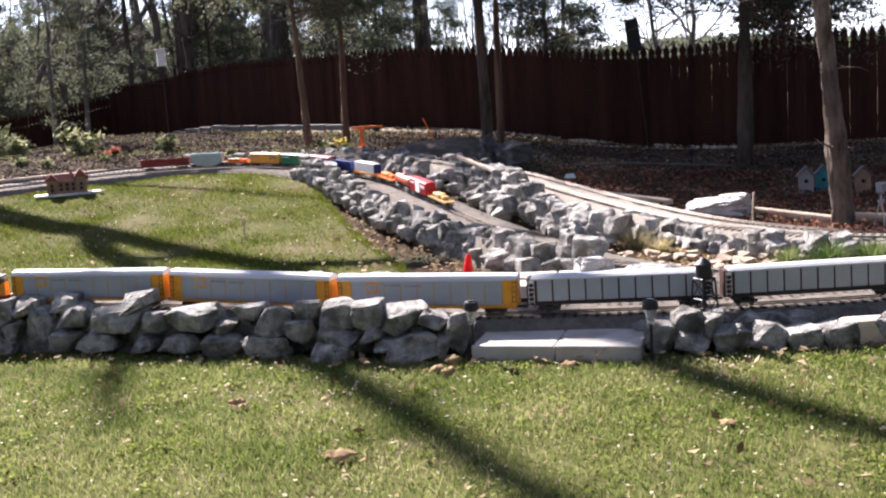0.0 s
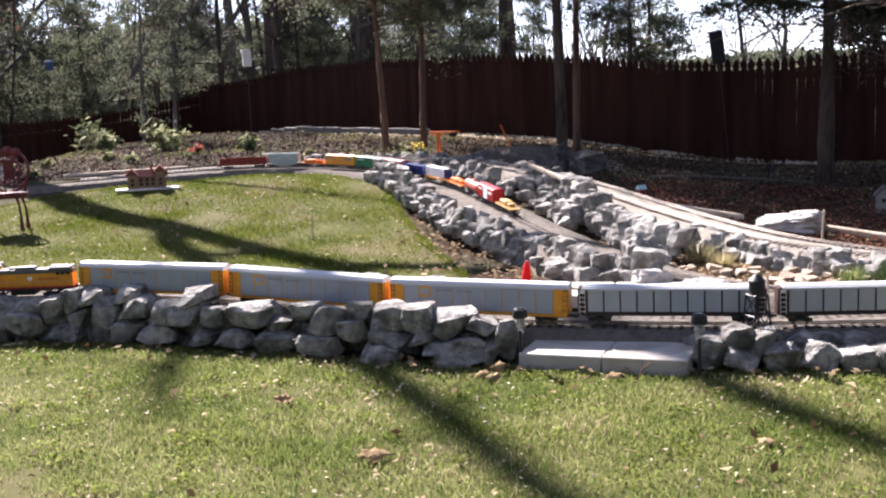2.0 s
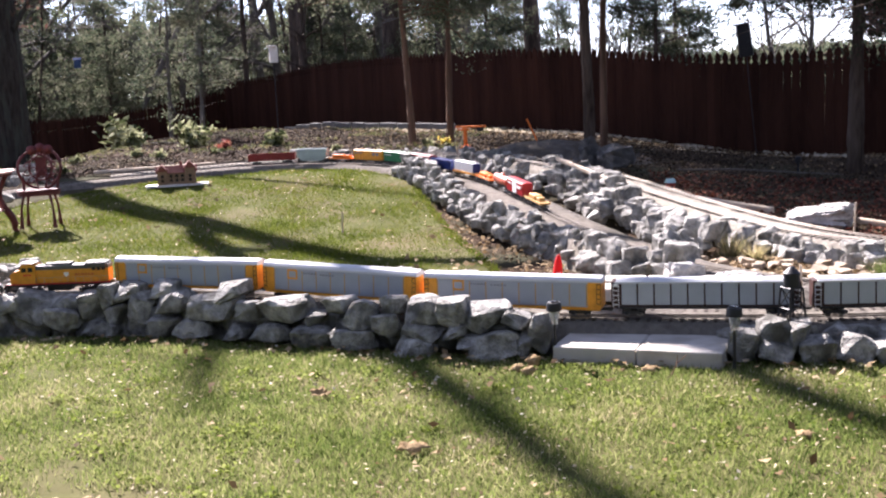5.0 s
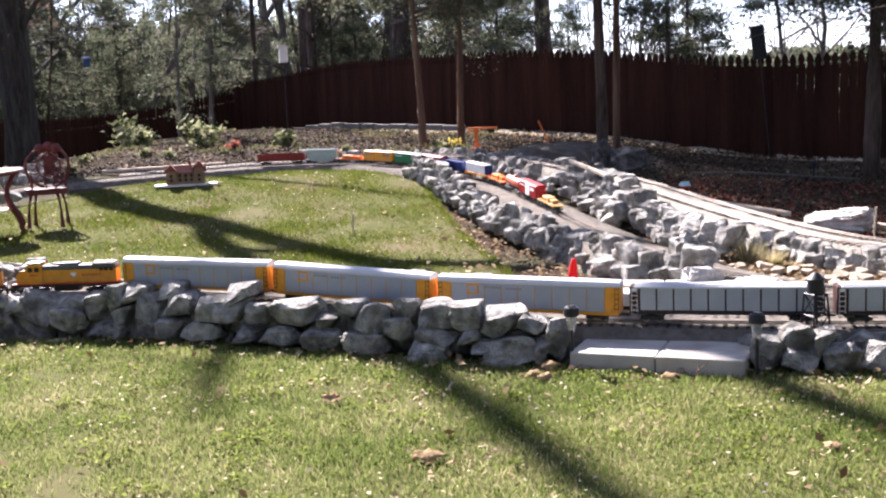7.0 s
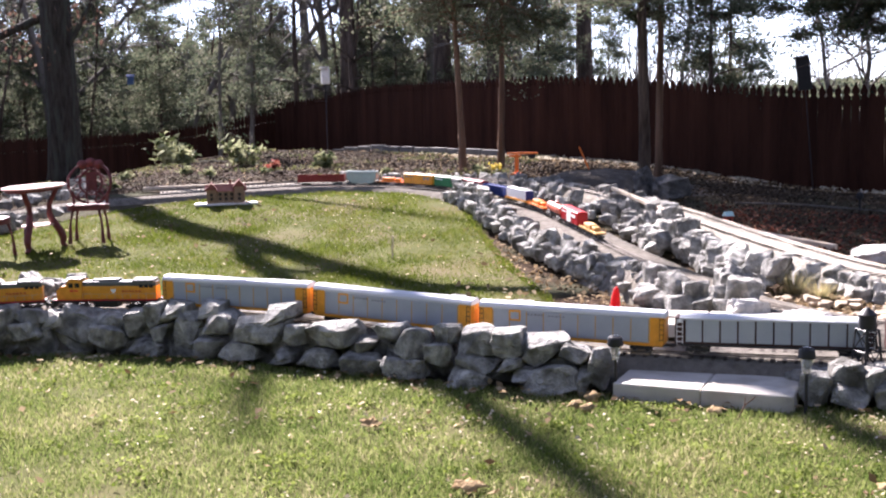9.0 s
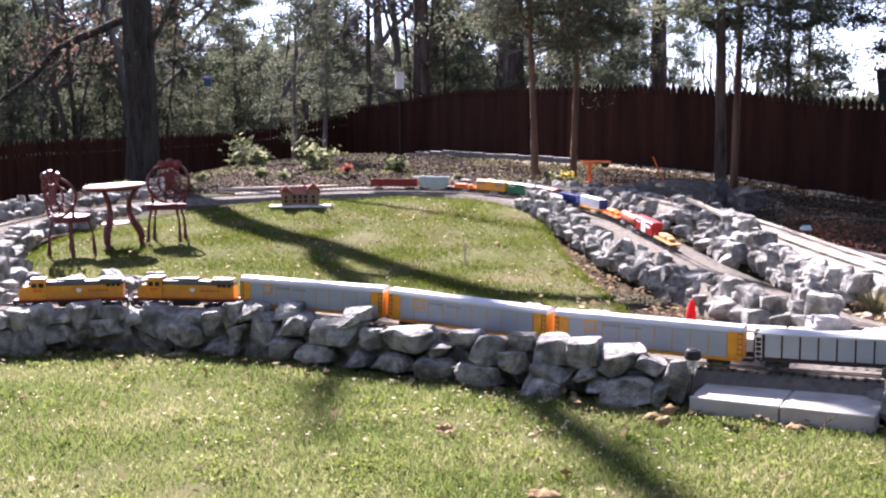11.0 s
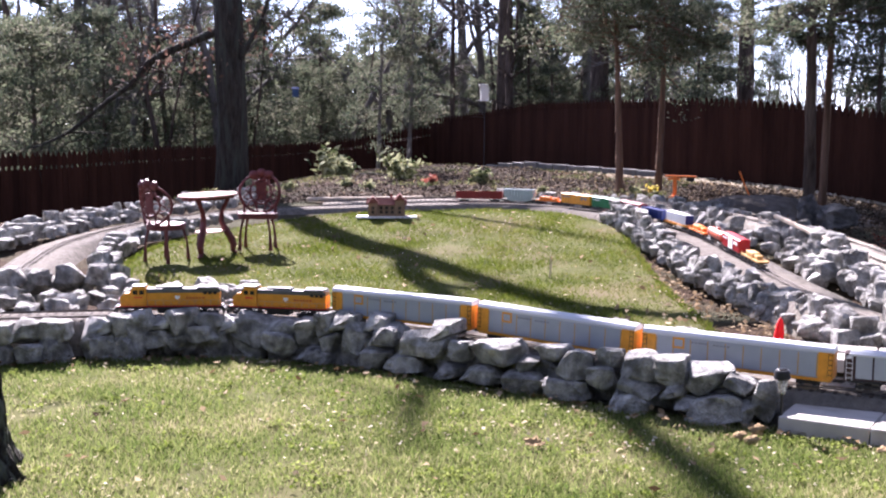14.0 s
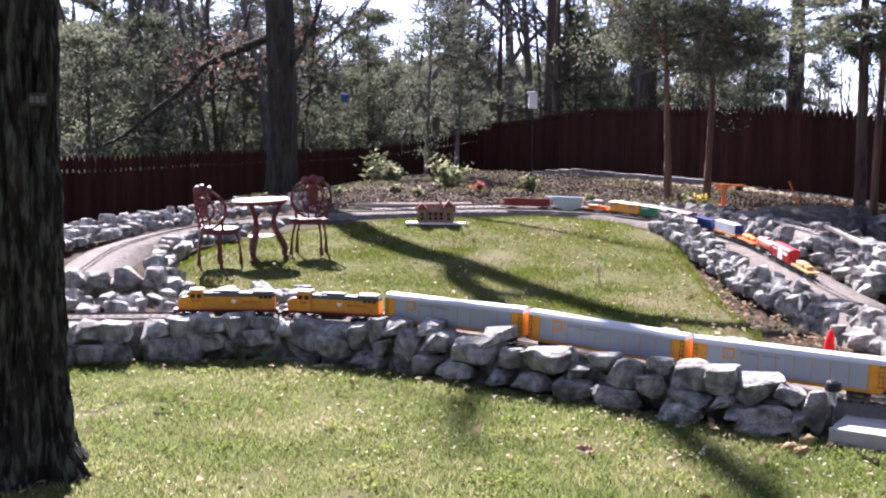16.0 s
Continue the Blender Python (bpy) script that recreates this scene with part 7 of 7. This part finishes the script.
M_DRY_BIG = material("curled_dry_leaf", (0.16, 0.10, 0.045), (0.50, 0.37, 0.20), 26, 0.85, 0.6, 120, translucent=0.15, spec=0.1, bump_scale=0.02)
dry_leaf(pose(-1.15, 4.88, 0.015, 18, 5, 30), 0.10, "pale curled dry leaf on the front lawn", 1, 1.0)
dry_leaf(pose(-0.60, 4.10, 0.008, 10, 0, -8), 0.13, "large tan curled dry leaf on the front lawn", 2)
for k, (x, y, z) in enumerate(((-0.285, 5.28, 0.02), (-0.23, 5.24, 0.015), (-0.215, 5.30, 0.05))):
    dry_leaf(pose(x, y, z, 35 + 12 * k, -15, 25 * k - 20), 0.075, "small curled dry leaf near the foot of the wall", 3 + k)
dry_leaf(pose(0.33, 5.25, 0.01, 5, -5, 10), 0.09, "brown curled dry leaf before the pavers", 7)
dry_leaf(pose(0.86, 4.25, 0.012, -8, 5, 140), 0.08, "dark curled dry leaf on the front lawn", 8)

# low weeds on the mound
M_COVER = blade_material("creeping_weeds", ((0.040, 0.055, 0.018), (0.10, 0.115, 0.042)), (0.24, 0.215, 0.11), 0.25, 0.35)
x = rg.uniform(-10, 0.3, 14000)
y = rg.uniform(13.7, 24, 14000)
keep = np.array([noise.noise((a * 0.9, b * 0.9, 8)) > 0.2 + 0.5 * (a > -1.7) for a, b in zip(x, y)])
x, y = x[keep], y[keep]
me = cards("ground_cover", np.stack([x, y, ground_z(x, y) + rg.uniform(0, 0.05, len(x))], 1), 0.06, 0.026, M_COVER, rg, flat=0.3, up=(0, 0, 0.5))
tagged(new("ground_cover", me), "low yellow-green weeds creeping over the mulch", "ground cover", kind="stuff")

# dark wood chips over the mulch beds
M_CHIP = blade_material("mulch_chips", ((0.020, 0.015, 0.011), (0.070, 0.052, 0.037)), (0.17, 0.125, 0.085), 0.12, 0.0)
x = rg.uniform(-9.5, 5.5, 130000)
y = rg.uniform(8.0, 24.0, 130000)
keep = (y > np.interp(x, UPPER[:, 0], UPPER[:, 1]) + 0.35) & ((x > -7.0) | (y > 13.2))
x, y = x[keep], y[keep]
me = cards("wood_chips", np.stack([x, y, ground_z(x, y) + rg.uniform(-0.01, 0.016, len(x))], 1), 0.045, 0.018, M_CHIP, rg, flat=0.55)
tagged(new("wood_chips", me), "dark brown wood chips over the beds", "mulch", kind="stuff")

# pale straw and bits of leaf caught in both lawns
M_FLECK = blade_material("straw_flecks", ((0.36, 0.30, 0.17), (0.52, 0.45, 0.29)), (0.64, 0.58, 0.44), 0.3, 0.3)
x = rg.uniform(-5.4, 3.4, 2600)
y = 2.6 + (wall_y(x) - 2.6) * rg.random(2600) ** 0.8
keep = np.array([noise.noise((a * 1.3, b * 1.3, 21)) > -0.12 for a, b in zip(x, y)])
x, y = x[keep], y[keep]
me = cards("straw_flecks", np.stack([x, y, rg.uniform(0.014, 0.026, len(x))], 1), 0.020, 0.009, M_FLECK, rg, flat=0.6)
tagged(new("straw_flecks", me), "pale straw and bits of dry leaf on the front lawn", "straw", kind="stuff")
x, y = rg.uniform(-6.8, 0.1, 800), rg.uniform(7.0, 12.6, 800)
ok = inside(LAWN, x, y)
x, y = x[ok], y[ok]
me = cards("straw_flecks_inner", np.stack([x, y, ground_z(x, y) + rg.uniform(0.022, 0.034, len(x))], 1), 0.028, 0.014, M_FLECK, rg, flat=0.6)
tagged(new("straw_flecks_inner", me), "pale straw and bits of dry leaf on the inner lawn", "straw", kind="stuff")

# broad-leaved weeds in clumps among the grass
M_CLOVER = blade_material("lawn_weeds", ((0.085, 0.120, 0.018), (0.150, 0.190, 0.034)), (0.26, 0.30, 0.09), 0.2, 0.5)
pts = []
for k in range(230):
    a = rg.uniform(-5.2, 3.2)
    b = 2.8 + (float(wall_y(a)) - 2.85) * rg.random() ** 0.8
    q = rg.normal(size=(40, 2)) * rg.uniform(0.02, 0.07) + (a, b)
    q = q[q[:, 1] < wall_y(q[:, 0]) - 0.01]
    pts.append(np.c_[q, rg.uniform(0.012, 0.026, len(q))])
me = cards("lawn_weeds", np.concatenate(pts), 0.020, 0.014, M_CLOVER, rg, flat=0.4)
tagged(new("lawn_weeds", me), "low broad-leaved weeds in clumps on the lawn", "weeds", kind="stuff")

# tan leaves between the scree stones
x, y = rg.uniform(0.6, 2.4, 3200), rg.uniform(6.75, 8.2, 3200)
keep = (y < np.interp(x, RIGHT[:, 0], RIGHT[:, 1])) & (y > np.interp(x, LOOP[130:, 0], LOOP[130:, 1]) + 0.3)
litter("leaf_litter_scree", x[keep], y[keep], 0.05, 9, "fallen tan leaves between the flat stones", 0.03)
